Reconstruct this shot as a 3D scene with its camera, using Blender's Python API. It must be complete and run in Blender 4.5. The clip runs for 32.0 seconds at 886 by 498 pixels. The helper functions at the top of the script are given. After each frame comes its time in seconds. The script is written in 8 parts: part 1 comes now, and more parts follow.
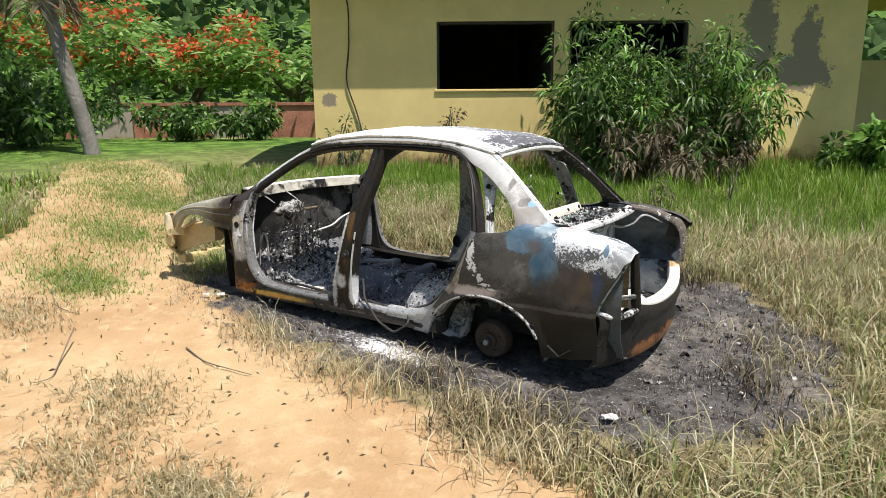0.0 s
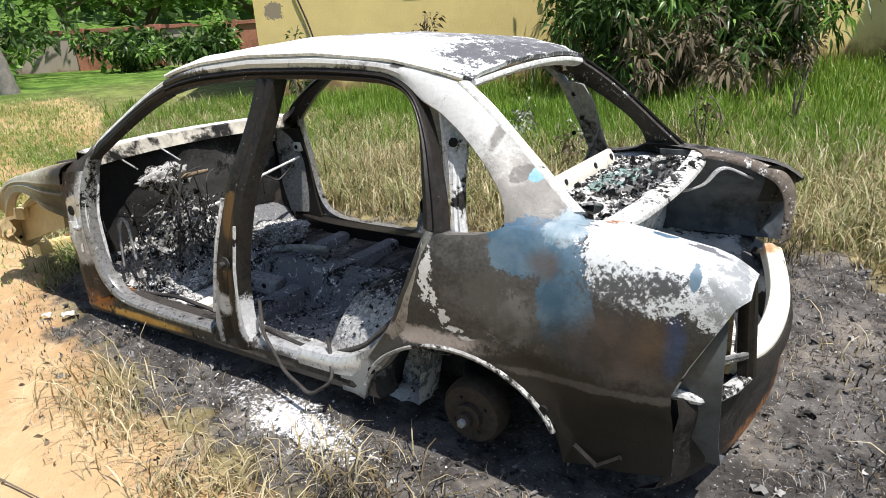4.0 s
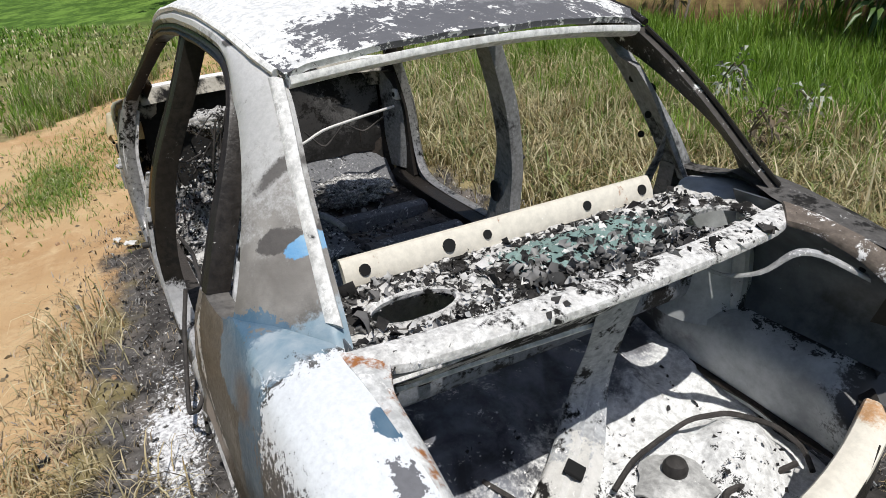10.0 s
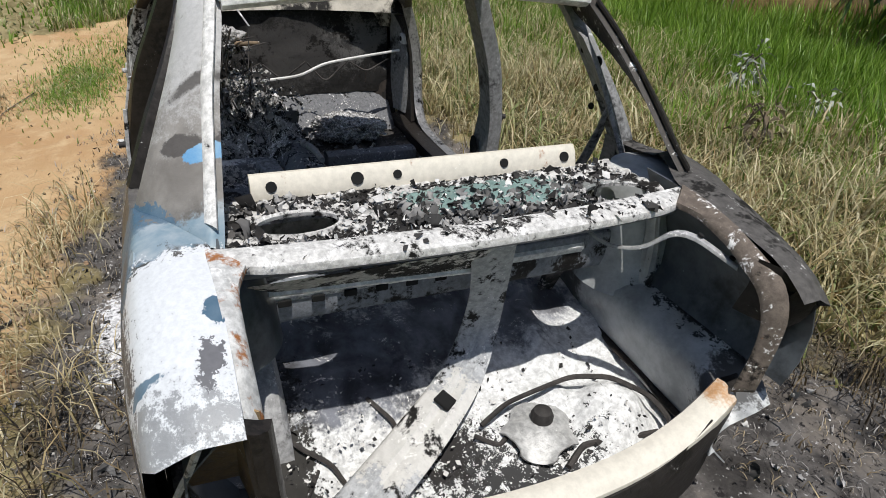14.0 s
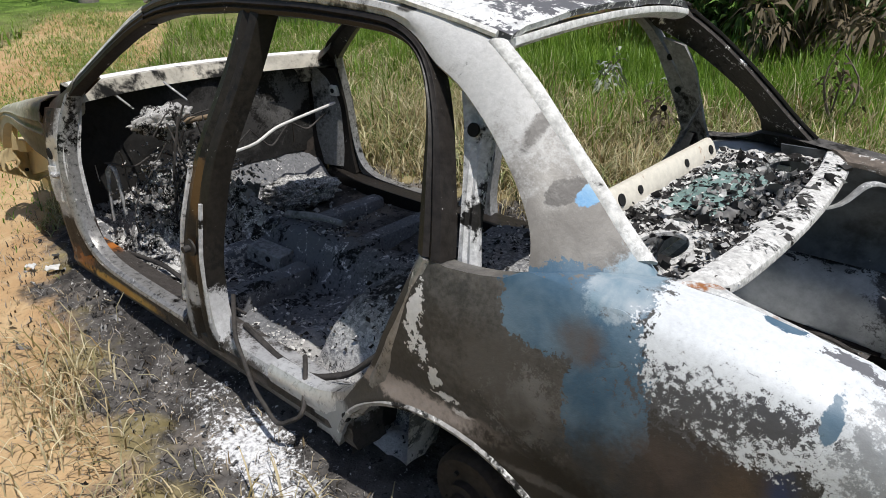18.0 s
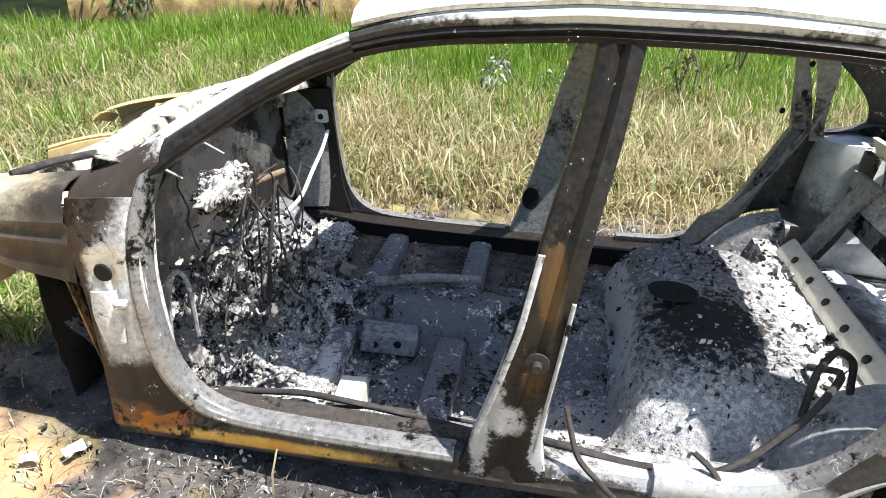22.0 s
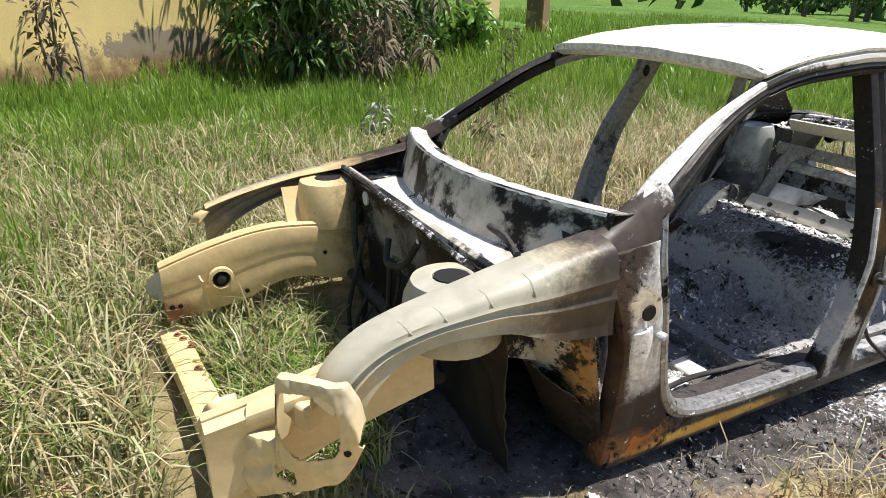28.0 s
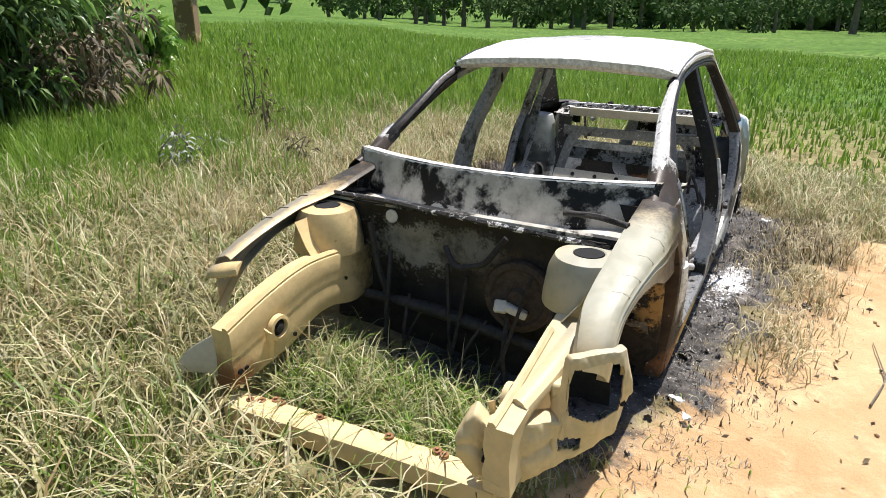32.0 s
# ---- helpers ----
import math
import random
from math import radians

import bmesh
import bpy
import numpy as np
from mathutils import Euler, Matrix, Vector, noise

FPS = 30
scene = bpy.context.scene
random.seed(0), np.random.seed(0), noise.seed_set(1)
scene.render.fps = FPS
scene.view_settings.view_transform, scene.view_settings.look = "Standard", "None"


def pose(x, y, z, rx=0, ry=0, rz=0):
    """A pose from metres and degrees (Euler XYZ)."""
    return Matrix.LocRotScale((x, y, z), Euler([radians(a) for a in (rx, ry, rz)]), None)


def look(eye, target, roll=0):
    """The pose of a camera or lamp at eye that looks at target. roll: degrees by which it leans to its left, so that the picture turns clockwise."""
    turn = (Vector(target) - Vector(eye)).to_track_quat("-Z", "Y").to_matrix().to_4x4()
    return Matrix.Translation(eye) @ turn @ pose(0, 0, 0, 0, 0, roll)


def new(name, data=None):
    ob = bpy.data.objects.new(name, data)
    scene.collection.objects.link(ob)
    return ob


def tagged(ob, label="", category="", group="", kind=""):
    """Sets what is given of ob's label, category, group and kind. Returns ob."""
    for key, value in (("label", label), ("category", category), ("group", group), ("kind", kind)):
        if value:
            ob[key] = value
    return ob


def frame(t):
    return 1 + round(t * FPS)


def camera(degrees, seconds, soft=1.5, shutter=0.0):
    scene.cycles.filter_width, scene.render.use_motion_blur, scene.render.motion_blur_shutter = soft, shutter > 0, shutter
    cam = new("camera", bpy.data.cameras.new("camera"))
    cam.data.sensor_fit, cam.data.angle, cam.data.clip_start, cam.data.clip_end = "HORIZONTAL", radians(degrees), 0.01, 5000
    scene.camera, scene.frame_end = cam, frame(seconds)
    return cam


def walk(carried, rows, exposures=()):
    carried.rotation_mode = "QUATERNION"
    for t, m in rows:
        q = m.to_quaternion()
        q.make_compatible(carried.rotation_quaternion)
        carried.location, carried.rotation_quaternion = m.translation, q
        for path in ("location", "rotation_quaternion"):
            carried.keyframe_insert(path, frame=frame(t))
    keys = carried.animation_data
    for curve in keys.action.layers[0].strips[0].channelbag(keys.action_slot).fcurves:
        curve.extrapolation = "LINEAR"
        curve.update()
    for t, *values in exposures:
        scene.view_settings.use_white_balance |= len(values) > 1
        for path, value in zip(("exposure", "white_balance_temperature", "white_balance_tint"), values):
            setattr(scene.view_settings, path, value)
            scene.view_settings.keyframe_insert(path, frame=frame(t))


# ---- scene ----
cam = camera(69.1, 32.0, soft=0.6)
PATH = [
    (0, (0.058, 0.066, 1.405), (-1.09, 1.654, 1.007), -0.4),
    (0.5, (-0.065, 0.308, 1.409), (-1.159, 1.915, 0.939), -1.1),
    (1, (-0.213, 0.537, 1.415), (-1.307, 2.141, 0.934), -2.0),
    (1.5, (-0.296, 0.785, 1.397), (-1.457, 2.341, 0.915), -1.8),
    (2, (-0.359, 1.032, 1.389), (-1.556, 2.539, 0.846), -1.5),
    (2.5, (-0.512, 1.237, 1.396), (-1.651, 2.786, 0.844), -3.1),
    (3, (-0.663, 1.381, 1.396), (-1.755, 2.95, 0.81), -3.1),
    (3.5, (-0.738, 1.546, 1.369), (-1.872, 3.075, 0.755), -3.2),
    (5.5, (-1.042, 1.902, 1.322), (-2.075, 3.456, 0.599), -4.1),
    (6, (-1.05, 1.967, 1.317), (-2.144, 3.473, 0.585), -4.8),
    (6.5, (-0.955, 2.127, 1.318), (-2.138, 3.563, 0.582), -3.4),
    (7, (-0.87, 2.273, 1.321), (-2.113, 3.65, 0.574), -4.9),
    (7.5, (-0.829, 2.478, 1.311), (-2.087, 3.842, 0.563), -4.4),
    (8, (-0.816, 2.66, 1.325), (-2.138, 3.966, 0.584), -2.6),
    (8.5, (-0.744, 2.786, 1.337), (-2.21, 3.89, 0.543), -3.8),
    (9, (-0.596, 2.918, 1.372), (-2.201, 3.756, 0.521), -2.3),
    (9.5, (-0.576, 3.056, 1.385), (-2.191, 3.886, 0.547), -3.1),
    (10, (-0.576, 3.176, 1.411), (-2.213, 3.96, 0.571), -3.5),
    (10.5, (-0.46, 3.307, 1.424), (-2.187, 3.881, 0.594), 0.6),
    (11, (-0.345, 3.401, 1.463), (-2.106, 3.874, 0.642), 1.6),
    (11.5, (-0.304, 3.436, 1.483), (-2.029, 3.994, 0.638), 4.1),
    (12, (-0.282, 3.461, 1.474), (-1.945, 4.113, 0.575), 4.2),
    (12.5, (-0.282, 3.46, 1.458), (-1.929, 4.094, 0.517), 4.0),
    (13, (-0.282, 3.459, 1.446), (-1.925, 4.069, 0.482), 3.7),
    (13.5, (-0.299, 3.445, 1.441), (-1.921, 4.08, 0.458), 4.3),
    (15.5, (-0.422, 3.269, 1.342), (-2.048, 4.091, 0.516), -0.5),
    (16, (-0.509, 3.047, 1.337), (-2.079, 3.943, 0.482), 0.2),
    (16.5, (-0.626, 2.906, 1.328), (-2.244, 3.781, 0.542), 1.7),
    (17, (-0.813, 2.796, 1.297), (-2.319, 3.803, 0.45), -1.0),
    (17.5, (-0.964, 2.625, 1.305), (-2.336, 3.789, 0.432), 0.9),
    (18, (-1.089, 2.337, 1.34), (-2.348, 3.658, 0.521), -0.5),
    (18.5, (-1.289, 2.173, 1.349), (-2.513, 3.547, 0.567), 0.5),
    (19, (-1.552, 2.102, 1.339), (-2.686, 3.549, 0.553), -0.9),
    (19.5, (-1.79, 1.992, 1.348), (-2.792, 3.558, 0.61), 0.9),
    (20, (-2.029, 1.875, 1.373), (-2.886, 3.518, 0.62), 2.0),
    (20.5, (-2.254, 1.934, 1.341), (-3.001, 3.62, 0.568), 1.4),
    (21, (-2.473, 2.029, 1.37), (-3.14, 3.729, 0.555), 1.2),
    (21.5, (-2.685, 1.986, 1.364), (-3.205, 3.735, 0.547), 2.0),
    (22, (-2.953, 1.866, 1.396), (-3.328, 3.633, 0.538), 1.6),
    (22.5, (-3.094, 1.858, 1.406), (-3.534, 3.6, 0.526), 2.0),
    (23, (-3.219, 1.946, 1.383), (-3.661, 3.683, 0.494), 0.2),
    (23.5, (-3.404, 2.059, 1.403), (-3.859, 3.803, 0.536), 0.3),
    (24, (-3.64, 2.06, 1.41), (-3.963, 3.845, 0.567), 0.3),
    (24.5, (-3.886, 2.014, 1.435), (-4.127, 3.799, 0.567), 0.3),
    (25, (-4.119, 2.086, 1.417), (-4.323, 3.872, 0.539), -0.0),
    (25.5, (-4.341, 2.153, 1.444), (-4.369, 3.951, 0.568), 0.4),
    (27.5, (-5.105, 1.928, 1.449), (-4.563, 3.685, 0.662), 1.6),
    (28, (-5.34, 1.861, 1.455), (-4.56, 3.548, 0.716), 0.8),
    (28.5, (-5.53, 1.883, 1.451), (-4.595, 3.496, 0.725), 1.9),
    (29, (-5.721, 2.013, 1.448), (-4.598, 3.499, 0.72), 0.7),
    (29.5, (-5.919, 2.073, 1.459), (-4.607, 3.403, 0.743), 1.3),
    (30, (-6.175, 2.097, 1.483), (-4.767, 3.324, 0.768), 0.2),
    (30.5, (-6.261, 2.278, 1.459), (-4.832, 3.478, 0.741), 0.3),
    (31, (-6.286, 2.527, 1.458), (-4.808, 3.62, 0.672), -0.2),
    (31.5, (-6.432, 2.653, 1.481), (-4.887, 3.692, 0.751), 0.8),
    (32, (-6.647, 2.695, 1.517), (-5.051, 3.669, 0.806), 0.4),
]
walk(cam, [(t, look(eye, target, roll)) for t, eye, target, roll in PATH], [(0, 0.47, 6450, 11.0), (3, 0.6, 6375, 10.8), (6, 0.45, 6300, 10.5), (8, 0.13, 6300, 10.5), (9, 0.0, 6300, 10.5), (13.5, -0.07, 6300, 10.5), (16, -0.13, 6300, 10.5), (17, -0.03, 6300, 10.5), (18, -0.02, 6300, 10.5), (19, 0.65, 6300, 10.5), (20, 1.06, 6300, 10.5), (21, 1.27, 6300, 10.5), (23.5, 1.29, 6300, 10.5), (25, 0.95, 6330, 10.9), (28, 0.77, 6420, 12.0), (32, 0.77, 6420, 12.0)])


# ---- world, sun ----
SUN_TO = Vector((0.42, -0.06, 1.0)).normalized()
world = bpy.data.worlds.new("world")
scene.world = world
world.use_nodes = True
wn = world.node_tree.nodes
sky = wn.new("ShaderNodeTexSky")
sky.sky_type = "NISHITA"
sky.sun_disc = False
sky.sun_elevation = math.asin(SUN_TO.z)
sky.sun_rotation = math.atan2(SUN_TO.x, SUN_TO.y)
sky.air_density, sky.dust_density, sky.ozone_density = 1.0, 1.2, 1.0
wn["Background"].inputs["Strength"].default_value = 0.09
world.node_tree.links.new(sky.outputs[0], wn["Background"].inputs["Color"])
sun = new("sun", bpy.data.lights.new("sun", "SUN"))
sun.data.energy, sun.data.angle, sun.data.color = 4.6, radians(0.55), (1.0, 0.955, 0.88)
sun.matrix_world = look(SUN_TO * 50, (0, 0, 0))

# ---- plan: plane shapes and the lie of the land ----
CAR_AT, CAR_TURN = Vector((-3.1, 3.94, 0.0)), 2.6
HOUSE_AT, HOUSE_TURN = Vector((-6.37, 8.82, 0.0)), 35.0
DIRT = [(-0.9, 2.45), (-2.3, 2.68), (-3.4, 2.86), (-4.5, 3.10), (-5.3, 3.30), (-7.0, 4.6), (-9.5, 6.3), (-12, 7.0), (-13, 6.0), (-10.5, 4.4),
        (-8, 3.0), (-6.9, 1.6), (-6.2, 0), (-4, -2.5), (1, -3), (0.9, 0.3), (-0.2, 1.5)]
CHAR = [(-4.95, 3.30), (-4.2, 3.02), (-3.3, 2.84), (-2.4, 2.78), (-1.5, 2.8), (-0.7, 3.0), (-0.1, 3.9), (-0.2, 4.9), (-1.0, 5.6), (-2.2, 5.3),
        (-3.2, 5.05), (-4.2, 4.9), (-4.55, 4.2)]


def polygon_distance(px, py, poly):
    """Signed distance of arrays of places to a polygon: positive inside."""
    px, py = np.asarray(px, float), np.asarray(py, float)
    best, inside = np.full(px.shape, 1e9), np.zeros(px.shape, bool)
    for (ax, ay), (bx, by) in zip(poly, poly[1:] + poly[:1]):
        dx, dy = bx - ax, by - ay
        k = np.clip(((px - ax) * dx + (py - ay) * dy) / (dx * dx + dy * dy), 0, 1)
        best = np.minimum(best, np.hypot(px - ax - k * dx, py - ay - k * dy))
        cross = ((ay > py) != (by > py)) & (px < (bx - ax) * (py - ay) / (by - ay + 1e-12) + ax)
        inside ^= cross
    return np.where(inside, best, -best)


def waves(px, py, size, seed=0):
    """Cheap smooth noise, about -1 to 1, from a few crossed waves."""
    rng = np.random.RandomState(seed)
    total = np.zeros(np.shape(px))
    for n in range(7):
        a, f, p = rng.uniform(0, math.tau), (1 + 0.55 * n) / size, rng.uniform(0, math.tau)
        total = total + np.sin((px * math.cos(a) + py * math.sin(a)) * f * math.tau + p + 1.3 * np.sin((px * math.sin(a) - py * math.cos(a)) * f * 3.1 + p * 2)) / (1 + 0.5 * n)
    return total / 2.6


def land(px, py):
    """Height of the ground."""
    px, py = np.asarray(px, float), np.asarray(py, float)
    d = (px + 3.2) * -0.54 + (py - 2.9) * 0.84
    z = -0.05 + 0.085 * np.clip(d, -3, 9)
    z = z + 0.02 * np.clip(d - 9, 0, 60)
    far = np.clip(px * 0.93 + py * 0.37 - 6.5, 0, 130)
    z = z - 0.017 * far * np.clip(far / 18, 0, 1)
    out = np.hypot(px, py)
    hill = np.clip((out - 150) / 330, 0, 1)
    z = z + 62 * hill * hill * (3 - 2 * hill) * (1 + 0.25 * waves(px, py, 190, 5))
    back = np.clip((-px * 0.75 + py * 0.66 - 32) / 60, 0, 1)
    z = z + 14 * back * back
    near = np.clip(1 - out / 40, 0, 1)
    return z + near * (0.012 * waves(px, py, 0.9, 1) + 0.02 * waves(px, py, 2.7, 2)) + np.clip(out / 40, 0, 1) * 0.25 * waves(px, py, 23, 3)


# ---- materials ----
def nodes_of(name, rough=0.7, metal=0.0, spec=0.4):
    m = bpy.data.materials.new(name)
    m.use_nodes = True
    t = m.node_tree
    b = t.nodes["Principled BSDF"]
    b.inputs["Roughness"].default_value, b.inputs["Metallic"].default_value = rough, metal
    b.inputs["Specular IOR Level"].default_value = spec
    return m, t, b


def node(t, kind, **values):
    n = t.nodes.new(kind)
    for k, v in values.items():
        n.inputs[k.replace("_", " ")].default_value = v
    return n


def ramp(t, value, lo, hi):
    """0 at lo, 1 at hi, smooth."""
    n = t.nodes.new("ShaderNodeMapRange")
    n.interpolation_type = "SMOOTHSTEP"
    n.inputs["From Min"].default_value, n.inputs["From Max"].default_value = lo, hi
    t.links.new(value, n.inputs["Value"])
    return n.outputs["Result"]


def sums(t, kind, a, b=None):
    n = t.nodes.new("ShaderNodeMath")
    n.operation = kind
    for k, v in ((0, a), (1, b)):
        if v is None:
            continue
        if isinstance(v, (int, float)):
            n.inputs[k].default_value = v
        else:
            t.links.new(v, n.inputs[k])
    return n.outputs[0]


def blend(t, fac, a, b):
    n = t.nodes.new("ShaderNodeMix")
    n.data_type = "RGBA"
    for k, v in (("Factor", fac), ("A", a), ("B", b)):
        s = [i for i in n.inputs if i.name == k and i.type == ("VALUE" if k == "Factor" else "RGBA")][0]
        if isinstance(v, (int, float)):
            s.default_value = v
        elif isinstance(v, tuple):
            s.default_value = (*v, 1) if len(v) == 3 else v
        else:
            t.links.new(v, s)
    return [o for o in n.outputs if o.type == "RGBA"][0]


def noise_of(t, scale, detail=5, rough=0.6, where=None, warp=0.0):
    n = node(t, "ShaderNodeTexNoise", Scale=scale, Detail=detail, Roughness=rough, Distortion=warp)
    if where is not None:
        t.links.new(where, n.inputs["Vector"])
    return n.outputs["Fac"]


def bumped(t, b, height, strength=0.3, distance=0.01):
    n = node(t, "ShaderNodeBump", Strength=strength, Distance=distance)
    t.links.new(height, n.inputs["Height"])
    t.links.new(n.outputs["Normal"], b.inputs["Normal"])


def zone(t, where, centre, radii, wobble, soft, grain=14.0):
    """A patch with a ragged edge round a place of the thing itself."""
    n = t.nodes.new("ShaderNodeVectorMath")
    n.operation = "SUBTRACT"
    t.links.new(where, n.inputs[0])
    n.inputs[1].default_value = centre
    s = t.nodes.new("ShaderNodeVectorMath")
    s.operation = "DIVIDE"
    t.links.new(n.outputs[0], s.inputs[0])
    s.inputs[1].default_value = radii
    l = t.nodes.new("ShaderNodeVectorMath")
    l.operation = "LENGTH"
    t.links.new(s.outputs[0], l.inputs[0])
    wob = sums(t, "MULTIPLY", sums(t, "SUBTRACT", noise_of(t, grain, 6, 0.62, where), 0.5), wobble * 2)
    wob = sums(t, "ADD", wob, sums(t, "MULTIPLY", sums(t, "SUBTRACT", noise_of(t, grain * 6, 4, 0.7, where), 0.5), wobble * 1.2))
    return ramp(t, sums(t, "ADD", l.outputs["Value"], wob), 1 + soft, 1 - soft)


SOOT, GREY, RUST = (0.012, 0.011, 0.010), (0.16, 0.15, 0.14), (0.22, 0.075, 0.025)


def burnt(name, base=GREY, soot=0.5, ash=0.3, rust=0.0, zones=(), rough=0.75, metal=0.0, scale=1.0, relief=0.5, blotch=5.0, fine=45.0, edge=0.03, spec=0.2, over=(), vary=(0.7, 1.25)):
    """Burnt sheet metal: a base under soot, flakes of white ash and rust; soot, ash and rust say how much is covered.
    zones: (colour, centre, radii, wobble, soft) patches, in the car's own metres; over: such patches on top of soot and ash."""
    m, t, b = nodes_of(name, rough, metal, spec)
    where = t.nodes.new("ShaderNodeTexCoord").outputs["Object"]
    big, mid = noise_of(t, blotch * scale, 6, 0.65, where, 0.4), noise_of(t, fine * scale, 5, 0.7, where)
    colour = blend(t, ramp(t, mid, 0.3, 0.7), tuple(vary[0] * c for c in base), tuple(min(1, vary[1] * c) for c in base))
    if rust:
        r = noise_of(t, 9 * scale, 7, 0.7, where)
        colour = blend(t, ramp(t, r, 0.72 - 0.3 * rust, 0.80 - 0.3 * rust), colour, blend(t, mid, RUST, (0.38, 0.17, 0.06)))
    tones = noise_of(t, 9, 5, 0.6, where, 0.3)
    for tone, centre, radii, wobble, soft, *grain in zones:
        k = zone(t, where, centre, radii, wobble, soft, *grain)
        colour = blend(t, k, colour, blend(t, ramp(t, tones, 0.3, 0.72), tone[0], tone[1]) if isinstance(tone[0], tuple) else blend(t, ramp(t, mid, 0.3, 0.7), tuple(0.85 * c for c in tone), tone))
    if soot:
        mix = sums(t, "ADD", sums(t, "MULTIPLY", big, 0.7), sums(t, "MULTIPLY", mid, 0.3))
        colour = blend(t, ramp(t, mix, 0.28 + 0.36 * soot + edge, 0.28 + 0.36 * soot - edge), colour, blend(t, ramp(t, mid, 0.4, 0.85), SOOT, (0.04, 0.037, 0.034)))
    if ash:
        fl = noise_of(t, 14 * scale, 10, 0.78, where, 0.7)
        fl = sums(t, "ADD", sums(t, "MULTIPLY", fl, 0.72), sums(t, "MULTIPLY", noise_of(t, 90 * scale, 4, 0.75, where), 0.28))
        colour = blend(t, ramp(t, fl, 0.63 - 0.23 * ash, 0.67 - 0.23 * ash), colour, blend(t, ramp(t, mid, 0.3, 0.6), (0.5, 0.49, 0.48), (0.80, 0.79, 0.77)))
    for tone, centre, radii, wobble, soft, *grain in over:
        colour = blend(t, zone(t, where, centre, radii, wobble, soft, *grain), colour, blend(t, ramp(t, mid, 0.3, 0.7), tuple(0.75 * c for c in tone), tone))
    t.links.new(colour, b.inputs["Base Color"])
    h = sums(t, "ADD", big, sums(t, "MULTIPLY", mid, 0.6))
    t.links.new(sums(t, "ADD", sums(t, "MULTIPLY", mid, 0.5), rough - 0.25), b.inputs["Roughness"])
    bumped(t, b, h, relief, 0.008)
    return m


def plain(name, tone, rough=0.7, metal=0.0, grain=30.0, vary=0.3, relief=0.25, distance=0.004, where="Object"):
    """A single stuff with two scales of variation in it."""
    m, t, b = nodes_of(name, rough, metal)
    at = t.nodes.new("ShaderNodeTexCoord").outputs[where]
    a, c = noise_of(t, grain, 6, 0.65, at), noise_of(t, grain / 9, 4, 0.6, at)
    mix = sums(t, "ADD", sums(t, "MULTIPLY", a, 0.5), sums(t, "MULTIPLY", c, 0.5))
    colour = blend(t, ramp(t, mix, 0.3, 0.7), tuple(v * (1 - vary) for v in tone), tuple(min(1, v * (1 + vary)) for v in tone))
    t.links.new(colour, b.inputs["Base Color"])
    bumped(t, b, a, relief, distance)
    return m


def leafy(name, tones, rough=0.5, through_light=0.25, dry=None, patch=0.5):
    """Leaves and blades: each island has its own tone; dry: a second tone that comes in patches over the ground."""
    m, t, b = nodes_of(name, rough, 0.0, 0.3)
    rnd = t.nodes.new("ShaderNodeNewGeometry").outputs["Random Per Island"]
    r = t.nodes.new("ShaderNodeValToRGB")
    r.color_ramp.interpolation = "LINEAR"
    for n, tone in enumerate(tones):
        e = r.color_ramp.elements[n] if n < 2 else r.color_ramp.elements.new(1)
        e.position, e.color = n / (len(tones) - 1), (*tone, 1)
    t.links.new(rnd, r.inputs[0])
    colour = r.outputs[0]
    if dry:
        at = t.nodes.new("ShaderNodeTexCoord").outputs["Object"]
        k = sums(t, "ADD", noise_of(t, 0.9, 4, 0.6, at), sums(t, "MULTIPLY", rnd, 0.25))
        colour = blend(t, ramp(t, k, patch + 0.1, patch + 0.22), colour, dry)
    t.links.new(colour, b.inputs["Base Color"])
    tr = t.nodes.new("ShaderNodeBsdfTranslucent")
    t.links.new(colour, tr.inputs["Color"])
    mixer = t.nodes.new("ShaderNodeMixShader")
    mixer.inputs[0].default_value = through_light
    t.links.new(b.outputs[0], mixer.inputs[1])
    t.links.new(tr.outputs[0], mixer.inputs[2])
    t.links.new(mixer.outputs[0], t.nodes["Material Output"].inputs["Surface"])
    return m


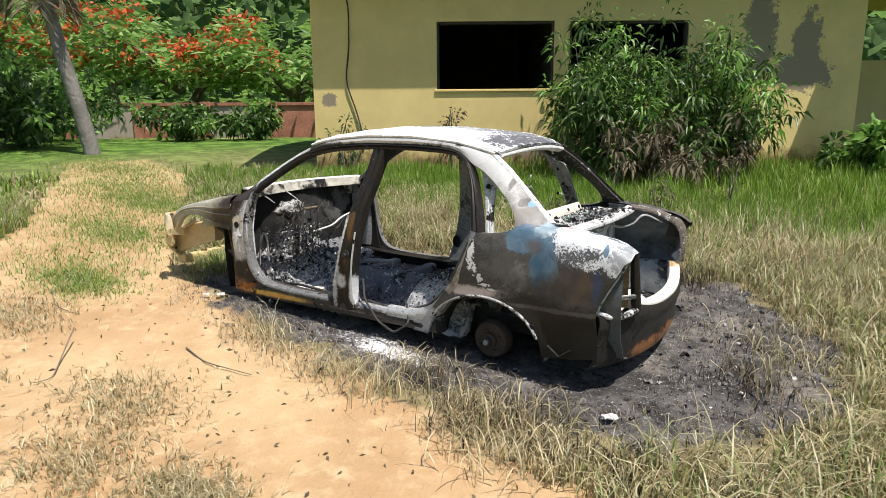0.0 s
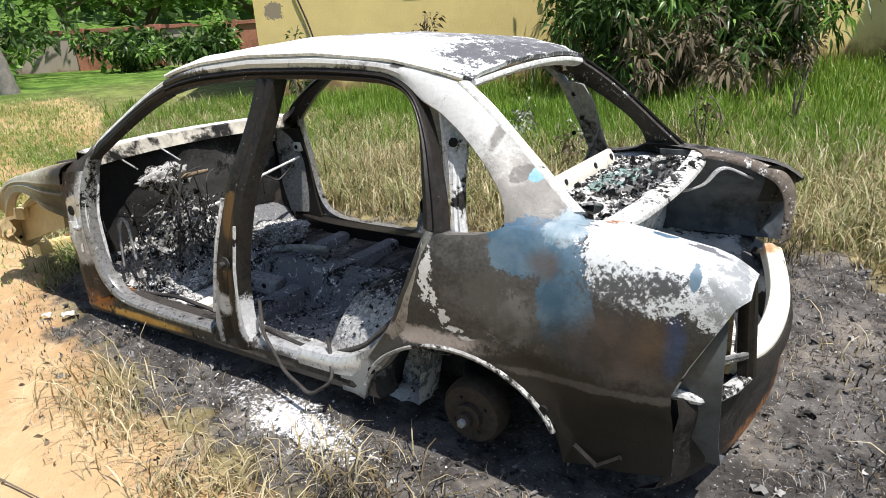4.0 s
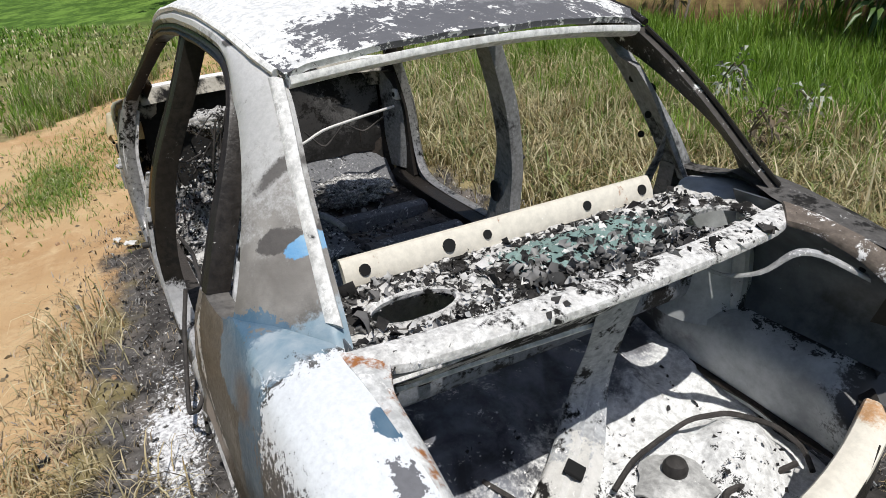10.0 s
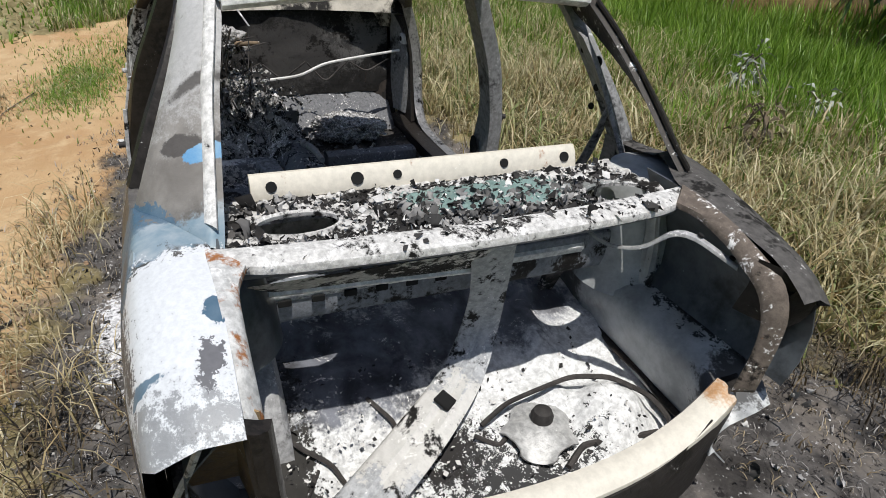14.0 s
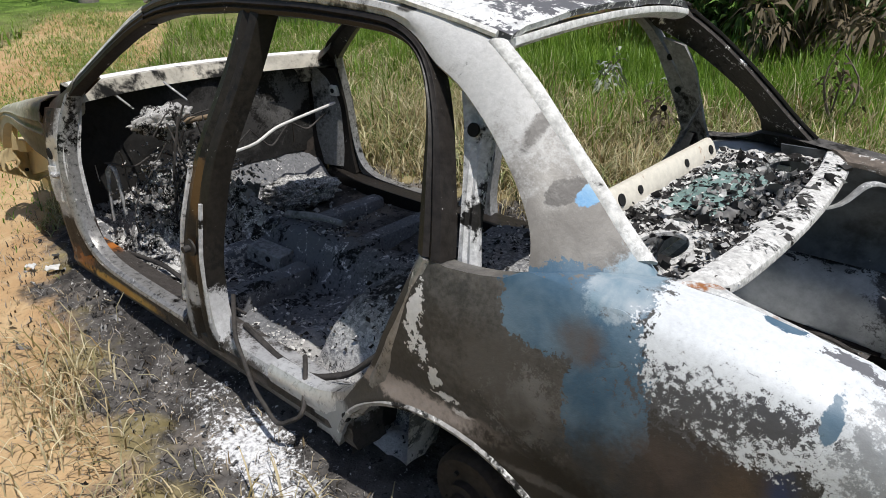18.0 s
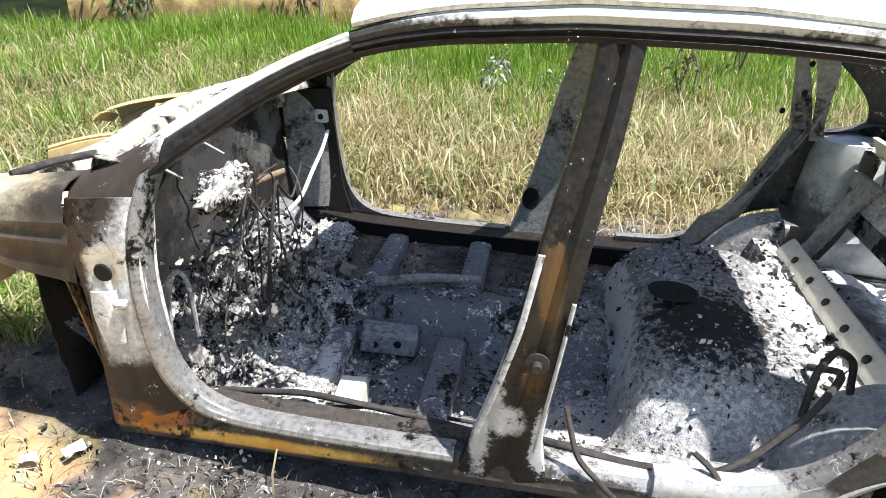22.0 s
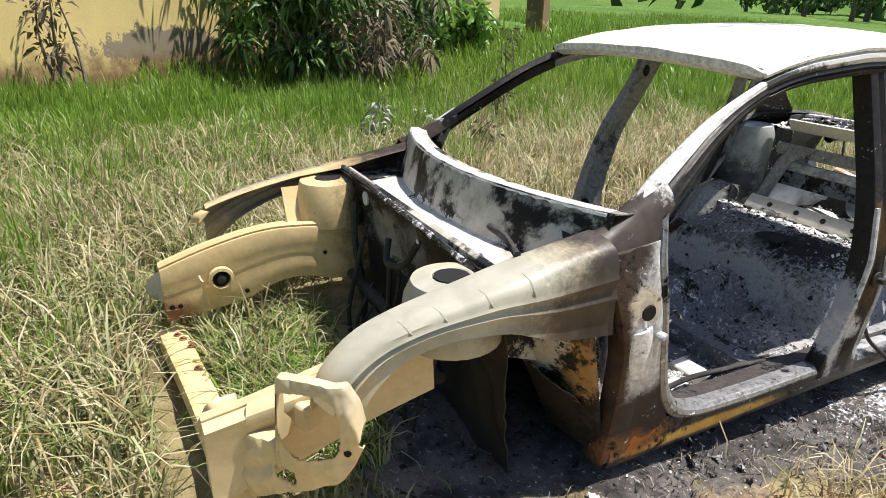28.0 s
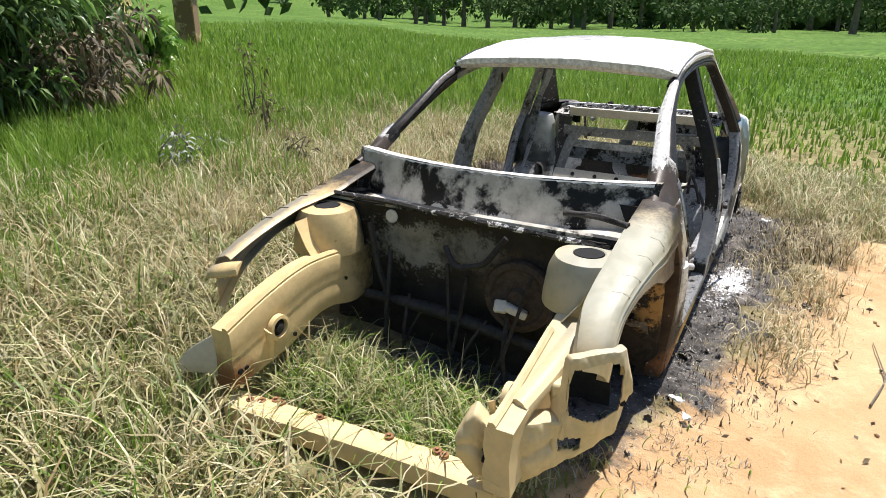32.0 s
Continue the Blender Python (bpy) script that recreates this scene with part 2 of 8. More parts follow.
def ground_material():
    m, t, b = nodes_of("earth", 0.95, 0, 0.15)
    at = t.nodes.new("ShaderNodeTexCoord").outputs["Object"]

    def mask(name):
        n = t.nodes.new("ShaderNodeAttribute")
        n.attribute_name = name
        return n.outputs["Fac"]
    big, mid, fine = noise_of(t, 0.8, 5, 0.6, at), noise_of(t, 6, 6, 0.65, at), noise_of(t, 60, 5, 0.7, at)
    dirt = blend(t, ramp(t, big, 0.35, 0.65), (0.42, 0.262, 0.132), (0.51, 0.356, 0.195))
    dirt = blend(t, ramp(t, mid, 0.45, 0.75), dirt, (0.56, 0.412, 0.24))
    dirt = blend(t, ramp(t, fine, 0.62, 0.75), dirt, (0.28, 0.16, 0.08))
    soil = blend(t, ramp(t, mid, 0.35, 0.65), (0.16, 0.13, 0.06), (0.30, 0.25, 0.13))
    lawn = blend(t, ramp(t, noise_of(t, 0.06, 8, 0.7, at), 0.4, 0.6), (0.085, 0.17, 0.022), (0.15, 0.25, 0.045))
    lawn = blend(t, ramp(t, noise_of(t, 2.2, 8, 0.75, at), 0.42, 0.62), tuple(0.0 + c for c in (0.05, 0.10, 0.015)), lawn)
    lawn = blend(t, ramp(t, noise_of(t, 0.25, 6, 0.7, at), 0.6, 0.72), lawn, (0.24, 0.25, 0.09))
    black = blend(t, ramp(t, mid, 0.35, 0.7), (0.04, 0.037, 0.035), (0.14, 0.13, 0.122))
    black = blend(t, ramp(t, noise_of(t, 1.7, 6, 0.7, at), 0.5, 0.66), black, (0.20, 0.175, 0.15))
    black = blend(t, ramp(t, fine, 0.60, 0.68), black, (0.45, 0.44, 0.43))
    black = blend(t, ramp(t, noise_of(t, 22, 6, 0.75, at), 0.56, 0.62), black, (0.022, 0.02, 0.02))
    ashen = blend(t, ramp(t, fine, 0.35, 0.6), (0.35, 0.35, 0.36), (0.75, 0.75, 0.76))
    wob = sums(t, "MULTIPLY", sums(t, "SUBTRACT", noise_of(t, 3.5, 7, 0.65, at), 0.5), 1.3)
    colour = blend(t, ramp(t, sums(t, "ADD", mask("dirt"), wob), 0.35, 0.6), soil, dirt)
    colour = blend(t, mask("far"), colour, lawn)
    colour = blend(t, ramp(t, sums(t, "ADD", mask("char"), wob), 0.38, 0.62), colour, black)
    colour = blend(t, ramp(t, sums(t, "ADD", sums(t, "ADD", mask("ash"), sums(t, "MULTIPLY", wob, 1.1)), sums(t, "MULTIPLY", sums(t, "SUBTRACT", fine, 0.5), 1.6)), 0.52, 0.80), colour, ashen)
    t.links.new(colour, b.inputs["Base Color"])
    bumped(t, b, sums(t, "ADD", mid, sums(t, "MULTIPLY", fine, 0.4)), 0.7, 0.03)
    return m


EARTH = ground_material()
TAU = math.tau
# car
BLUE, HAZE = ((0.050, 0.105, 0.165), (0.13, 0.19, 0.245)), ((0.15, 0.24, 0.30), (0.38, 0.42, 0.45))
QUARTER = burnt("quarter_paint", (0.048, 0.046, 0.044), 0.20, 0.0, 0.03, zones=[
    (((0.16, 0.148, 0.135), (0.27, 0.255, 0.235)), (1.30, -0.62, 0.94), (0.28, 0.3, 0.24), 0.5, 0.45),
    ((0.48, 0.475, 0.465), (1.07, -0.55, 1.12), (0.24, 0.3, 0.19), 1.2, 0.6, 30.0),
    ((0.62, 0.61, 0.60), (0.15, -0.52, 1.285), (0.80, 0.3, 0.05), 0.8, 0.25),
    ((0.54, 0.535, 0.53), (0.90, -0.50, 1.21), (0.22, 0.3, 0.08), 0.8, 0.4, 24.0),
    ((0.12, 0.112, 0.105), (1.226, -0.595, 1.025), (0.015, 0.2, 0.036), 0.9, 0.3, 30.0),
    ((0.10, 0.092, 0.086), (1.325, -0.62, 0.918), (0.032, 0.2, 0.026), 0.6, 0.1),
    (((0.08, 0.26, 0.50), (0.35, 0.5, 0.6)), (1.362, -0.612, 0.914), (0.020, 0.2, 0.024), 0.5, 0.08),
    ((0.09, 0.085, 0.08), (0.83, -0.52, 1.245), (0.030, 0.2, 0.014), 0.5, 0.2),
    ((0.10, 0.094, 0.088), (1.30, -0.7, 0.56), (0.18, 0.3, 0.12), 1.2, 0.5),
    (((0.07, 0.066, 0.062), (0.17, 0.165, 0.16)), (1.38, -0.75, 0.50), (0.09, 0.3, 0.09), 2.2, 0.2, 40.0),
    (BLUE, (1.53, -0.70, 0.58), (0.085, 0.3, 0.20), 0.55, 0.03),
    (((0.030, 0.040, 0.050), (0.07, 0.062, 0.055)), (1.55, -0.75, 0.43), (0.12, 0.3, 0.10), 0.5, 0.5),
    (((0.045, 0.038, 0.036), (0.085, 0.066, 0.058)), (1.70, -0.75, 0.48), (0.12, 0.3, 0.12), 0.4, 0.5),
    (((0.03, 0.042, 0.09), (0.06, 0.09, 0.15)), (1.83, -0.75, 0.52), (0.03, 0.3, 0.085), 0.9, 0.5),
    (((0.06, 0.045, 0.036), (0.10, 0.07, 0.05)), (1.775, -0.75, 0.53), (0.04, 0.3, 0.08), 0.7, 0.6),
    (BLUE, (1.39, -0.70, 0.725), (0.13, 0.3, 0.075), 0.7, 0.03),
    (((0.10, 0.078, 0.07), (0.10, 0.12, 0.14)), (1.46, -0.70, 0.69), (0.05, 0.3, 0.04), 0.5, 0.5),
    (HAZE, (1.50, -0.62, 0.80), (0.06, 0.3, 0.06), 0.8, 0.2),
    ((0.68, 0.70, 0.72), (1.78, -0.62, 0.735), (0.235, 0.30, 0.155), 0.42, 0.012, 24.0),
    ((0.64, 0.66, 0.68), (1.97, -0.62, 0.68), (0.11, 0.30, 0.14), 0.5, 0.03, 26.0),
    ((0.10, 0.10, 0.105), (1.69, -0.70, 0.655), (0.10, 0.3, 0.045), 3.0, 0.03, 80.0),
    ((0.09, 0.09, 0.095), (1.80, -0.70, 0.675), (0.055, 0.3, 0.026), 2.4, 0.03, 60.0),
    ((0.30, 0.31, 0.32), (1.95, -0.66, 0.66), (0.06, 0.3, 0.07), 2.0, 0.3, 40.0),
    (BLUE, (1.87, -0.65, 0.70), (0.016, 0.2, 0.035), 0.6, 0.06),
    (BLUE, (1.755, -0.60, 0.785), (0.035, 0.025, 0.05), 0.8, 0.04),
    ((0.15, 0.15, 0.16), (1.87, -0.625, 0.75), (0.045, 0.022, 0.06), 1.5, 0.03, 26.0),
    ((0.70, 0.69, 0.68), (1.055, -0.78, 0.60), (0.020, 0.2, 0.05), 2.6, 0.02),
    ((0.70, 0.69, 0.68), (1.085, -0.78, 0.53), (0.014, 0.2, 0.04), 2.4, 0.02),
    ((0.70, 0.69, 0.68), (1.115, -0.78, 0.475), (0.018, 0.2, 0.025), 2.2, 0.02),
    ((0.62, 0.61, 0.60), (1.155, -0.78, 0.435), (0.030, 0.2, 0.010), 2.0, 0.02),
    ((0.62, 0.61, 0.60), (1.20, -0.78, 0.41), (0.030, 0.2, 0.008), 2.0, 0.02),
    ((0.42, 0.42, 0.42), (0.70, -0.77, 0.15), (0.20, 0.3, 0.09), 0.7, 0.4),
    ((0.35, 0.30, 0.27), (1.09, -0.80, 0.385), (0.30, 0.3, 0.03), 0.9, 0.3),
    ((0.016, 0.015, 0.014), (1.80, -0.75, 0.07), (0.75, 0.5, 0.30), 0.2, 0.10),
    ((0.022, 0.02, 0.018), (1.42, -0.78, 0.34), (0.26, 0.3, 0.08), 0.7, 0.4),
    ((0.075, 0.068, 0.062), (1.62, -0.78, 0.345), (0.34, 0.3, 0.012), 1.2, 0.4),
], rough=0.45, relief=0.2, fine=80, spec=0.28)
QUARTER_FAR = burnt("far_quarter_paint", (0.09, 0.085, 0.08), 0.45, 0.2, 0.1)
ROOF = burnt("roof_ash", (0.70, 0.70, 0.69), 0.10, 0.35, 0.0, rough=0.6, relief=0.25, blotch=4, zones=[
    ((0.13, 0.13, 0.14), (1.0, 0.05, 1.24), (0.13, 0.50, 0.3), 1.7, 0.03, 9.0),
    ((0.20, 0.20, 0.21), (0.80, 0.25, 1.3), (0.16, 0.30, 0.3), 1.9, 0.05, 8.0),
    ((0.30, 0.30, 0.30), (0.35, 0.2, 1.3), (0.35, 0.3, 0.3), 2.0, 0.15, 6.0)])
PILLAR = burnt("pillar_soot", (0.022, 0.019, 0.017), 0.42, 0.10, 0.04, rough=0.38, relief=0.3)
CORNER = burnt("corner_brown", (0.052, 0.040, 0.032), 0.20, 0.06, 0.05, rough=0.4, relief=0.15, blotch=3, fine=12, vary=(0.85, 1.2), zones=[((0.55, 0.54, 0.52), (-1.0, 0, 0.98), (0.3, 1.0, 0.075), 0.9, 0.2)])
EDGE = burnt("pale_edge", (0.50, 0.50, 0.50), 0.44, 0.28, 0.05, rough=0.5, blotch=9)
RAIL_TOP = burnt("rail_top_ash", (0.62, 0.61, 0.59), 0.30, 0.4, 0.0, rough=0.6, blotch=8)
PILLAR_B = burnt("centre_pillar_soot", (0.022, 0.019, 0.016), 0.42, 0.10, 0.03, rough=0.4, relief=0.25, zones=[
    ((0.10, 0.06, 0.026), (0.09, -0.72, 0.70), (0.028, 0.2, 0.12), 0.3, 0.3), ((0.07, 0.042, 0.022), (0.065, -0.78, 0.46), (0.025, 0.2, 0.06), 0.3, 0.3), ((0.62, 0.62, 0.63), (0.01, -0.78, 0.31), (0.045, 0.2, 0.05), 0.8, 0.3), ((0.40, 0.41, 0.43), (-0.03, -0.78, 0.42), (0.026, 0.2, 0.16), 1.2, 0.3)], over=[((0.64, 0.64, 0.65), (0.105, -0.78, 0.24), (0.026, 0.3, 0.11), 0.9, 0.2, 20.0), ((0.56, 0.56, 0.57), (-0.055, -0.78, 0.28), (0.024, 0.3, 0.15), 1.0, 0.3, 20.0)])
INNER_GREY = burnt("inner_grey", (0.26, 0.26, 0.26), 0.38, 0.16, 0.04, rough=0.55, edge=0.08)
PILLAR_FAR = burnt("far_pillar_soot", (0.045, 0.04, 0.036), 0.40, 0.28, 0.08, rough=0.5)
RAIL = burnt("roof_rail_ash", (0.08, 0.075, 0.07), 0.46, 0.32, 0.0, rough=0.45)
SILL = burnt("sill_tint_and_shine", (0.07, 0.062, 0.057), 0.44, 0.14, 0.05, rough=0.4, metal=0.2, zones=[
    (((0.80, 0.52, 0.14), (0.62, 0.30, 0.06)), (-0.70, -0.78, 0.10), (0.36, 0.3, 0.020), 0.4, 0.4),
    (((0.50, 0.17, 0.03), (0.35, 0.14, 0.04)), (-1.02, -0.77, 0.17), (0.12, 0.3, 0.075), 0.6, 0.5),
# Pale strips on top: silvery metal with its highlights painted in.
], over=[((0.44, 0.44, 0.45), (0.50, -0.76, 0.18), (0.42, 0.3, 0.045), 0.9, 0.25, 20.0), ((0.42, 0.42, 0.43), (-0.45, -0.74, 0.19), (0.36, 0.3, 0.012), 1.4, 0.3, 24.0)])
INSIDE = burnt("inside_soot", (0.05, 0.047, 0.045), 0.5, 0.42, 0.05, rough=0.9, relief=1.0, fine=60)
HOUSING = burnt("housing_grey", (0.34, 0.34, 0.34), 0.34, 0.3, 0.03, rough=0.6, edge=0.07)
SILVER = burnt("silver_edge", (0.24, 0.235, 0.23), 0.40, 0.20, 0.04, rough=0.32, metal=0.35, relief=0.2, over=[((0.62, 0.62, 0.62), (0.62, -0.78, 0.16), (0.30, 0.2, 0.06), 0.8, 0.3, 20.0)])
FLOOR = burnt("floor_ash_sunlit", (0.16, 0.162, 0.17), 0.41, 0.30, 0.05, rough=0.9, relief=0.9, fine=70, blotch=7, zones=[((0.17, 0.175, 0.185), (-0.35, -0.10, 0.1), (0.28, 0.25, 0.2), 1.6, 0.3)], over=[
    # The first patch paints sunlight on the hump's near side; ash and soot follow.
    ((0.64, 0.63, 0.62), (0.62, -0.50, 0.14), (0.24, 0.09, 0.16), 1.6, 0.10, 45.0), ((0.36, 0.36, 0.36), (0.66, -0.26, 0.3), (0.24, 0.28, 0.2), 5.5, 0.05, 60.0), ((0.66, 0.65, 0.63), (0.40, -0.66, 0.06), (0.75, 0.10, 0.12), 1.3, 0.1, 30.0),
    ((0.68, 0.67, 0.65), (1.0, -0.05, 0.3), (0.13, 0.60, 0.4), 1.4, 0.06, 24.0), ((0.62, 0.61, 0.59), (-0.78, -0.45, 0.1), (0.26, 0.20, 0.2), 2.4, 0.08, 30.0),
    ((0.50, 0.50, 0.50), (0.36, 0.1, 0.2), (0.04, 0.5, 0.2), 1.6, 0.2, 24.0), ((0.40, 0.39, 0.38), (0.26, -0.45, 0.04), (0.14, 0.18, 0.2), 2.6, 0.1, 34.0), ((0.035, 0.033, 0.032), (0.60, -0.22, 0.33), (0.19, 0.20, 0.12), 1.6, 0.15, 40.0)])
BOOT = burnt("boot_ash", (0.66, 0.665, 0.66), 0.14, 0.22, 0.0, rough=0.7, relief=0.35, blotch=7, edge=0.02, zones=[
    (((0.05, 0.05, 0.055), (0.20, 0.21, 0.24)), (1.24, -0.22, 0.1), (0.22, 0.36, 0.4), 0.9, 0.25, 12.0), (((0.10, 0.10, 0.11), (0.30, 0.31, 0.34)), (1.18, 0.25, 0.1), (0.16, 0.36, 0.4), 0.9, 0.3, 9.0),
    ((0.03, 0.028, 0.027), (1.64, -0.05, 0.1), (0.10, 0.09, 0.3), 2.4, 0.05, 30.0), ((0.05, 0.05, 0.05), (1.80, 0.10, 0.1), (0.13, 0.16, 0.3), 3.2, 0.04, 34.0), ((0.04, 0.038, 0.035), (1.60, -0.45, 0.1), (0.30, 0.05, 0.3), 2.0, 0.1, 22.0)])
BOOT_SIDE = burnt("boot_side_grey", (0.085, 0.095, 0.105), 0.30, 0.02, 0.0, rough=0.4, relief=0.12, blotch=2.4, fine=14, edge=0.12, spec=0.4)
BOOT_PALE = burnt("boot_pale_grey", (0.40, 0.415, 0.42), 0.10, 0.0, 0.0, rough=0.4, relief=0.06, blotch=4.0, fine=8, edge=0.12, spec=0.4, zones=[
    ((0.03, 0.03, 0.03), (1.62, 0.73, 0.36), (0.22, 0.05, 0.08), 2.6, 0.03, 26.0), (((0.05, 0.05, 0.05), (0.12, 0.115, 0.11)), (1.10, 0.60, 0.3), (0.12, 0.3, 0.25), 0.8, 0.3), ((0.06, 0.06, 0.06), (1.85, 0.68, 0.36), (0.07, 0.12, 0.2), 1.4, 0.3, 20.0)])
SHELF = burnt("shelf_ash", (0.50, 0.49, 0.47), 0.58, 0.28, 0.06, rough=0.85, relief=0.9, blotch=8, zones=[((0.02, 0.019, 0.018), (1.53, 0.10, 0.75), (0.05, 0.36, 0.2), 1.3, 0.08, 20.0), ((0.20, 0.21, 0.20), (1.40, 0.15, 0.75), (0.10, 0.30, 0.2), 1.2, 0.2, 18.0)])
BARE = burnt("pale_flange", (0.66, 0.62, 0.53), 0.10, 0.10, 0.28, rough=0.5, relief=0.1, vary=(0.9, 1.06), over=[((0.52, 0.30, 0.15), (1.91, 0.52, 0.39), (0.05, 0.03, 0.04), 1.6, 0.6, 20.0)])
FRONT = burnt("cream_paint", (0.60, 0.49, 0.29), 0.0, 0.03, 0.10, rough=0.42, relief=0.06, vary=(0.9, 1.07), fine=18, zones=[
    (((0.34, 0.33, 0.26), (0.44, 0.42, 0.34)), (-1.62, -0.70, 0.70), (0.40, 0.3, 0.2), 0.3, 0.4),
    (((0.05, 0.038, 0.03), (0.11, 0.08, 0.06)), (-1.02, -0.78, 0.60), (0.46, 0.4, 0.165), 0.25, 0.35), (((0.03, 0.025, 0.022), (0.08, 0.065, 0.055)), (-1.0, 0, 0.50), (0.36, 1.6, 0.9), 0.25, 0.28)])
FRONT_R = burnt("cream_paint_far", (0.64, 0.48, 0.24), 0.0, 0.03, 0.14, rough=0.42, relief=0.06, vary=(0.88, 1.08), fine=18, zones=[
    ((0.30, 0.27, 0.21), (-1.75, 0.74, 0.66), (0.50, 0.07, 0.14), 0.5, 0.4),
    ((0.24, 0.11, 0.05), (-2.26, 0.5, 0.25), (0.10, 0.2, 0.12), 0.5, 0.5),
    (((0.02, 0.018, 0.016), (0.07, 0.05, 0.03)), (-1.10, 0, 0.55), (0.42, 1.6, 0.7), 0.3, 0.3)])
BULKHEAD = burnt("bulkhead_soot", (0.035, 0.03, 0.026), 0.36, 0.0, 0.05, rough=0.7, relief=0.5, blotch=3.0, fine=14, edge=0.10, zones=[((0.28, 0.265, 0.24), (-1.45, 0.26, 0.56), (0.3, 0.18, 0.10), 1.6, 0.3), ((0.24, 0.225, 0.20), (-1.45, 0.0, 0.60), (0.3, 0.14, 0.07), 1.4, 0.5), ((0.14, 0.10, 0.07), (-1.42, -0.22, 0.48), (0.3, 0.14, 0.12), 0.9, 0.5)])
COWL = burnt("cowl_panel", (0.44, 0.41, 0.35), 0.52, 0.02, 0.05, rough=0.5, blotch=2.4, fine=9, edge=0.035, over=[((0.60, 0.58, 0.53), (-1.36, 0.05, 0.69), (0.09, 0.62, 0.025), 2.2, 0.12, 16.0)])
WHITE_ASH = burnt("white_ash_strip", (0.74, 0.73, 0.71), 0.14, 0.4, 0.0, rough=0.8)
LINER = burnt("arch_liner_soot", (0.03, 0.024, 0.02), 0.5, 0.0, 0.15, zones=[((0.42, 0.40, 0.36), (-1.3, -0.55, 0.46), (0.15, 0.15, 0.10), 0.8, 0.05), ((0.32, 0.19, 0.07), (-1.19, -0.70, 0.42), (0.05, 0.08, 0.13), 0.7, 0.3)])
IRON = plain("black_iron", (0.045, 0.042, 0.04), 0.7, 0.4, 40, 0.5, 0.5)
WIRE = plain("burnt_wire", (0.05, 0.045, 0.042), 0.8, 0.2, 60, 0.6, 0.4)
# Near-black faces laid on the metal paint the shade inside holes and openings.
HOLE_SHADE = plain("hole_shade", (0.008, 0.008, 0.008), 0.9)
GLASS = plain("melted_glass", (0.20, 0.29, 0.27), 0.2, 0.0, 25, 0.3, 0.8, 0.01)
FLAKE = plain("ash_flake", (0.60, 0.59, 0.57), 0.9, 0, 40, 0.25, 0.5)
CINDER = plain("cinder", (0.03, 0.028, 0.027), 0.9, 0, 50, 0.6, 0.6)


# ---- mesh helpers ----
def mesh_of(name, verts, faces, material, smooth=40.0):
    me = bpy.data.meshes.new(name)
    me.from_pydata([tuple(v) for v in verts], [], [tuple(f) for f in faces])
    me.validate()
    me.update()
    if smooth:
        me.shade_smooth()
        me.set_sharp_from_angle(angle=radians(smooth))
    me.materials.append(material)
    return me


def part(name, verts, faces, material, parent=None, label="", smooth=40.0, turned=True):
    """ONE mesh object under a thing or a part."""
    if turned:
        bm = bmesh.new()
        vs = [bm.verts.new(v) for v in verts]
        for f in faces:
            if len(set(f)) == len(f):
                try:
                    bm.faces.new([vs[i] for i in f])
                except ValueError:
                    pass
        bmesh.ops.recalc_face_normals(bm, faces=bm.faces)
        me = bpy.data.meshes.new(name)
        bm.to_mesh(me)
        bm.free()
        if smooth:
            me.shade_smooth()
            me.set_sharp_from_angle(angle=radians(smooth))
        me.materials.append(material)
    else:
        me = mesh_of(name, verts, faces, material, smooth)
    ob = new(name, me)
    if parent:
        ob.parent = parent
    if label:
        ob["label"] = label
    return ob


def joined(*shells):
    verts, faces = [], []
    for v, f in shells:
        k = len(verts)
        verts += list(v)
        faces += [tuple(i + k for i in face) for face in f]
    return verts, faces


def grid(rows, closed=False, thick=0.0):
    """A skin over rows of points; thick: a second skin below it, towards the mean normal, with rims."""
    n, m = len(rows), len(rows[0])
    verts = [Vector(p) for row in rows for p in row]
    faces = [(i * m + j, i * m + (j + 1) % m, (i + 1) * m + (j + 1) % m, (i + 1) * m + j) for i in range(n - 1) for j in range(m if closed else m - 1)]
    if thick:
        normals = [Vector((0, 0, 0)) for _ in verts]
        for f in faces:
            a, b, c = (verts[f[k]] for k in (0, 1, 2))
            q = (b - a).cross(verts[f[3]] - a)
            for i in f:
                normals[i] += q
        back = [v - q.normalized() * thick if q.length > 0 else v.copy() for v, q in zip(verts, normals)]
        k = len(verts)
        rim = [j for j in range(m)] + [i * m + m - 1 for i in range(1, n)] + [(n - 1) * m + j for j in range(m - 2, -1, -1)] + [i * m for i in range(n - 2, 0, -1)]
        faces = faces + [tuple(i + k for i in reversed(f)) for f in faces]
        if not closed:
            faces += [(a, a + k, b + k, b) for a, b in zip(rim, rim[1:] + rim[:1])]
        verts += back
    return verts, faces


def resample(points, n):
    """n points evenly along a polyline smoothed once."""
    p = np.array(points, float)
    d = np.r_[0, np.cumsum(np.linalg.norm(np.diff(p, axis=0), axis=1))]
    s = np.linspace(0, d[-1], n)
    q = np.stack([np.interp(s, d, p[:, k]) for k in range(p.shape[1])], 1)
    if n > 4 and len(points) > 2:
        for _ in range(2):
            q[1:-1] = 0.25 * q[:-2] + 0.5 * q[1:-1] + 0.25 * q[2:]
    return [tuple(r) for r in q]


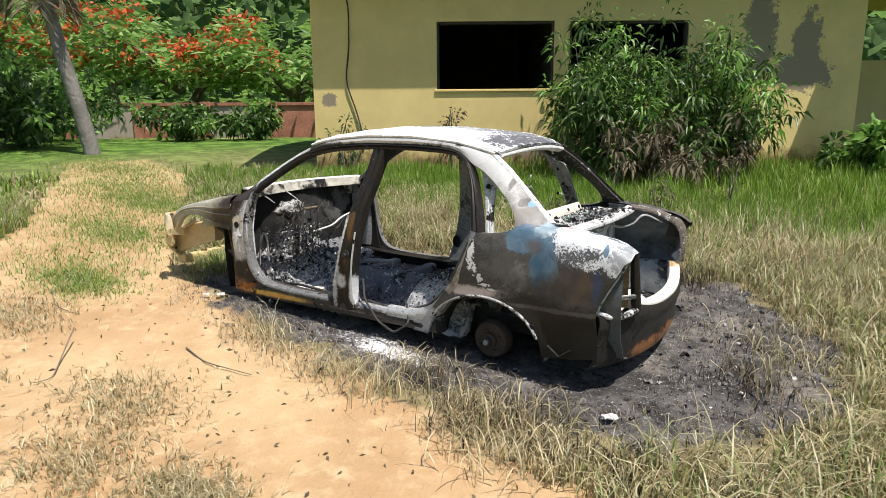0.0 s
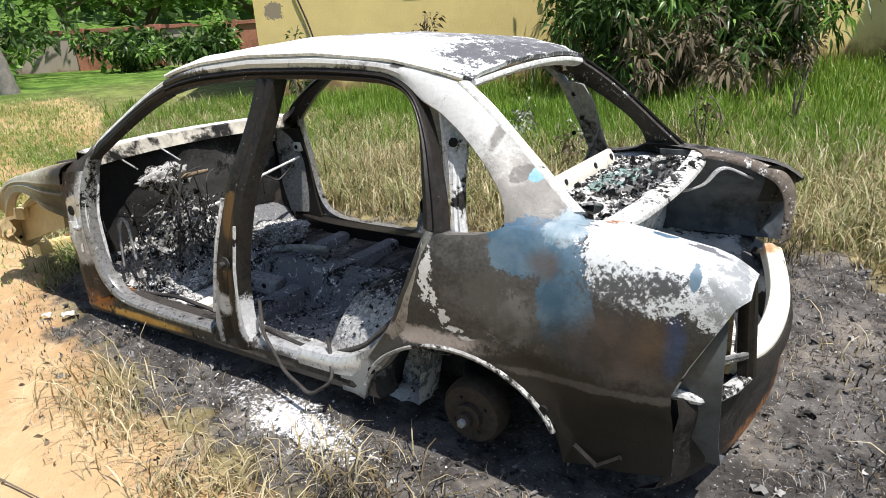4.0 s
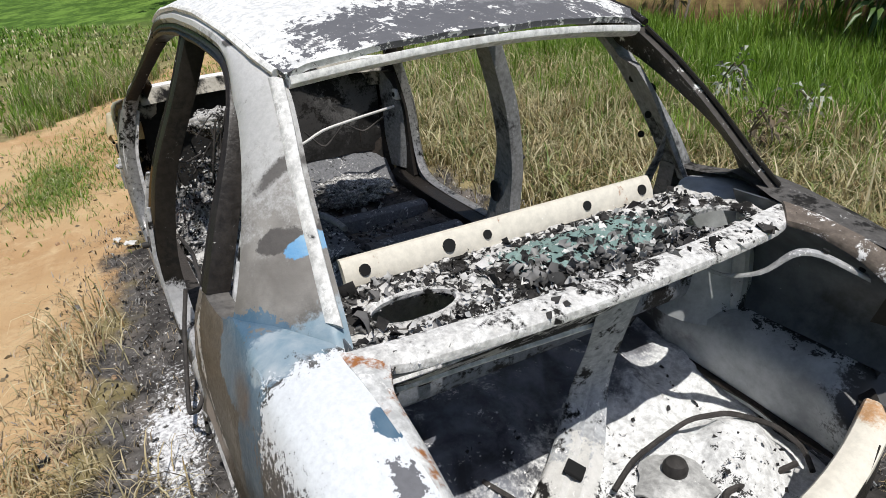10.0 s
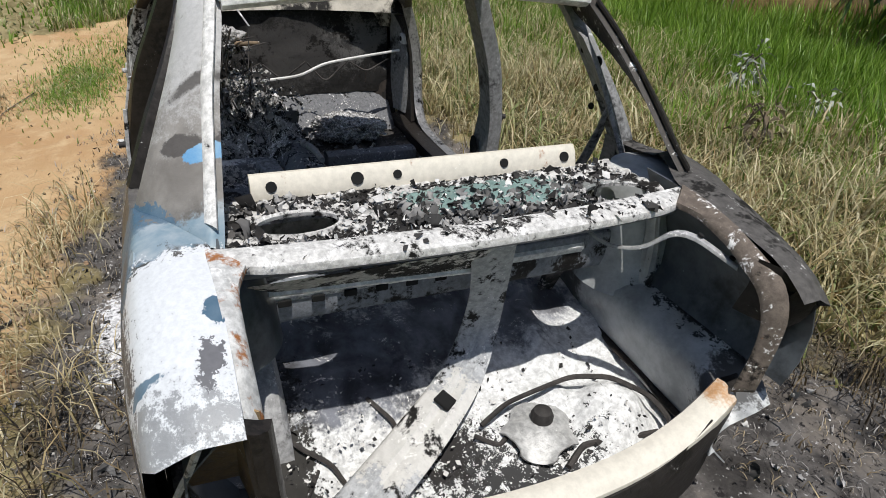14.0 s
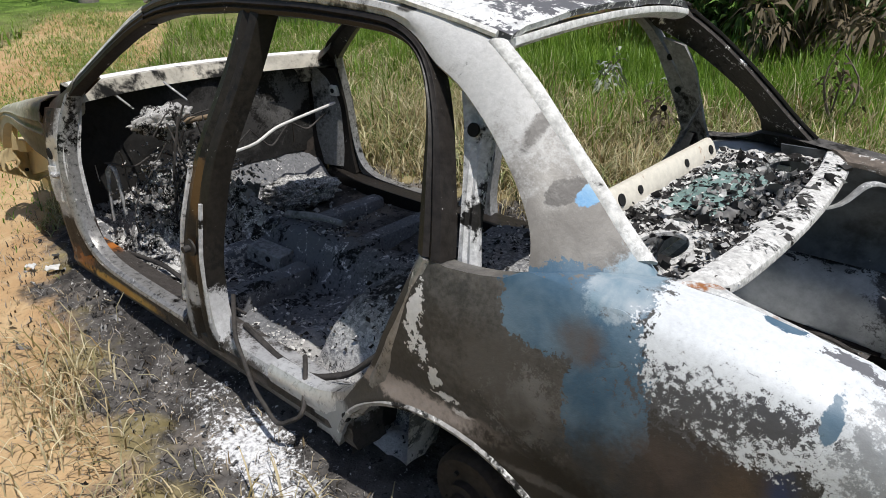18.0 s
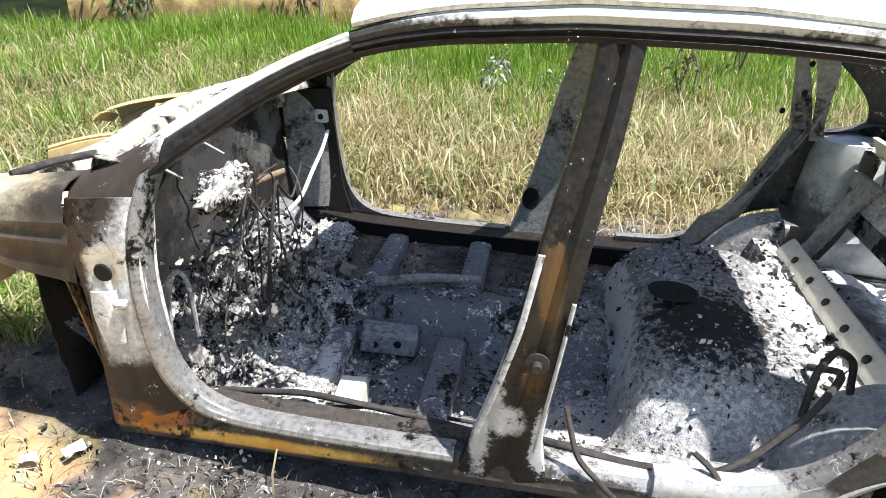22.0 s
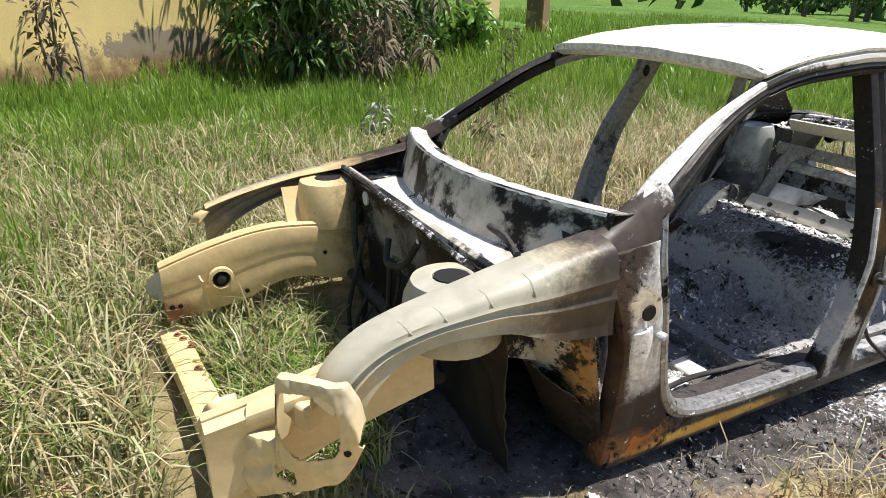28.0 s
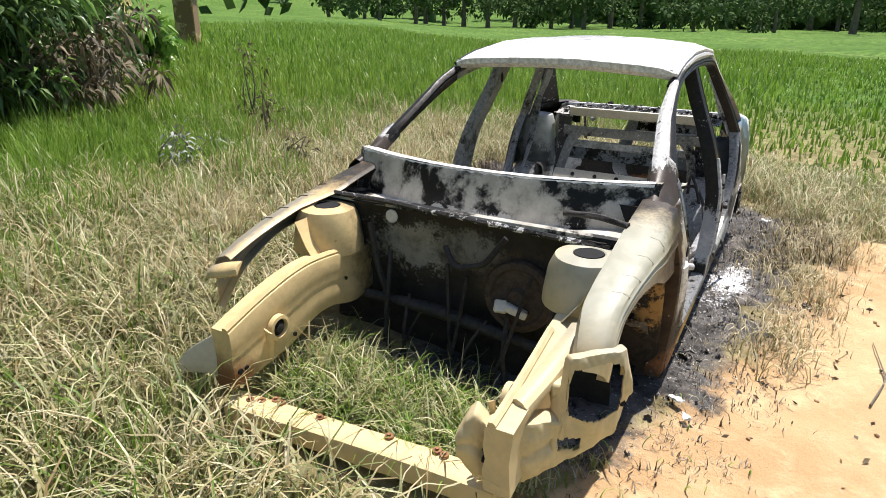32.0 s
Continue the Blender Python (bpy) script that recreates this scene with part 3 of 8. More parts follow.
def ribbon(edge_a, edge_b, out, depth, n=14, crown=0.006, rib=0.0, paired=False):
    """A pressed strip between two edges: crowned face, rolled edges and a back at the given depth; out: the way that it faces;
    paired: the points of both edges belong together one by one."""
    out = Vector(out).normalized()
    if paired:
        both = resample([(*p, *q) for p, q in zip(edge_a, edge_b)], n)
        a, b = [p[:3] for p in both], [p[3:] for p in both]
    else:
        a, b = resample(edge_a, n), resample(edge_b, n)
    rows = []
    for p, q in zip(a, b):
        p, q = Vector(p), Vector(q)
        w = q - p
        r = min(0.012, w.length * 0.2)
        e = w.normalized() * r
        rows.append([p - out * r, p + e * 0.3 - out * r * 0.25, p + e + out * 0.0, p + w * 0.33 + out * crown, p + w * 0.5 + out * (crown - rib), p + w * 0.67 + out * crown, q - e,
                     q - e * 0.3 - out * r * 0.25, q - out * r, q - out * depth, p + w * 0.5 - out * depth * 0.9, p - out * depth])
    v, f = grid(rows, closed=True)
    m = len(rows[0])
    f += [tuple(range(m - 1, -1, -1)), tuple((len(rows) - 1) * m + j for j in range(m))]
    return v, f


def tube(points, radius, sides=8, n=None, flat=1.0):
    pts = [Vector(p) for p in (resample(points, n) if n else points)]
    radii = radius if isinstance(radius, (list, tuple)) else [radius] * len(pts)
    if len(radii) != len(pts):
        radii = list(np.interp(np.linspace(0, 1, len(pts)), np.linspace(0, 1, len(radii)), radii))
    rows, up = [], Vector((0.13, 0.21, 0.97))
    for i, p in enumerate(pts):
        d = (pts[min(i + 1, len(pts) - 1)] - pts[max(i - 1, 0)]).normalized()
        x = d.cross(up)
        if x.length < 0.1:
            x = d.cross(Vector((1, 0, 0)))
        x.normalize()
        y = x.cross(d)
        rows.append([p + (x * math.cos(k * TAU / sides) + y * math.sin(k * TAU / sides) * flat) * radii[i] for k in range(sides)])
    v, f = grid(rows, closed=True)
    f += [tuple(range(sides - 1, -1, -1)), tuple((len(rows) - 1) * sides + k for k in range(sides))]
    return v, f


def box(centre, size, turn=(0, 0, 0), bevel=0.006):
    """A block with chamfered edges."""
    bm = bmesh.new()
    bmesh.ops.create_cube(bm, size=1)
    bmesh.ops.scale(bm, vec=size, verts=bm.verts)
    if bevel:
        bmesh.ops.bevel(bm, geom=list(bm.edges), offset=min(bevel, min(size) * 0.3), segments=1, affect="EDGES")
    bmesh.ops.transform(bm, matrix=pose(*centre, *turn), verts=bm.verts)
    bm.verts.index_update()
    out = [v.co.copy() for v in bm.verts], [tuple(v.index for v in f.verts) for f in bm.faces]
    bm.free()
    return out


def disc_ring(centre, axis, profile, sides=24, cap=True):
    """A turned shape: profile rows of (radius, along the axis)."""
    axis = Vector(axis).normalized()
    x = axis.cross(Vector((0.3, 0.1, 1))).normalized()
    y = axis.cross(x)
    rows = [[Vector(centre) + axis * h + (x * math.cos(k * TAU / sides) + y * math.sin(k * TAU / sides)) * r for k in range(sides)] for r, h in profile]
    v, f = grid(rows, closed=True)
    if cap:
        f += [tuple(range(sides - 1, -1, -1)), tuple((len(rows) - 1) * sides + k for k in range(sides))]
    return v, f


# ---- the land ----
def spread(lo, hi, near_lo, near_hi, step, grow=1.13):
    xs = list(np.arange(near_lo, near_hi + 1e-6, step))
    d, x = step, xs[-1]
    while x < hi:
        d *= grow
        x += d
        xs.append(x)
    d, x = step, xs[0]
    while x > lo:
        d *= grow
        x -= d
        xs.insert(0, x)
    return np.array(xs)


def make_ground():
    xs, ys = spread(-620, 620, -7.5, 1.5, 0.05), spread(-620, 620, 0.5, 8.0, 0.05)
    gx, gy = np.meshgrid(xs, ys)
    gz = land(gx, gy)
    near = (np.hypot(gx + 3, gy - 3.5) < 9)
    gz = gz + near * (0.006 * waves(gx, gy, 0.23, 8) + 0.004 * waves(gx, gy, 0.11, 9))
    n, m = len(ys), len(xs)
    verts = np.stack([gx, gy, gz], -1).reshape(-1, 3)
    i, j = np.meshgrid(np.arange(n - 1), np.arange(m - 1), indexing="ij")
    a = (i * m + j).ravel()
    quads = np.stack([a, a + 1, a + m + 1, a + m], 1)
    me = bpy.data.meshes.new("ground")
    me.from_pydata(verts.tolist(), [], quads.tolist())
    me.shade_smooth()
    fx, fy = gx.ravel(), gy.ravel()
    dirt = np.clip(0.5 + polygon_distance(fx, fy, DIRT) / 0.7, 0, 1)
    char = np.clip(0.5 + polygon_distance(fx, fy, CHAR) / 0.8, 0, 1)
    ash = np.clip(1.0 - np.hypot((fx + 2.62) / 0.75, (fy - 3.08) / 0.22), 0, 1)
    far = np.clip((np.hypot(fx + 3, fy - 3.5) - 6) / 6, 0, 1) * np.clip(1 - dirt * 1.2, 0, 1)
    for key, values in (("dirt", dirt), ("char", char), ("ash", ash), ("far", far)):
        me.attributes.new(key, "FLOAT", "POINT").data.foreach_set("value", values.astype(np.float32))
    me.materials.append(EARTH)
    return tagged(new("ground", me), "sandy earth and grassland with a scorched black patch", "ground", kind="structure")


make_ground()

# ---- burnt car ----
car = new("burnt_car")
car.matrix_world = pose(CAR_AT.x, CAR_AT.y, 0, 0, 0, CAR_TURN)
tagged(car, "burnt-out sedan shell, sooty and ash-white, on scorched ground", "car wreck")
HEIGHTS = (-0.3, 0.0, 0.1, 0.3, 0.5, 0.65, 0.75, 0.9, 1.0, 1.1, 1.2, 1.3)
HALVES = (0.765, 0.765, 0.77, 0.785, 0.79, 0.775, 0.743, 0.682, 0.632, 0.588, 0.552, 0.527)


def flank(u, w, s=-1, inset=0.0):
    """A place on the car's side skin."""
    half = float(np.interp(w, HEIGHTS, HALVES)) - inset - 0.10 * max(0, u - 1.55) ** 2 * 2.2
    if s > 0:
        half += float(np.interp(u, (1.5, 1.95), (0.06, -0.05)))
    return (u, s * half, w)


def line(points, s, inset=0.0):
    return [flank(u, w, s, inset) for u, w in points]


for s in (-1, 1):
    out = (0, s, 0.12)
    hp = part("hinge_pillar", *ribbon(line([(-1.14, 0.08), (-1.12, 0.3), (-1.115, 0.5), (-1.14, 0.62), (-1.165, 0.70), (-1.165, 0.78)], s, 0.006), line([(-0.88, 0.19), (-0.925, 0.33), (-0.945, 0.6), (-0.955, 0.80)], s, 0.006), out, 0.07, 20, 0.010, 0.012),
              PILLAR if s > 0 else burnt("hinge_pillar_ash", (0.52, 0.515, 0.51), 0.26, 0.2, 0.05, rough=0.55, zones=[((0.04, 0.032, 0.028), (-1.0, -0.7, 0.24), (0.3, 0.4, 0.11), 0.4, 0.3), ((0.045, 0.032, 0.025), (-1.13, -0.7, 0.80), (0.13, 0.4, 0.17), 0.4, 0.3), (((0.03, 0.02, 0.015), (0.08, 0.05, 0.033)), (-1.14, -0.74, 0.42), (0.05, 0.4, 0.5), 0.6, 0.3), ((0.46, 0.40, 0.30), (-1.045, -0.75, 0.63), (0.05, 0.3, 0.05), 0.9, 0.4), ((0.22, 0.10, 0.045), (-1.04, -0.75, 0.12), (0.10, 0.3, 0.06), 0.9, 0.4)]), car)
    if s < 0:
        part("hinge_plate", *ribbon(line([(-1.095, 0.55), (-1.10, 0.48), (-1.085, 0.40)], s, -0.006), line([(-1.02, 0.56), (-1.01, 0.48), (-1.02, 0.40)], s, -0.006), out, 0.012, 10, 0.006), RAIL_TOP, hp, "ash-white raised plate")
        part("door_hinge", *joined(box(flank(-1.0, 0.53, s, -0.012), (0.035, 0.03, 0.022), (0, 0, 10))), HOUSING, hp)
    for w, r in ((0.61, 0.026), (0.44, 0.012)):
        c = Vector(flank(-1.045, w, s))
        part("hinge_hole", *disc_ring(c + Vector((0, s * 0.004, 0)), (0, s, 0), [(r, 0), (r * 0.9, 0.005)], 14), HOLE_SHADE, hp, "dark round hole")
    wide = 0.08 if s > 0 else 0.0
    oa = [(-0.985, s * (0.618 + wide), 0.912), flank(-0.93, 0.955, s, 0.05), flank(-0.70, 1.09, s, 0.03), flank(-0.56, 1.158, s, 0.012), (-0.44, s * (0.552 + wide / 2), 1.206)]
    ia = line([(-0.94, 0.84), (-0.89, 0.88), (-0.68, 1.022), (-0.54, 1.10), (-0.42, 1.145)], s)
    ma = [tuple(Vector(p).lerp(Vector(q), 0.45) + Vector((0, s * 0.010, 0.008))) for p, q in zip(oa, ia)]
    # the corner where the wing, the cowl and the pillar meet
    rows = []
    for u in np.linspace(-1.165, -0.90, 12):
        k = (u + 1.175) / 0.275
        crest, cv = 0.822 + 0.135 * k ** 1.25, 0.645 - 0.045 * k + wide
        low = float(np.interp(u, (-1.175, -1.02, -0.985, -0.925, -0.90), (0.66, 0.70, 0.79, 0.862, 0.885)))
        end, mid = Vector(flank(u, low, s, 0.026 - 0.026 * k)), Vector(flank(u, (low + crest) / 2, s, 0.02 - 0.02 * k))
        rows.append([(u, s * (cv - 0.03), crest - 0.05), (u, s * (cv - 0.012), crest - 0.004), (u, s * (cv + 0.01), crest + 0.002), Vector((u, s * (cv + 0.035), crest - 0.004)).lerp(mid, 0.25 * (1 - k) + 0.1),
                     mid.lerp(Vector((u, s * (cv + 0.04), crest - 0.01)), 0.3), mid, mid.lerp(end, 0.5), end, end + Vector((0, -s * 0.03, -0.004))])
    part("cowl_corner", *grid(rows, thick=0.004), CORNER, car, "", 60)
    part("windscreen_pillar", *ribbon(ma, ia, (0, s, 0.2), 0.05, 18, 0.004, 0.003), PILLAR, car)
    part("windscreen_flange", *ribbon(oa, ma, (0, s * 0.75, 0.8), 0.03, 18, 0.004, 0.0), PILLAR if s > 0 else RAIL_TOP, car, "ash-pale flange" if s < 0 else "")
    # roof rail and rear pillar: one pale band from the windscreen to the shelf, and the dark seal flange round the rear door
    more = lambda u: 0.0 if s < 0 else float(np.interp(u, (-0.44, 0.3, 1.05), (0.04, 0.06, 0.095)))
    gutter = [(u, s * (v + more(u)), w) for u, v, w in ((-0.44, 0.552, 1.206), (-0.34, 0.55, 1.236), (-0.2, 0.548, 1.262), (0.1, 0.54, 1.286), (0.46, 0.54, 1.283), (0.66, 0.538, 1.27), (0.80, 0.534, 1.254), (0.90, 0.528, 1.236), (0.98, 0.52, 1.212), (1.07, 0.502, 1.178))]
    screen = [(u, s * (v + more(u)), w) for u, v, w in ((1.17, 0.522, 1.105), (1.265, 0.545, 1.02), (1.355, 0.56, 0.935), (1.425, 0.571, 0.865), (1.475, 0.578, 0.82), (1.50, 0.582, 0.80), (1.53, 0.588, 0.77))]
    doors = line([(-0.42, 1.145), (-0.33, 1.167), (-0.2, 1.185), (0.1, 1.203), (0.46, 1.20), (0.66, 1.19), (0.79, 1.18), (0.865, 1.158), (0.905, 1.12), (0.945, 1.05), (0.97, 0.975), (0.992, 0.9), (1.015, 0.81), (1.03, 0.745)], s)
    middle = [tuple(Vector(p).lerp(Vector(q), 0.48) + Vector((0, s * 0.008, 0))) for p, q in zip(gutter[:7], doors[:7])]
    window = line([(0.885, 1.175), (0.94, 1.128), (1.02, 1.097), (1.13, 1.022), (1.23, 0.938), (1.295, 0.862), (1.314, 0.81), (1.312, 0.78), (1.322, 0.76), (1.34, 0.74)], s, -0.003)
    post = line([(0.885, 1.175), (0.938, 1.125), (0.995, 1.025), (1.035, 0.94), (1.06, 0.88), (1.088, 0.81), (1.105, 0.74)], s, -0.002)
    part("rear_pillar", *ribbon(gutter + screen, middle + window, (0.1, s, 0.45), 0.03, 70, 0.007, 0.0, True), QUARTER if s < 0 else PILLAR_FAR, car, "ash-pale rail and pillar" if s < 0 else "")
    part("door_seal_flange", *ribbon(middle + post, doors, (0, s, 0.1), 0.055, 64, 0.004, 0.008, True), PILLAR if s < 0 else INNER_GREY, car)
    lining = part("quarter_lining", *ribbon(line([(0.985, 1.09), (1.035, 0.98), (1.07, 0.88), (1.10, 0.76), (1.11, 0.70)], s, 0.055), line([(1.07, 1.07), (1.105, 1.0), (1.118, 0.88), (1.135, 0.78), (1.16, 0.70)], s, 0.075), (0.2, s, 0.1), 0.02, 24, 0.004, 0.006, True), EDGE if s < 0 else INNER_GREY, car, "ash-flecked plate inside the quarter window")
    part("lining_hole", *disc_ring(flank(1.062, 0.995, s, 0.057), (0, s, 0.2), [(0.016, 0), (0.016, 0.006)], 12), HOLE_SHADE, lining, "dark hole")
    bp = part("centre_pillar", *ribbon(line([(-0.12, 0.10), (-0.07, 0.24), (-0.022, 0.42), (0.018, 0.58), (0.058, 0.80), (0.125, 1.07), (0.14, 1.215)], s), line([(0.14, 0.10), (0.10, 0.22), (0.13, 0.47), (0.17, 0.78), (0.22, 1.02), (0.245, 1.205)], s),
                                       out, 0.07, 20, 0.004, 0.014), PILLAR_B if s < 0 else INNER_GREY, car)
    if s < 0:
        for pts, wide in (([(-0.07, 0.26), (-0.022, 0.42), (0.02, 0.58), (0.052, 0.76)], 0.010), ([(0.085, 0.22), (0.115, 0.47), (0.14, 0.66)], 0.006)):
            part("pillar_flange", *ribbon(line(pts, s, -0.004), line([(u + wide * 1.6, w) for u, w in pts], s, -0.007), (0, s, 0.12), 0.012, 24, 0.002), EDGE, bp, "ash-pale welded flange")
    part("striker", *disc_ring(Vector(flank(0.075, 0.5, s)) + Vector((0, s * 0.001, 0)), (0, s, 0), [(0.03, 0), (0.03, 0.006), (0.012, 0.008), (0.012, 0.03)], 12), IRON, bp)
    part("sill", *ribbon(line([(-1.10, 0.19), (-0.9, 0.18), (-0.5, 0.17), (-0.1, 0.165), (0.3, 0.16), (0.78, 0.165)], s, 0.02), line([(-1.12, 0.06), (-0.5, 0.06), (0.0, 0.06), (0.4, 0.06), (0.80, 0.06)], s), (0, s, 0.15), 0.12, 24, 0.012, 0.004),
         SILL if s < 0 else PILLAR, car)
    part("rear_screen_flange", *ribbon([(u - 0.018, v + s * 0.012, w + 0.006) for u, v, w in [gutter[-1]] + screen[:-1]], [(u + 0.016, v - s * 0.012, w + 0.004) for u, v, w in [gutter[-1]] + screen[:-1]], (0.6, s * 0.1, 0.7), 0.012, 26, 0.002), RAIL_TOP if s < 0 else PILLAR, car, "ash-pale screen flange" if s < 0 else "")
    part("door_aperture_edge", *ribbon(line([(-0.915, 0.875), (-0.945, 0.76), (-0.945, 0.6), (-0.93, 0.43), (-0.90, 0.31), (-0.84, 0.225), (-0.74, 0.185), (-0.5, 0.172), (-0.12, 0.168)], s, 0.012),
                                       line([(-0.955, 0.85), (-0.985, 0.75), (-0.985, 0.6), (-0.97, 0.42), (-0.945, 0.285), (-0.87, 0.18), (-0.75, 0.15), (-0.5, 0.137), (-0.12, 0.134)], s, -0.004), (0, s, 0.1), 0.05, 36, 0.007), SILVER, car, "silvery rounded edge")
    part("door_aperture_edge", *ribbon(line([(0.40, 0.185), (0.62, 0.19), (0.76, 0.245), (0.87, 0.37), (0.945, 0.52), (1.01, 0.69), (1.03, 0.745)], s, 0.012), line([(0.40, 0.115), (0.645, 0.115), (0.815, 0.18), (0.93, 0.32), (1.0, 0.49), (1.052, 0.67), (1.075, 0.735)], s, -0.004), (0, s, 0.1), 0.05, 30, 0.007), SILVER, car, "silvery rounded edge")
    # quarter panel, with the wheel arch
    def top(u):
        return float(np.interp(u, (0.62, 0.78, 0.90, 0.98, 1.04, 1.06, 1.12, 1.20, 1.27, 1.31, 1.42, 1.55, 1.7, 1.85, 1.90, 1.94), (0.13, 0.24, 0.40, 0.58, 0.73, 0.742, 0.737, 0.743, 0.757, 0.785, 0.80, 0.80, 0.785, 0.752, 0.73, 0.692)))

    def foot(u):
        a = (u - 1.14) / 0.385
        arch = 0.055 + 0.305 * math.sqrt(max(0, 1 - a * a))
        return max(arch if abs(a) < 1 else 0, 0.055 if u < 0.9 else 0.055 + 0.03 * min(1, max(0, u - 1.5) / 0.4))

    us = [0.62, 0.68, 0.74, 0.765, 0.78, 0.80, 0.83, 0.87, 0.91, 0.95, 0.99, 1.02, 1.045, 1.08, 1.12, 1.17, 1.22, 1.27, 1.32, 1.37, 1.41, 1.45, 1.48, 1.50, 1.515, 1.53, 1.56, 1.60, 1.65, 1.70, 1.75, 1.80, 1.85, 1.89, 1.92, 1.94]
    rows = []
    for u in us:
        t1, b1, row = top(u), foot(u), []
        deck = np.clip((u - 1.30) / 0.25, 0, 1)
        uu = u if u < 1.7 else 1.7 + (u - 1.7) / 0.24 * 0.30
        inner = (uu, s * (0.585 + 0.145 * (1 - deck) + 0.005), t1 - 0.006 if u > 1.6 else max(t1 - 0.01, 0.755) if deck > 0 else t1 - 0.012)
        edge = Vector(flank(u, t1 - 0.05 * deck, s))
        edge.x = uu
        row.append(Vector(inner) if deck > 0.02 else edge + Vector((0, -s * 0.05, -0.006)))
        mid = Vector(inner).lerp(edge, 0.45) + Vector((0, 0, 0.022 * deck)) if deck > 0.02 else edge + Vector((0, -s * 0.015, 0))
        row.append(mid)
        row.append(Vector(inner).lerp(edge, 0.8) + Vector((0, s * 0.01 * deck, 0.012 * deck)) if deck > 0.02 else edge + Vector((0, -s * 0.006, -0.002)))
        k = 13
        for j in range(k):
            w = t1 - 0.05 * deck + (b1 - t1 + 0.05 * deck) * (j / (k - 1))
            ue = u if u < 1.7 else 1.7 + (u - 1.7) / 0.24 * (float(np.interp(w, (0.05, 0.2, 0.36, 0.44, 0.52, 0.60, 0.68, 0.8), (1.84, 1.845, 1.83, 1.862, 1.905, 1.95, 1.99, 2.005))) - 1.7)
            p = Vector(flank(u, w, s))
            p.x = ue
            near_arch = math.hypot((u - 1.14) / 0.385, (w - 0.055) / 0.305)
            p.y += s * 0.018 * max(0, 1 - abs(near_arch - 1.03) / 0.13)
            p.y += s * 0.010 * math.exp(-((w - 0.33) / 0.03) ** 2) * min(1, max(0, (u - 1.5) / 0.1))
            row.append(p)
        last = row[-1]
        row.append(last + Vector((0, -s * 0.03, 0.004)))
        rows.append(row)
    qp = part("quarter_panel", *grid(rows, thick=0.0), QUARTER if s < 0 else QUARTER_FAR, car, "peeling scorched paint" if s < 0 else "", 50)
    if s < 0:
        part("fuel_flap", *disc_ring(Vector(flank(1.515, 0.715, s)) + Vector((0, 0.012, 0)), (0, -1, 0.35), [(0.055, -0.006), (0.055, 0.008), (0.050, 0.010), (0.02, 0.009)], 26), QUARTER, qp)
    # wheel housing and the inner side of the boot
    rows = []
    for a in np.linspace(-0.12, math.pi + 0.12, 20):
        c, q = math.cos(a), math.sin(a)
        rows.append([(1.14 - 0.39 * c, s * v, 0.055 + 0.31 * q * k) for v, k in zip((0.745, 0.70, 0.6, 0.5, 0.47, 0.455, 0.45) if s < 0 else (0.80, 0.77, 0.74, 0.69, 0.665, 0.655, 0.65), (1.0, 1.04, 1.06, 1.05, 1.0, 0.8, 0.0))])
    part("wheel_housing", *grid(rows, thick=0.004), HOUSING, car)
    part("wheel_arch_liner", *grid([[(1.14 + (u - 1.14) * 0.975, v + s * 0.012, 0.055 + (w - 0.055) * 0.97) for u, v, w in row] for row in rows]), IRON, car)
    rows = []
    for u in np.linspace(1.42 if s > 0 else 1.50, 1.95, 14):
        rows.append([(u, s * v, w) for v, w in (((0.575, top(u) - 0.02), (0.60, 0.68), (0.69, 0.58), (0.70, 0.4), (0.68, 0.2), (0.60, 0.07), (0.52, 0.05)) if s < 0 else
                                                ((0.60, top(u) - 0.02), (0.645, 0.69), (0.715, 0.62), (0.74, 0.54), (0.735, 0.45), (0.70, 0.385)))])
    part("boot_side", *grid(rows, thick=0.004), BOOT_SIDE, car)
    if s > 0:
        rows = []
        for u in np.linspace(1.06, 1.93, 26):
            k = min(1, max(0, (u - 1.76) / 0.17))
            rows.append([(u, v - 0.05 * k * (w > 0.15), w - k * 0.10 * (w > 0.25) + 0.006 * float(waves(np.array(u), np.array(v), 0.4, 62))) for v, w in ((0.628, 0.12), (0.622, 0.18), (0.606, 0.27), (0.602, 0.315), (0.612, 0.345), (0.64, 0.365), (0.68, 0.375), (0.73, 0.385), (0.77, 0.40))])
        part("boot_wheelhouse", *grid(rows, thick=0.004), BOOT_PALE, car, "pale grey smooth wheel housing", 60)
        part("floor_seam", *tube([(u, 0.622 + 0.006 * math.sin(u * 25), 0.175 - 0.06 * (u - 1.1)) for u in np.linspace(1.07, 1.85, 20)], 0.019, 7, None, 0.6), LINER, car, "black sooty floor seam")
        part("side_post", *ribbon([(1.40, 0.66, 0.36), (1.41, 0.665, 0.5), (1.42, 0.63, 0.70)], [(1.445, 0.70, 0.36), (1.445, 0.70, 0.5), (1.46, 0.64, 0.70)], (0.7, -0.7, 0), 0.01, 10), BOOT_PALE, car)
        part("rear_strut_tower", *disc_ring((1.27, 0.745, 0.05), (0, 0, 1), [(0.19, 0.28), (0.165, 0.34), (0.155, 0.45), (0.14, 0.60), (0.12, 0.665), (0.03, 0.68)], 26), BOOT_PALE, car)
    else:
        part("rear_strut_tower", *disc_ring((1.36, s * 0.60, 0.05), (0, 0, 1), [(0.165, 0.36), (0.155, 0.45), (0.13, 0.54), (0.09, 0.585), (0.03, 0.595)], 26), BOOT_SIDE, car)

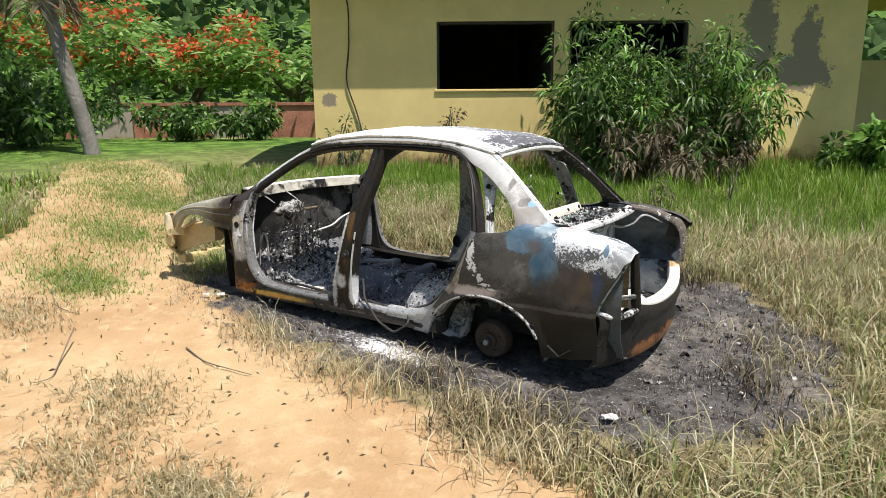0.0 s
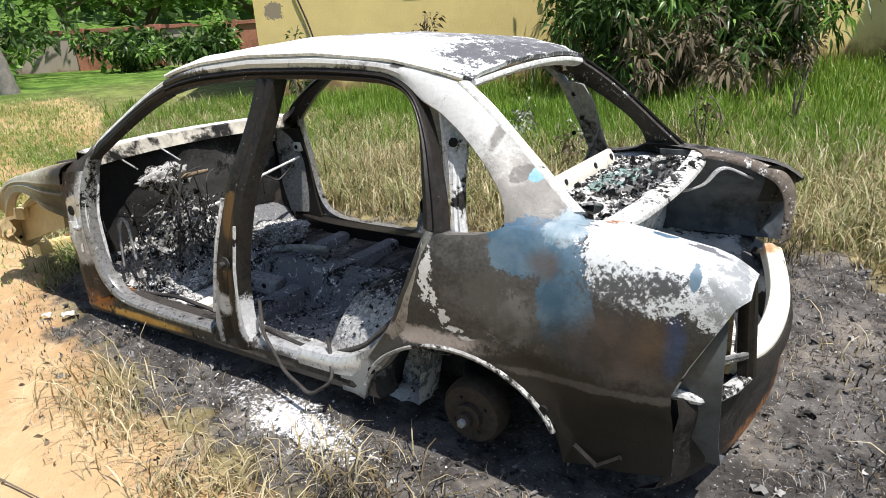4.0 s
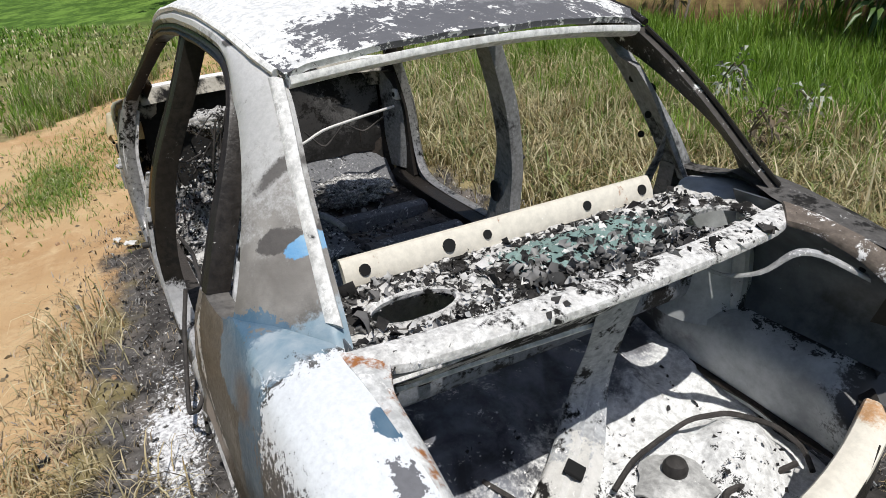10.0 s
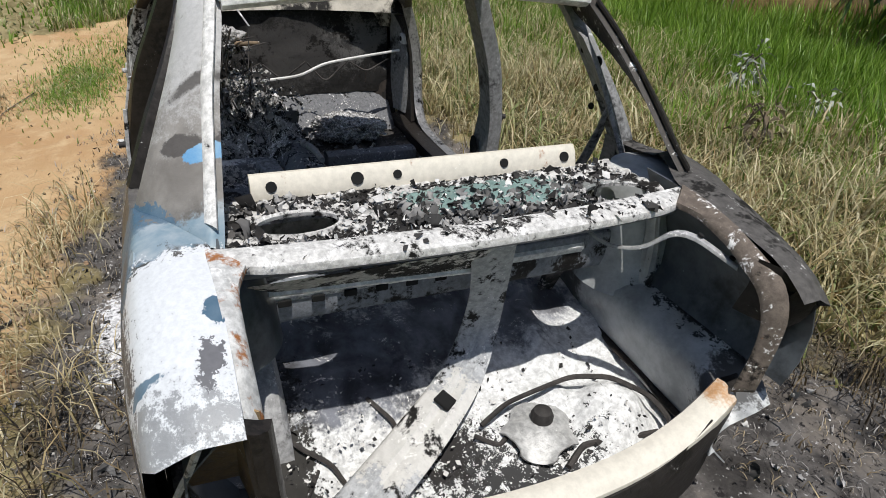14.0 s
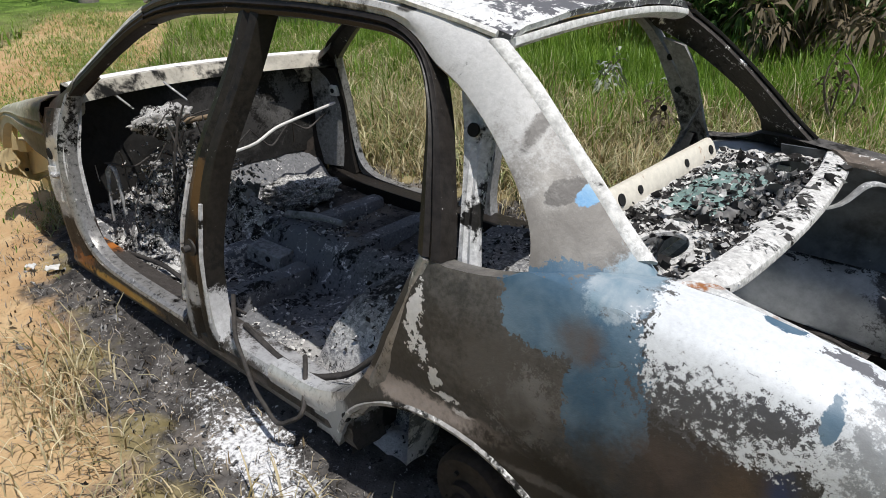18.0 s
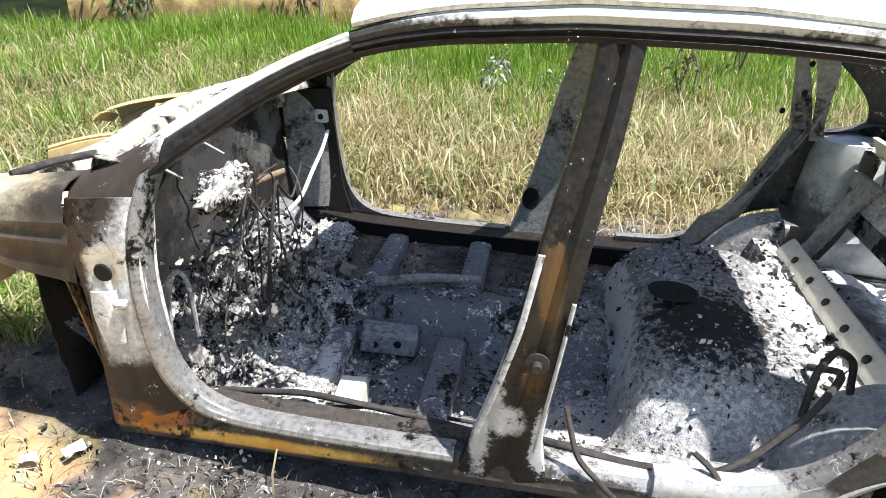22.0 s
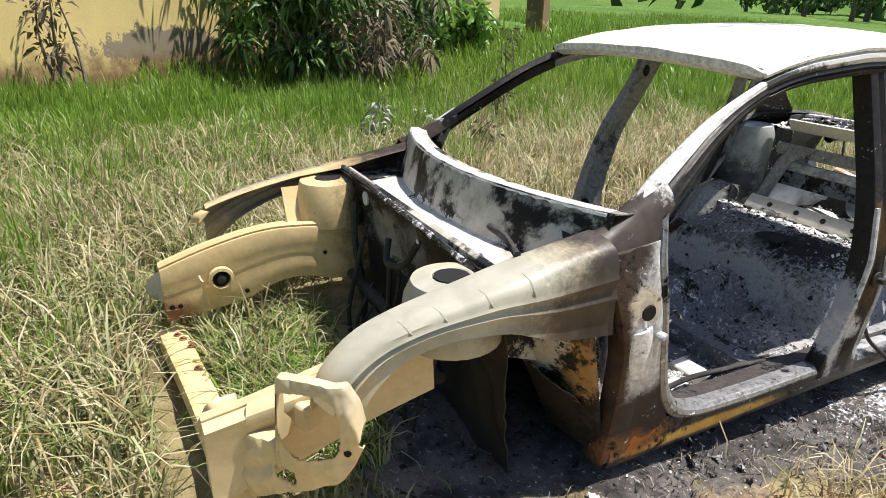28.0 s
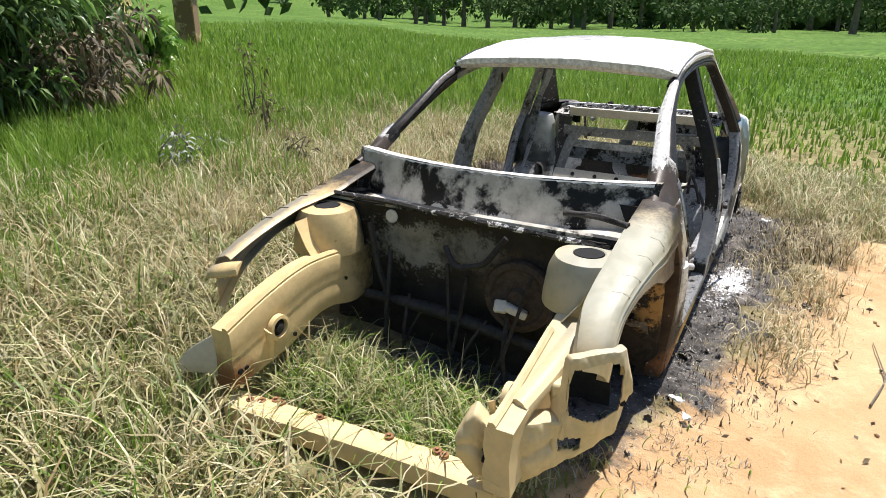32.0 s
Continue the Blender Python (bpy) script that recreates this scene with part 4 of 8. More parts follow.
# roof skin, with its gutter lips
roof_near = lambda u: float(np.interp(u, (-0.46, 0.1, 0.8, 0.98, 1.10), (0.54, 0.53, 0.524, 0.508, 0.478)))
roof_far = lambda u: roof_near(u) + float(np.interp(u, (-0.44, 0.3, 1.05), (0.04, 0.06, 0.10)))
roof_edge = lambda u: float(np.interp(u, (-0.44, -0.34, -0.2, 0.1, 0.46, 0.8, 0.98, 1.10), (1.222, 1.248, 1.274, 1.297, 1.294, 1.264, 1.222, 1.182)))
rows = []
for u in np.linspace(-0.43, 1.085, 30):
    row = []
    for k in np.linspace(-1, 1, 21):
        v = -roof_near(u) if k < 0 else roof_far(u)
        end = 1 if u > 1.0 else -1 if u < -0.36 else 0
        bow = (0.035 * max(0, end) + 0.05 * min(0, end)) * (1 - k * k) - 0.035 * max(0, end) * (k + 1) / 2
        row.append((u + bow, abs(k) * v, roof_edge(u) + 0.036 * (1 - k * k) - 0.012 * max(0, abs(k) - 0.93) / 0.07 + 0.004 * float(waves(np.array(u), np.array(k), 0.7, 12))))
    rows.append(row)
roof = part("roof", *grid(rows, thick=0.016), ROOF, car, "ash-white roof skin with grey patches", 60)
for s, side in ((-1, roof_near), (1, roof_far)):
    part("gutter", *tube([(u, s * (side(u) + 0.010), roof_edge(u) - 0.004) for u in np.linspace(-0.43, 1.06, 18)], 0.010, 6), WHITE_ASH if s < 0 else PILLAR, roof)
across = [(k, (k - 1) / 2 * roof_near(0) + (k + 1) / 2 * roof_far(0)) for k in np.linspace(-1, 1, 11)]
part("windscreen_header", *ribbon([(-0.435 - 0.05 * (1 - k * k), v, 1.214 + 0.034 * (1 - k * k)) for k, v in across], [(-0.35 - 0.05 * (1 - k * k), v, 1.19 + 0.03 * (1 - k * k)) for k, v in across], (-0.4, 0, -1), 0.03, 16), WHITE_ASH, car)
across = [(k, (k - 1) / 2 * 0.478 + (k + 1) / 2 * 0.578) for k in np.linspace(-1, 1, 11)]
part("rear_screen_header", *ribbon([(1.10 - 0.035 * (k + 1) / 2 + 0.035 * (1 - k * k), v, 1.166 + 0.034 * (1 - k * k)) for k, v in across], [(1.02 - 0.035 * (k + 1) / 2 + 0.02 * (1 - k * k), v, 1.150 + 0.034 * (1 - k * k)) for k, v in across], (0.3, 0, -1), 0.02, 16), WHITE_ASH, car)


def rumple(u, v, size, amount, seed):
    return amount * float(waves(np.array(u), np.array(v), size, seed))


# floor, tunnel and the raised rear floor
def floor_height(u, v):
    w = 0.035 + 0.17 * math.exp(-(v / 0.11) ** 4) * float(np.interp(u, (0.30, 0.42), (1, 0)))
    w = max(w, float(np.interp(u, (-1.28, -1.0, -0.85), (0.38, 0.10, 0.03))))
    hump = float(np.interp(u, (0.33, 0.37, 0.40, 0.46, 0.60, 0.80, 0.9, 1.05, 1.2, 1.32), (0.03, 0.20, 0.27, 0.31, 0.345, 0.33, 0.29, 0.27, 0.24, 0.24)))
    side = max(0.0, abs(v) - 0.30) / 0.26
    w = max(w, 0.04 + (hump - 0.04) * max(0.0, 1 - min(1, side) ** 2.6) ** 0.6 if u < 0.95 else hump)
    return w + rumple(u, v, 0.25, 0.012, 4) + rumple(u, v, 0.09, 0.007, 5) + rumple(u, v, 0.04, 0.004, 6)


rows = [[(u, v, floor_height(u, v)) for v in np.linspace(-0.70, 0.70, 57)] for u in np.linspace(-1.28, 1.06, 90)]
part("floor_pan", *grid(rows, thick=0.0), FLOOR, car, "floor under soot and ash", 70)
for u in (-0.62, -0.22):
    part("seat_crossmember", *ribbon([(u - 0.05, v, 0.12) for v in (-0.68, -0.4, -0.16)], [(u + 0.05, v, 0.12) for v in (-0.68, -0.4, -0.16)], (0, 0, 1), 0.1, 8), FLOOR, car)
    part("seat_crossmember", *ribbon([(u - 0.05, v, 0.12) for v in (0.16, 0.4, 0.68)], [(u + 0.05, v, 0.12) for v in (0.16, 0.4, 0.68)], (0, 0, 1), 0.1, 8), FLOOR, car)
# boot floor
rows = []
for u in np.r_[1.045, np.linspace(1.065, 1.97, 44)]:
    row = []
    for v in np.linspace(-0.56, 0.63, 46):
        w = float(np.interp(u, (1.05, 1.3, 1.5, 1.7, 1.97), (0.225, 0.185, 0.13, 0.095, 0.085))) + rumple(u, v, 0.3, 0.010, 14) + rumple(u, v, 0.08, 0.004, 15)
        w += 0.085 * math.exp(-(math.hypot(u - 1.70, v - 0.44) / 0.12) ** 4) + 0.03 * math.exp(-((v - 0.33 + 0.25 * (u - 1.5)) / 0.04) ** 2) * (u < 1.62)
        w -= 0.04 * math.exp(-(math.hypot(u - 1.62, v + 0.26) / 0.22) ** 4)
        w += 0.05 if u < 1.05 else 0
        a = abs(v) * (1.11 if v > 0 else 1.02)
        end = 1.995 - 0.11 * (min(a, 0.62) / 0.62) ** 2.2 - 0.09 * max(0, (a - 0.55) / 0.2) ** 2
        row.append((u if u < 1.3 else 1.3 + (u - 1.3) * (end - 1.3) / 0.67, v, w))
    rows.append(row)
part("boot_floor", *grid(rows), BOOT, car, "boot floor under white ash", 70)
# rear panel with its pale lip
lip = [(2.045 - 0.11 * (abs(v) / 0.62) ** 2.2, v, 0.325 + 0.11 * (abs(v) / 0.62) ** 3) for v in np.linspace(-0.54, 0.54, 17)]
part("boot_lip", *ribbon([(x - 0.075, v, w + 0.015) for x, v, w in lip], lip, (0.2, 0, 1), 0.05, 24, 0.006), BARE, car, "bare cream and rusty lip")
rows = []
for v in np.linspace(-0.755, 0.755, 31):
    a = abs(v)
    x = 2.045 - 0.11 * (min(a, 0.62) / 0.62) ** 2.2 - 0.09 * max(0, (a - 0.55) / 0.2) ** 2
    w = 0.325 + 0.11 * (a / 0.62) ** 3 if a < 0.55 else 0.355
    v = v * (0.90 if v > 0 else 0.98)
    rows.append([(x - 0.05, v, w - 0.02), (x + 0.004, v, w - 0.01), (x + 0.012, v, w - 0.06), (x + 0.004, v, 0.25), (x - 0.012, v, 0.19), (x - 0.012, v, 0.10), (x - 0.04, v, 0.03), (x - 0.09, v, 0.01)])
part("rear_panel", *grid(rows, thick=0.004), burnt("rear_panel_soot", (0.03, 0.027, 0.025), 0.45, 0.03, 0.2, rough=0.5, zones=[((0.34, 0.15, 0.06), (2.0, -0.10, 0.08), (0.2, 0.34, 0.06), 0.7, 0.2)]), car)
for s in (-1, 1):
    # lamp opening at the near corner
    if s < 0:
        tail = lambda w: float(np.interp(w, (0.36, 0.44, 0.52, 0.60, 0.68), (1.83, 1.862, 1.905, 1.95, 1.985)))
        skin = lambda w: float(np.interp(w, (0.36, 0.68), (0.755, 0.70))) - 0.22 * (tail(w) - 1.55) ** 2
        rows = [[(tail(w) - 0.002, -skin(w), w), (tail(w) - 0.03, -skin(w) + 0.012, w), (tail(w) - 0.075, -skin(w) + 0.04, w), (tail(w) - 0.07, -0.60, w), (1.945, -0.565, w)] for w in np.linspace(0.36, 0.685, 9)]
        lamp = part("lamp_recess", *grid(rows, thick=0.003), burnt("lamp_recess_metal", (0.30, 0.21, 0.11), 0.34, 0.15, 0.4, rough=0.4, over=[((0.40, 0.39, 0.37), (1.86, -0.72, 0.45), (0.10, 0.035, 0.25), 0.8, 0.3, 30.0)]), car, "scorched brown lamp opening", 60)
        part("lamp_lip", *tube([(tail(w), -skin(w), w) for w in np.linspace(0.37, 0.68, 12)], 0.007, 6), EDGE, lamp, "ash-pale lamp edge")
        part("lamp_bar", *ribbon([(1.835, -0.70, 0.455), (1.90, -0.66, 0.445), (1.985, -0.575, 0.45)], [(1.85, -0.70, 0.435), (1.92, -0.655, 0.425), (1.995, -0.575, 0.43)], (0.5, -0.5, 0.8), 0.012, 12), SILVER, lamp, "silvery lamp shelf")
        part("lamp_rim", *ribbon([(1.82, -0.735, 0.375), (1.90, -0.69, 0.345), (1.96, -0.62, 0.345), (1.995, -0.555, 0.375)], [(1.815, -0.74, 0.345), (1.90, -0.70, 0.315), (1.97, -0.62, 0.315), (2.005, -0.555, 0.345)], (0.7, -0.6, 0.2), 0.03, 16), EDGE, lamp)
        part("lamp_hole", *grid([[(1.885 + 0.05 * r * math.cos(a), -0.672 + 0.03 * r * math.cos(a), 0.395 + 0.022 * r * math.sin(a)) for a in np.linspace(0, TAU, 15)[:-1]] for r in (0.05, 1)], closed=True), HOLE_SHADE, lamp, "dark opening")
        part("lamp_post", *ribbon([(1.985, -0.60, 0.69), (1.985, -0.592, 0.56), (1.99, -0.58, 0.44), (1.995, -0.57, 0.36)], [(1.99, -0.555, 0.68), (2.005, -0.548, 0.56), (2.012, -0.54, 0.44), (2.015, -0.53, 0.36)], (1, -0.3, 0), 0.03, 12), PILLAR, lamp)
        for pts in ([(1.565, -0.787, 0.135), (1.635, -0.783, 0.078)], [(1.635, -0.783, 0.078), (1.705, -0.775, 0.128)]):
            part("pressed_mark", *tube(pts, 0.009, 6, 5), PILLAR, car, "raised pressed mark")
    outer = [(1.985, s * 0.565, 0.44), (1.99, s * 0.58, 0.56), (1.99, s * 0.585, 0.645), (1.95, s * 0.592, 0.712), (1.80, s * 0.595, 0.767), (1.66, s * 0.60, 0.79), (1.56, s * 0.605, 0.792)]
    inner = [(1.955, s * 0.525, 0.43), (1.96, s * 0.545, 0.54), (1.955, s * 0.552, 0.62), (1.92, s * 0.556, 0.685), (1.80, s * 0.558, 0.742), (1.69, s * 0.556, 0.768), (1.63, s * 0.53, 0.775)]
    part("boot_rim", *ribbon(outer, inner, (0.5, 0, 1), 0.018, 30, 0.003),
         burnt("boot_rim_rust", (0.55, 0.55, 0.54), 0.26, 0.30, 0.7) if s < 0 else burnt("boot_rim_sooty", (0.14, 0.115, 0.095), 0.42, 0.35, 0.3), car)
part("tail_corner", *ribbon([(1.93, 0.59, 0.735), (1.965, 0.63, 0.72), (1.975, 0.668, 0.69)], [(1.90, 0.59, 0.58), (1.94, 0.64, 0.56), (1.95, 0.68, 0.58)], (1, 0.3, 0), 0.06, 8), PILLAR, car)
# parcel shelf, with open speaker holes
SPEAKERS = ((1.445, -0.395), (1.49, 0.45))


def shelf_height(u, v):
    return 0.735 + 0.03 * (u - 1.24) / 0.4 + rumple(u, v, 0.12, 0.008, 24) + rumple(u, v, 0.05, 0.005, 25)


us, vs = np.linspace(1.24, 1.60, 48), np.linspace(-0.60, 0.60, 120)
verts = [(u, v, shelf_height(u, v)) for u in us for v in vs]
faces = []
for i in range(len(us) - 1):
    for j in range(len(vs) - 1):
        u, v = (us[i] + us[i + 1]) / 2, (vs[j] + vs[j + 1]) / 2
        if all(((u - a) / 0.058) ** 2 + ((v - c) / 0.098) ** 2 > 1 for a, c in SPEAKERS):
            k = i * len(vs) + j
            faces.append((k, k + 1, k + len(vs) + 1, k + len(vs)))
shelf = part("parcel_shelf", verts, faces, SHELF, car, "steel shelf under flaked ash and melted glass", 60)
for a, c in SPEAKERS:
    part("speaker_rim", *tube([(a + 0.060 * math.cos(q), c + 0.101 * math.sin(q), shelf_height(a, c) - 0.002) for q in np.linspace(0, TAU, 25)], 0.008, 5), SHELF, shelf)
fl = part("shelf_flange", *ribbon([(1.235, v, 0.80) for v in np.linspace(-0.47, 0.47, 7)], [(1.265, v, 0.735) for v in np.linspace(-0.47, 0.47, 7)], (0.9, 0, 0.35), 0.02, 16, 0.003), BARE, car)
for v, r in ((-0.42, 0.014), (-0.20, 0.017), (-0.09, 0.012), (0.23, 0.013), (0.43, 0.015)):
    part("flange_hole", *disc_ring((1.253, v, 0.768), (0.9, 0, 0.35), [(r, 0), (r, 0.004)], 12), HOLE_SHADE, fl, "dark hole")
part("shelf_rear_rim", *ribbon([(1.555 + 0.04 * (1 - (v / 0.6) ** 2), v, 0.784) for v in np.linspace(-0.60, 0.60, 13)], [(1.635 + 0.035 * (1 - (v / 0.6) ** 2) - 0.035 * max(0, abs(v) - 0.5) / 0.1, v, 0.772) for v in np.linspace(-0.60, 0.60, 13)], (0.1, 0, 1), 0.02, 40, 0.003), burnt("shelf_rim_ash", (0.55, 0.54, 0.52), 0.45, 0.42, 0.12, rough=0.85, blotch=9, fine=60, relief=0.8), car)
part("shelf_skirt", *ribbon([(1.625 + 0.03 * (1 - (v / 0.55) ** 2), v, 0.755) for v in np.linspace(-0.54, 0.54, 9)], [(1.61 + 0.03 * (1 - (v / 0.55) ** 2), v, 0.728) for v in np.linspace(-0.54, 0.54, 9)], (1, 0, -0.2), 0.01, 20, 0.002), BOOT_SIDE, car)
part("seat_back_rail", *ribbon([(1.28, v, 0.54) for v in (-0.50, 0, 0.5)], [(1.34, v, 0.50) for v in (-0.50, 0, 0.5)], (0.6, 0, 1), 0.05, 10), BOOT, car)
part("seat_back_post", *ribbon([(1.24, -0.56, 0.72), (1.2, -0.55, 0.4), (1.1, -0.55, 0.2)], [(1.24, -0.46, 0.72), (1.2, -0.47, 0.4), (1.1, -0.5, 0.2)], (-1, 0, 0), 0.03, 10), RAIL, car)
part("seat_back_post", *ribbon([(1.24, 0.56, 0.72), (1.2, 0.55, 0.4), (1.1, 0.55, 0.2)], [(1.24, 0.46, 0.72), (1.2, 0.47, 0.4), (1.1, 0.5, 0.2)], (-1, 0, 0), 0.03, 10), RAIL, car)
brace = part("boot_brace", *ribbon([(1.60, -0.02, 0.72), (1.50, 0.04, 0.52), (1.415, 0.06, 0.34), (1.43, 0.02, 0.26), (1.49, -0.06, 0.225), (1.58, -0.22, 0.165), (1.74, -0.45, 0.13)], [(1.61, 0.09, 0.72), (1.51, 0.14, 0.52), (1.44, 0.17, 0.34), (1.47, 0.14, 0.26), (1.56, 0.06, 0.225), (1.67, -0.09, 0.165), (1.84, -0.33, 0.13)], (0.6, 0.1, 0.7), 0.02, 26, 0.012, 0.014, True),
     burnt("brace_ash", (0.40, 0.41, 0.42), 0.46, 0.30, 0.05, blotch=8, zones=[((0.62, 0.61, 0.58), (1.60, -0.1, 0.15), (0.16, 0.2, 0.11), 1.2, 0.1)]), car, "ash-flecked pressed brace")
part("brace_hole", *box((1.555, -0.045, 0.222), (0.05, 0.045, 0.012), (0, 20, 35), 0.002), HOLE_SHADE, brace, "dark square hole")
trough = part("shelf_trough", *ribbon([(1.615, v, 0.715) for v in (-0.53, -0.5, -0.3, -0.1, 0.02)], [(1.56, -0.53, 0.68), (1.50, -0.46, 0.615), (1.495, -0.3, 0.605), (1.505, -0.1, 0.60), (1.515, 0.02, 0.60)], (0.8, 0, 0.5), 0.012, 20, 0.002), SHELF, car, "sooty trough below the shelf")
part("trough_lip", *tube([(1.505, -0.48, 0.622), (1.50, -0.3, 0.61), (1.51, -0.1, 0.605), (1.52, 0.02, 0.605)], 0.010, 6, 14), WHITE_ASH, trough, "ash-white lower lip")
beam = part("seat_back_beam", *ribbon([(1.33, v, 0.535) for v in np.linspace(-0.52, 0.60, 8)], [(1.315, v, 0.40) for v in np.linspace(-0.52, 0.60, 8)], (1, 0, 0.15), 0.04, 20, 0.004, 0.004), burnt("beam_blue_grey", (0.22, 0.235, 0.26), 0.46, 0.12, 0.0, rough=0.55, blotch=6), car)
for v in np.linspace(-0.42, 0.02, 6):
    part("beam_slot", *box((1.335, v, 0.475), (0.008, 0.035, 0.022), (0, 6, 0), 0.003), HOLE_SHADE, beam, "dark slot")
# drum and axle
for s in (-1, 1):
    drum = part("brake_drum", *disc_ring((1.15, s * 0.625, 0.065), (0, s, 0), [(0.118, 0), (0.121, 0.02), (0.118, 0.06), (0.106, 0.075), (0.05, 0.078), (0.048, 0.10), (0.028, 0.102), (0.026, 0.125), (0.02, 0.13)], 32), plain("drum_rust", (0.062, 0.045, 0.035), 0.75, 0.2, 40, 0.5, 0.5), car, "rusty black brake drum")
    part("hub_nut", *disc_ring((1.15, s * 0.755, 0.065), (0, s, 0), [(0.016, 0), (0.016, 0.014), (0.010, 0.02)], 6), HOUSING, drum, "pale hub nut")
    for k in range(4):
        a = k * TAU / 4 + 0.5
        part("wheel_stud", *disc_ring((1.15 + 0.07 * math.cos(a), s * 0.70, 0.065 + 0.07 * math.sin(a)), (0, s, 0), [(0.007, 0), (0.007, 0.012)], 8), IRON, drum)
part("rear_axle", *tube([(1.15, -0.6, 0.10), (1.0, -0.5, 0.10), (0.98, 0.5, 0.10), (1.15, 0.6, 0.10)], 0.03, 10, 20), IRON, car)

# front: bulkhead, cowl, towers, rails
cow = lambda v: -1.265 + 0.16 * ((v - 0.04) / 0.69) ** 2
rows = []
for v in np.linspace(-0.66, 0.735, 27):
    rows.append([(cow(v) + 0.10, v, 0.80), (cow(v) + 0.075, v, 0.865), (cow(v) + 0.0, v, 0.875), (cow(v) - 0.005, v, 0.86), (cow(v) - 0.02, v, 0.81), (cow(v) - 0.035, v, 0.76), (cow(v) - 0.05, v, 0.70 + rumple(v, 0, 0.2, 0.006, 91)), (-1.39, v, 0.685), (-1.43, v, 0.70), (-1.45, v, 0.755), (-1.465, v, 0.75), (-1.47, v, 0.73)])
part("cowl", *grid(rows, thick=0.004), COWL, car, "cowl panel, cream under soot")
part("cowl_top", *ribbon([(cow(v) - 0.008, v, 0.878) for v in np.linspace(-0.64, 0.715, 15)], [(cow(v) + 0.055, v, 0.874) for v in np.linspace(-0.64, 0.715, 15)], (0, 0, 1), 0.012, 24, 0.004), WHITE_ASH, car)
rows = []
for v in np.linspace(-0.62, 0.69, 34):
    row = []
    for w in np.linspace(0.74, 0.03, 22):
        row.append((-1.47 + 0.10 * (0.74 - w) ** 0.5 * (w < 0.74) + rumple(v, w, 0.3, 0.018, 34) + rumple(v, w, 0.12, 0.006, 35), v, w))
    rows.append(row)
bulk = part("bulkhead", *grid(rows, thick=0.004), BULKHEAD, car, "sooty bulkhead", 60)
# Solid pale disc paints the brightness of a see-through opening.
part("bulkhead_hole_light", *disc_ring((-1.485, 0.32, 0.70), (-1, 0, 0), [(0.028, 0), (0.028, 0.006)], 14), FLAKE, bulk, "round pale opening")
part("booster_ring", *disc_ring((-1.475, -0.25, 0.46), (-1, 0, 0.1), [(0.14, -0.03), (0.145, 0.0), (0.138, 0.012), (0.115, 0.016), (0.105, 0.004), (0.04, 0.008), (0.03, 0.03)], 30), burnt("booster_brown", (0.075, 0.055, 0.042), 0.4, 0.05, 0.2), bulk, "scorched brown round booster mount")
part("bulkhead_ridge", *tube([(-1.475, v, 0.755 - 0.03 * (0.5 - v) * (v < 0.2)) for v in np.linspace(0.62, -0.58, 9)], 0.012, 6), INSIDE, car)
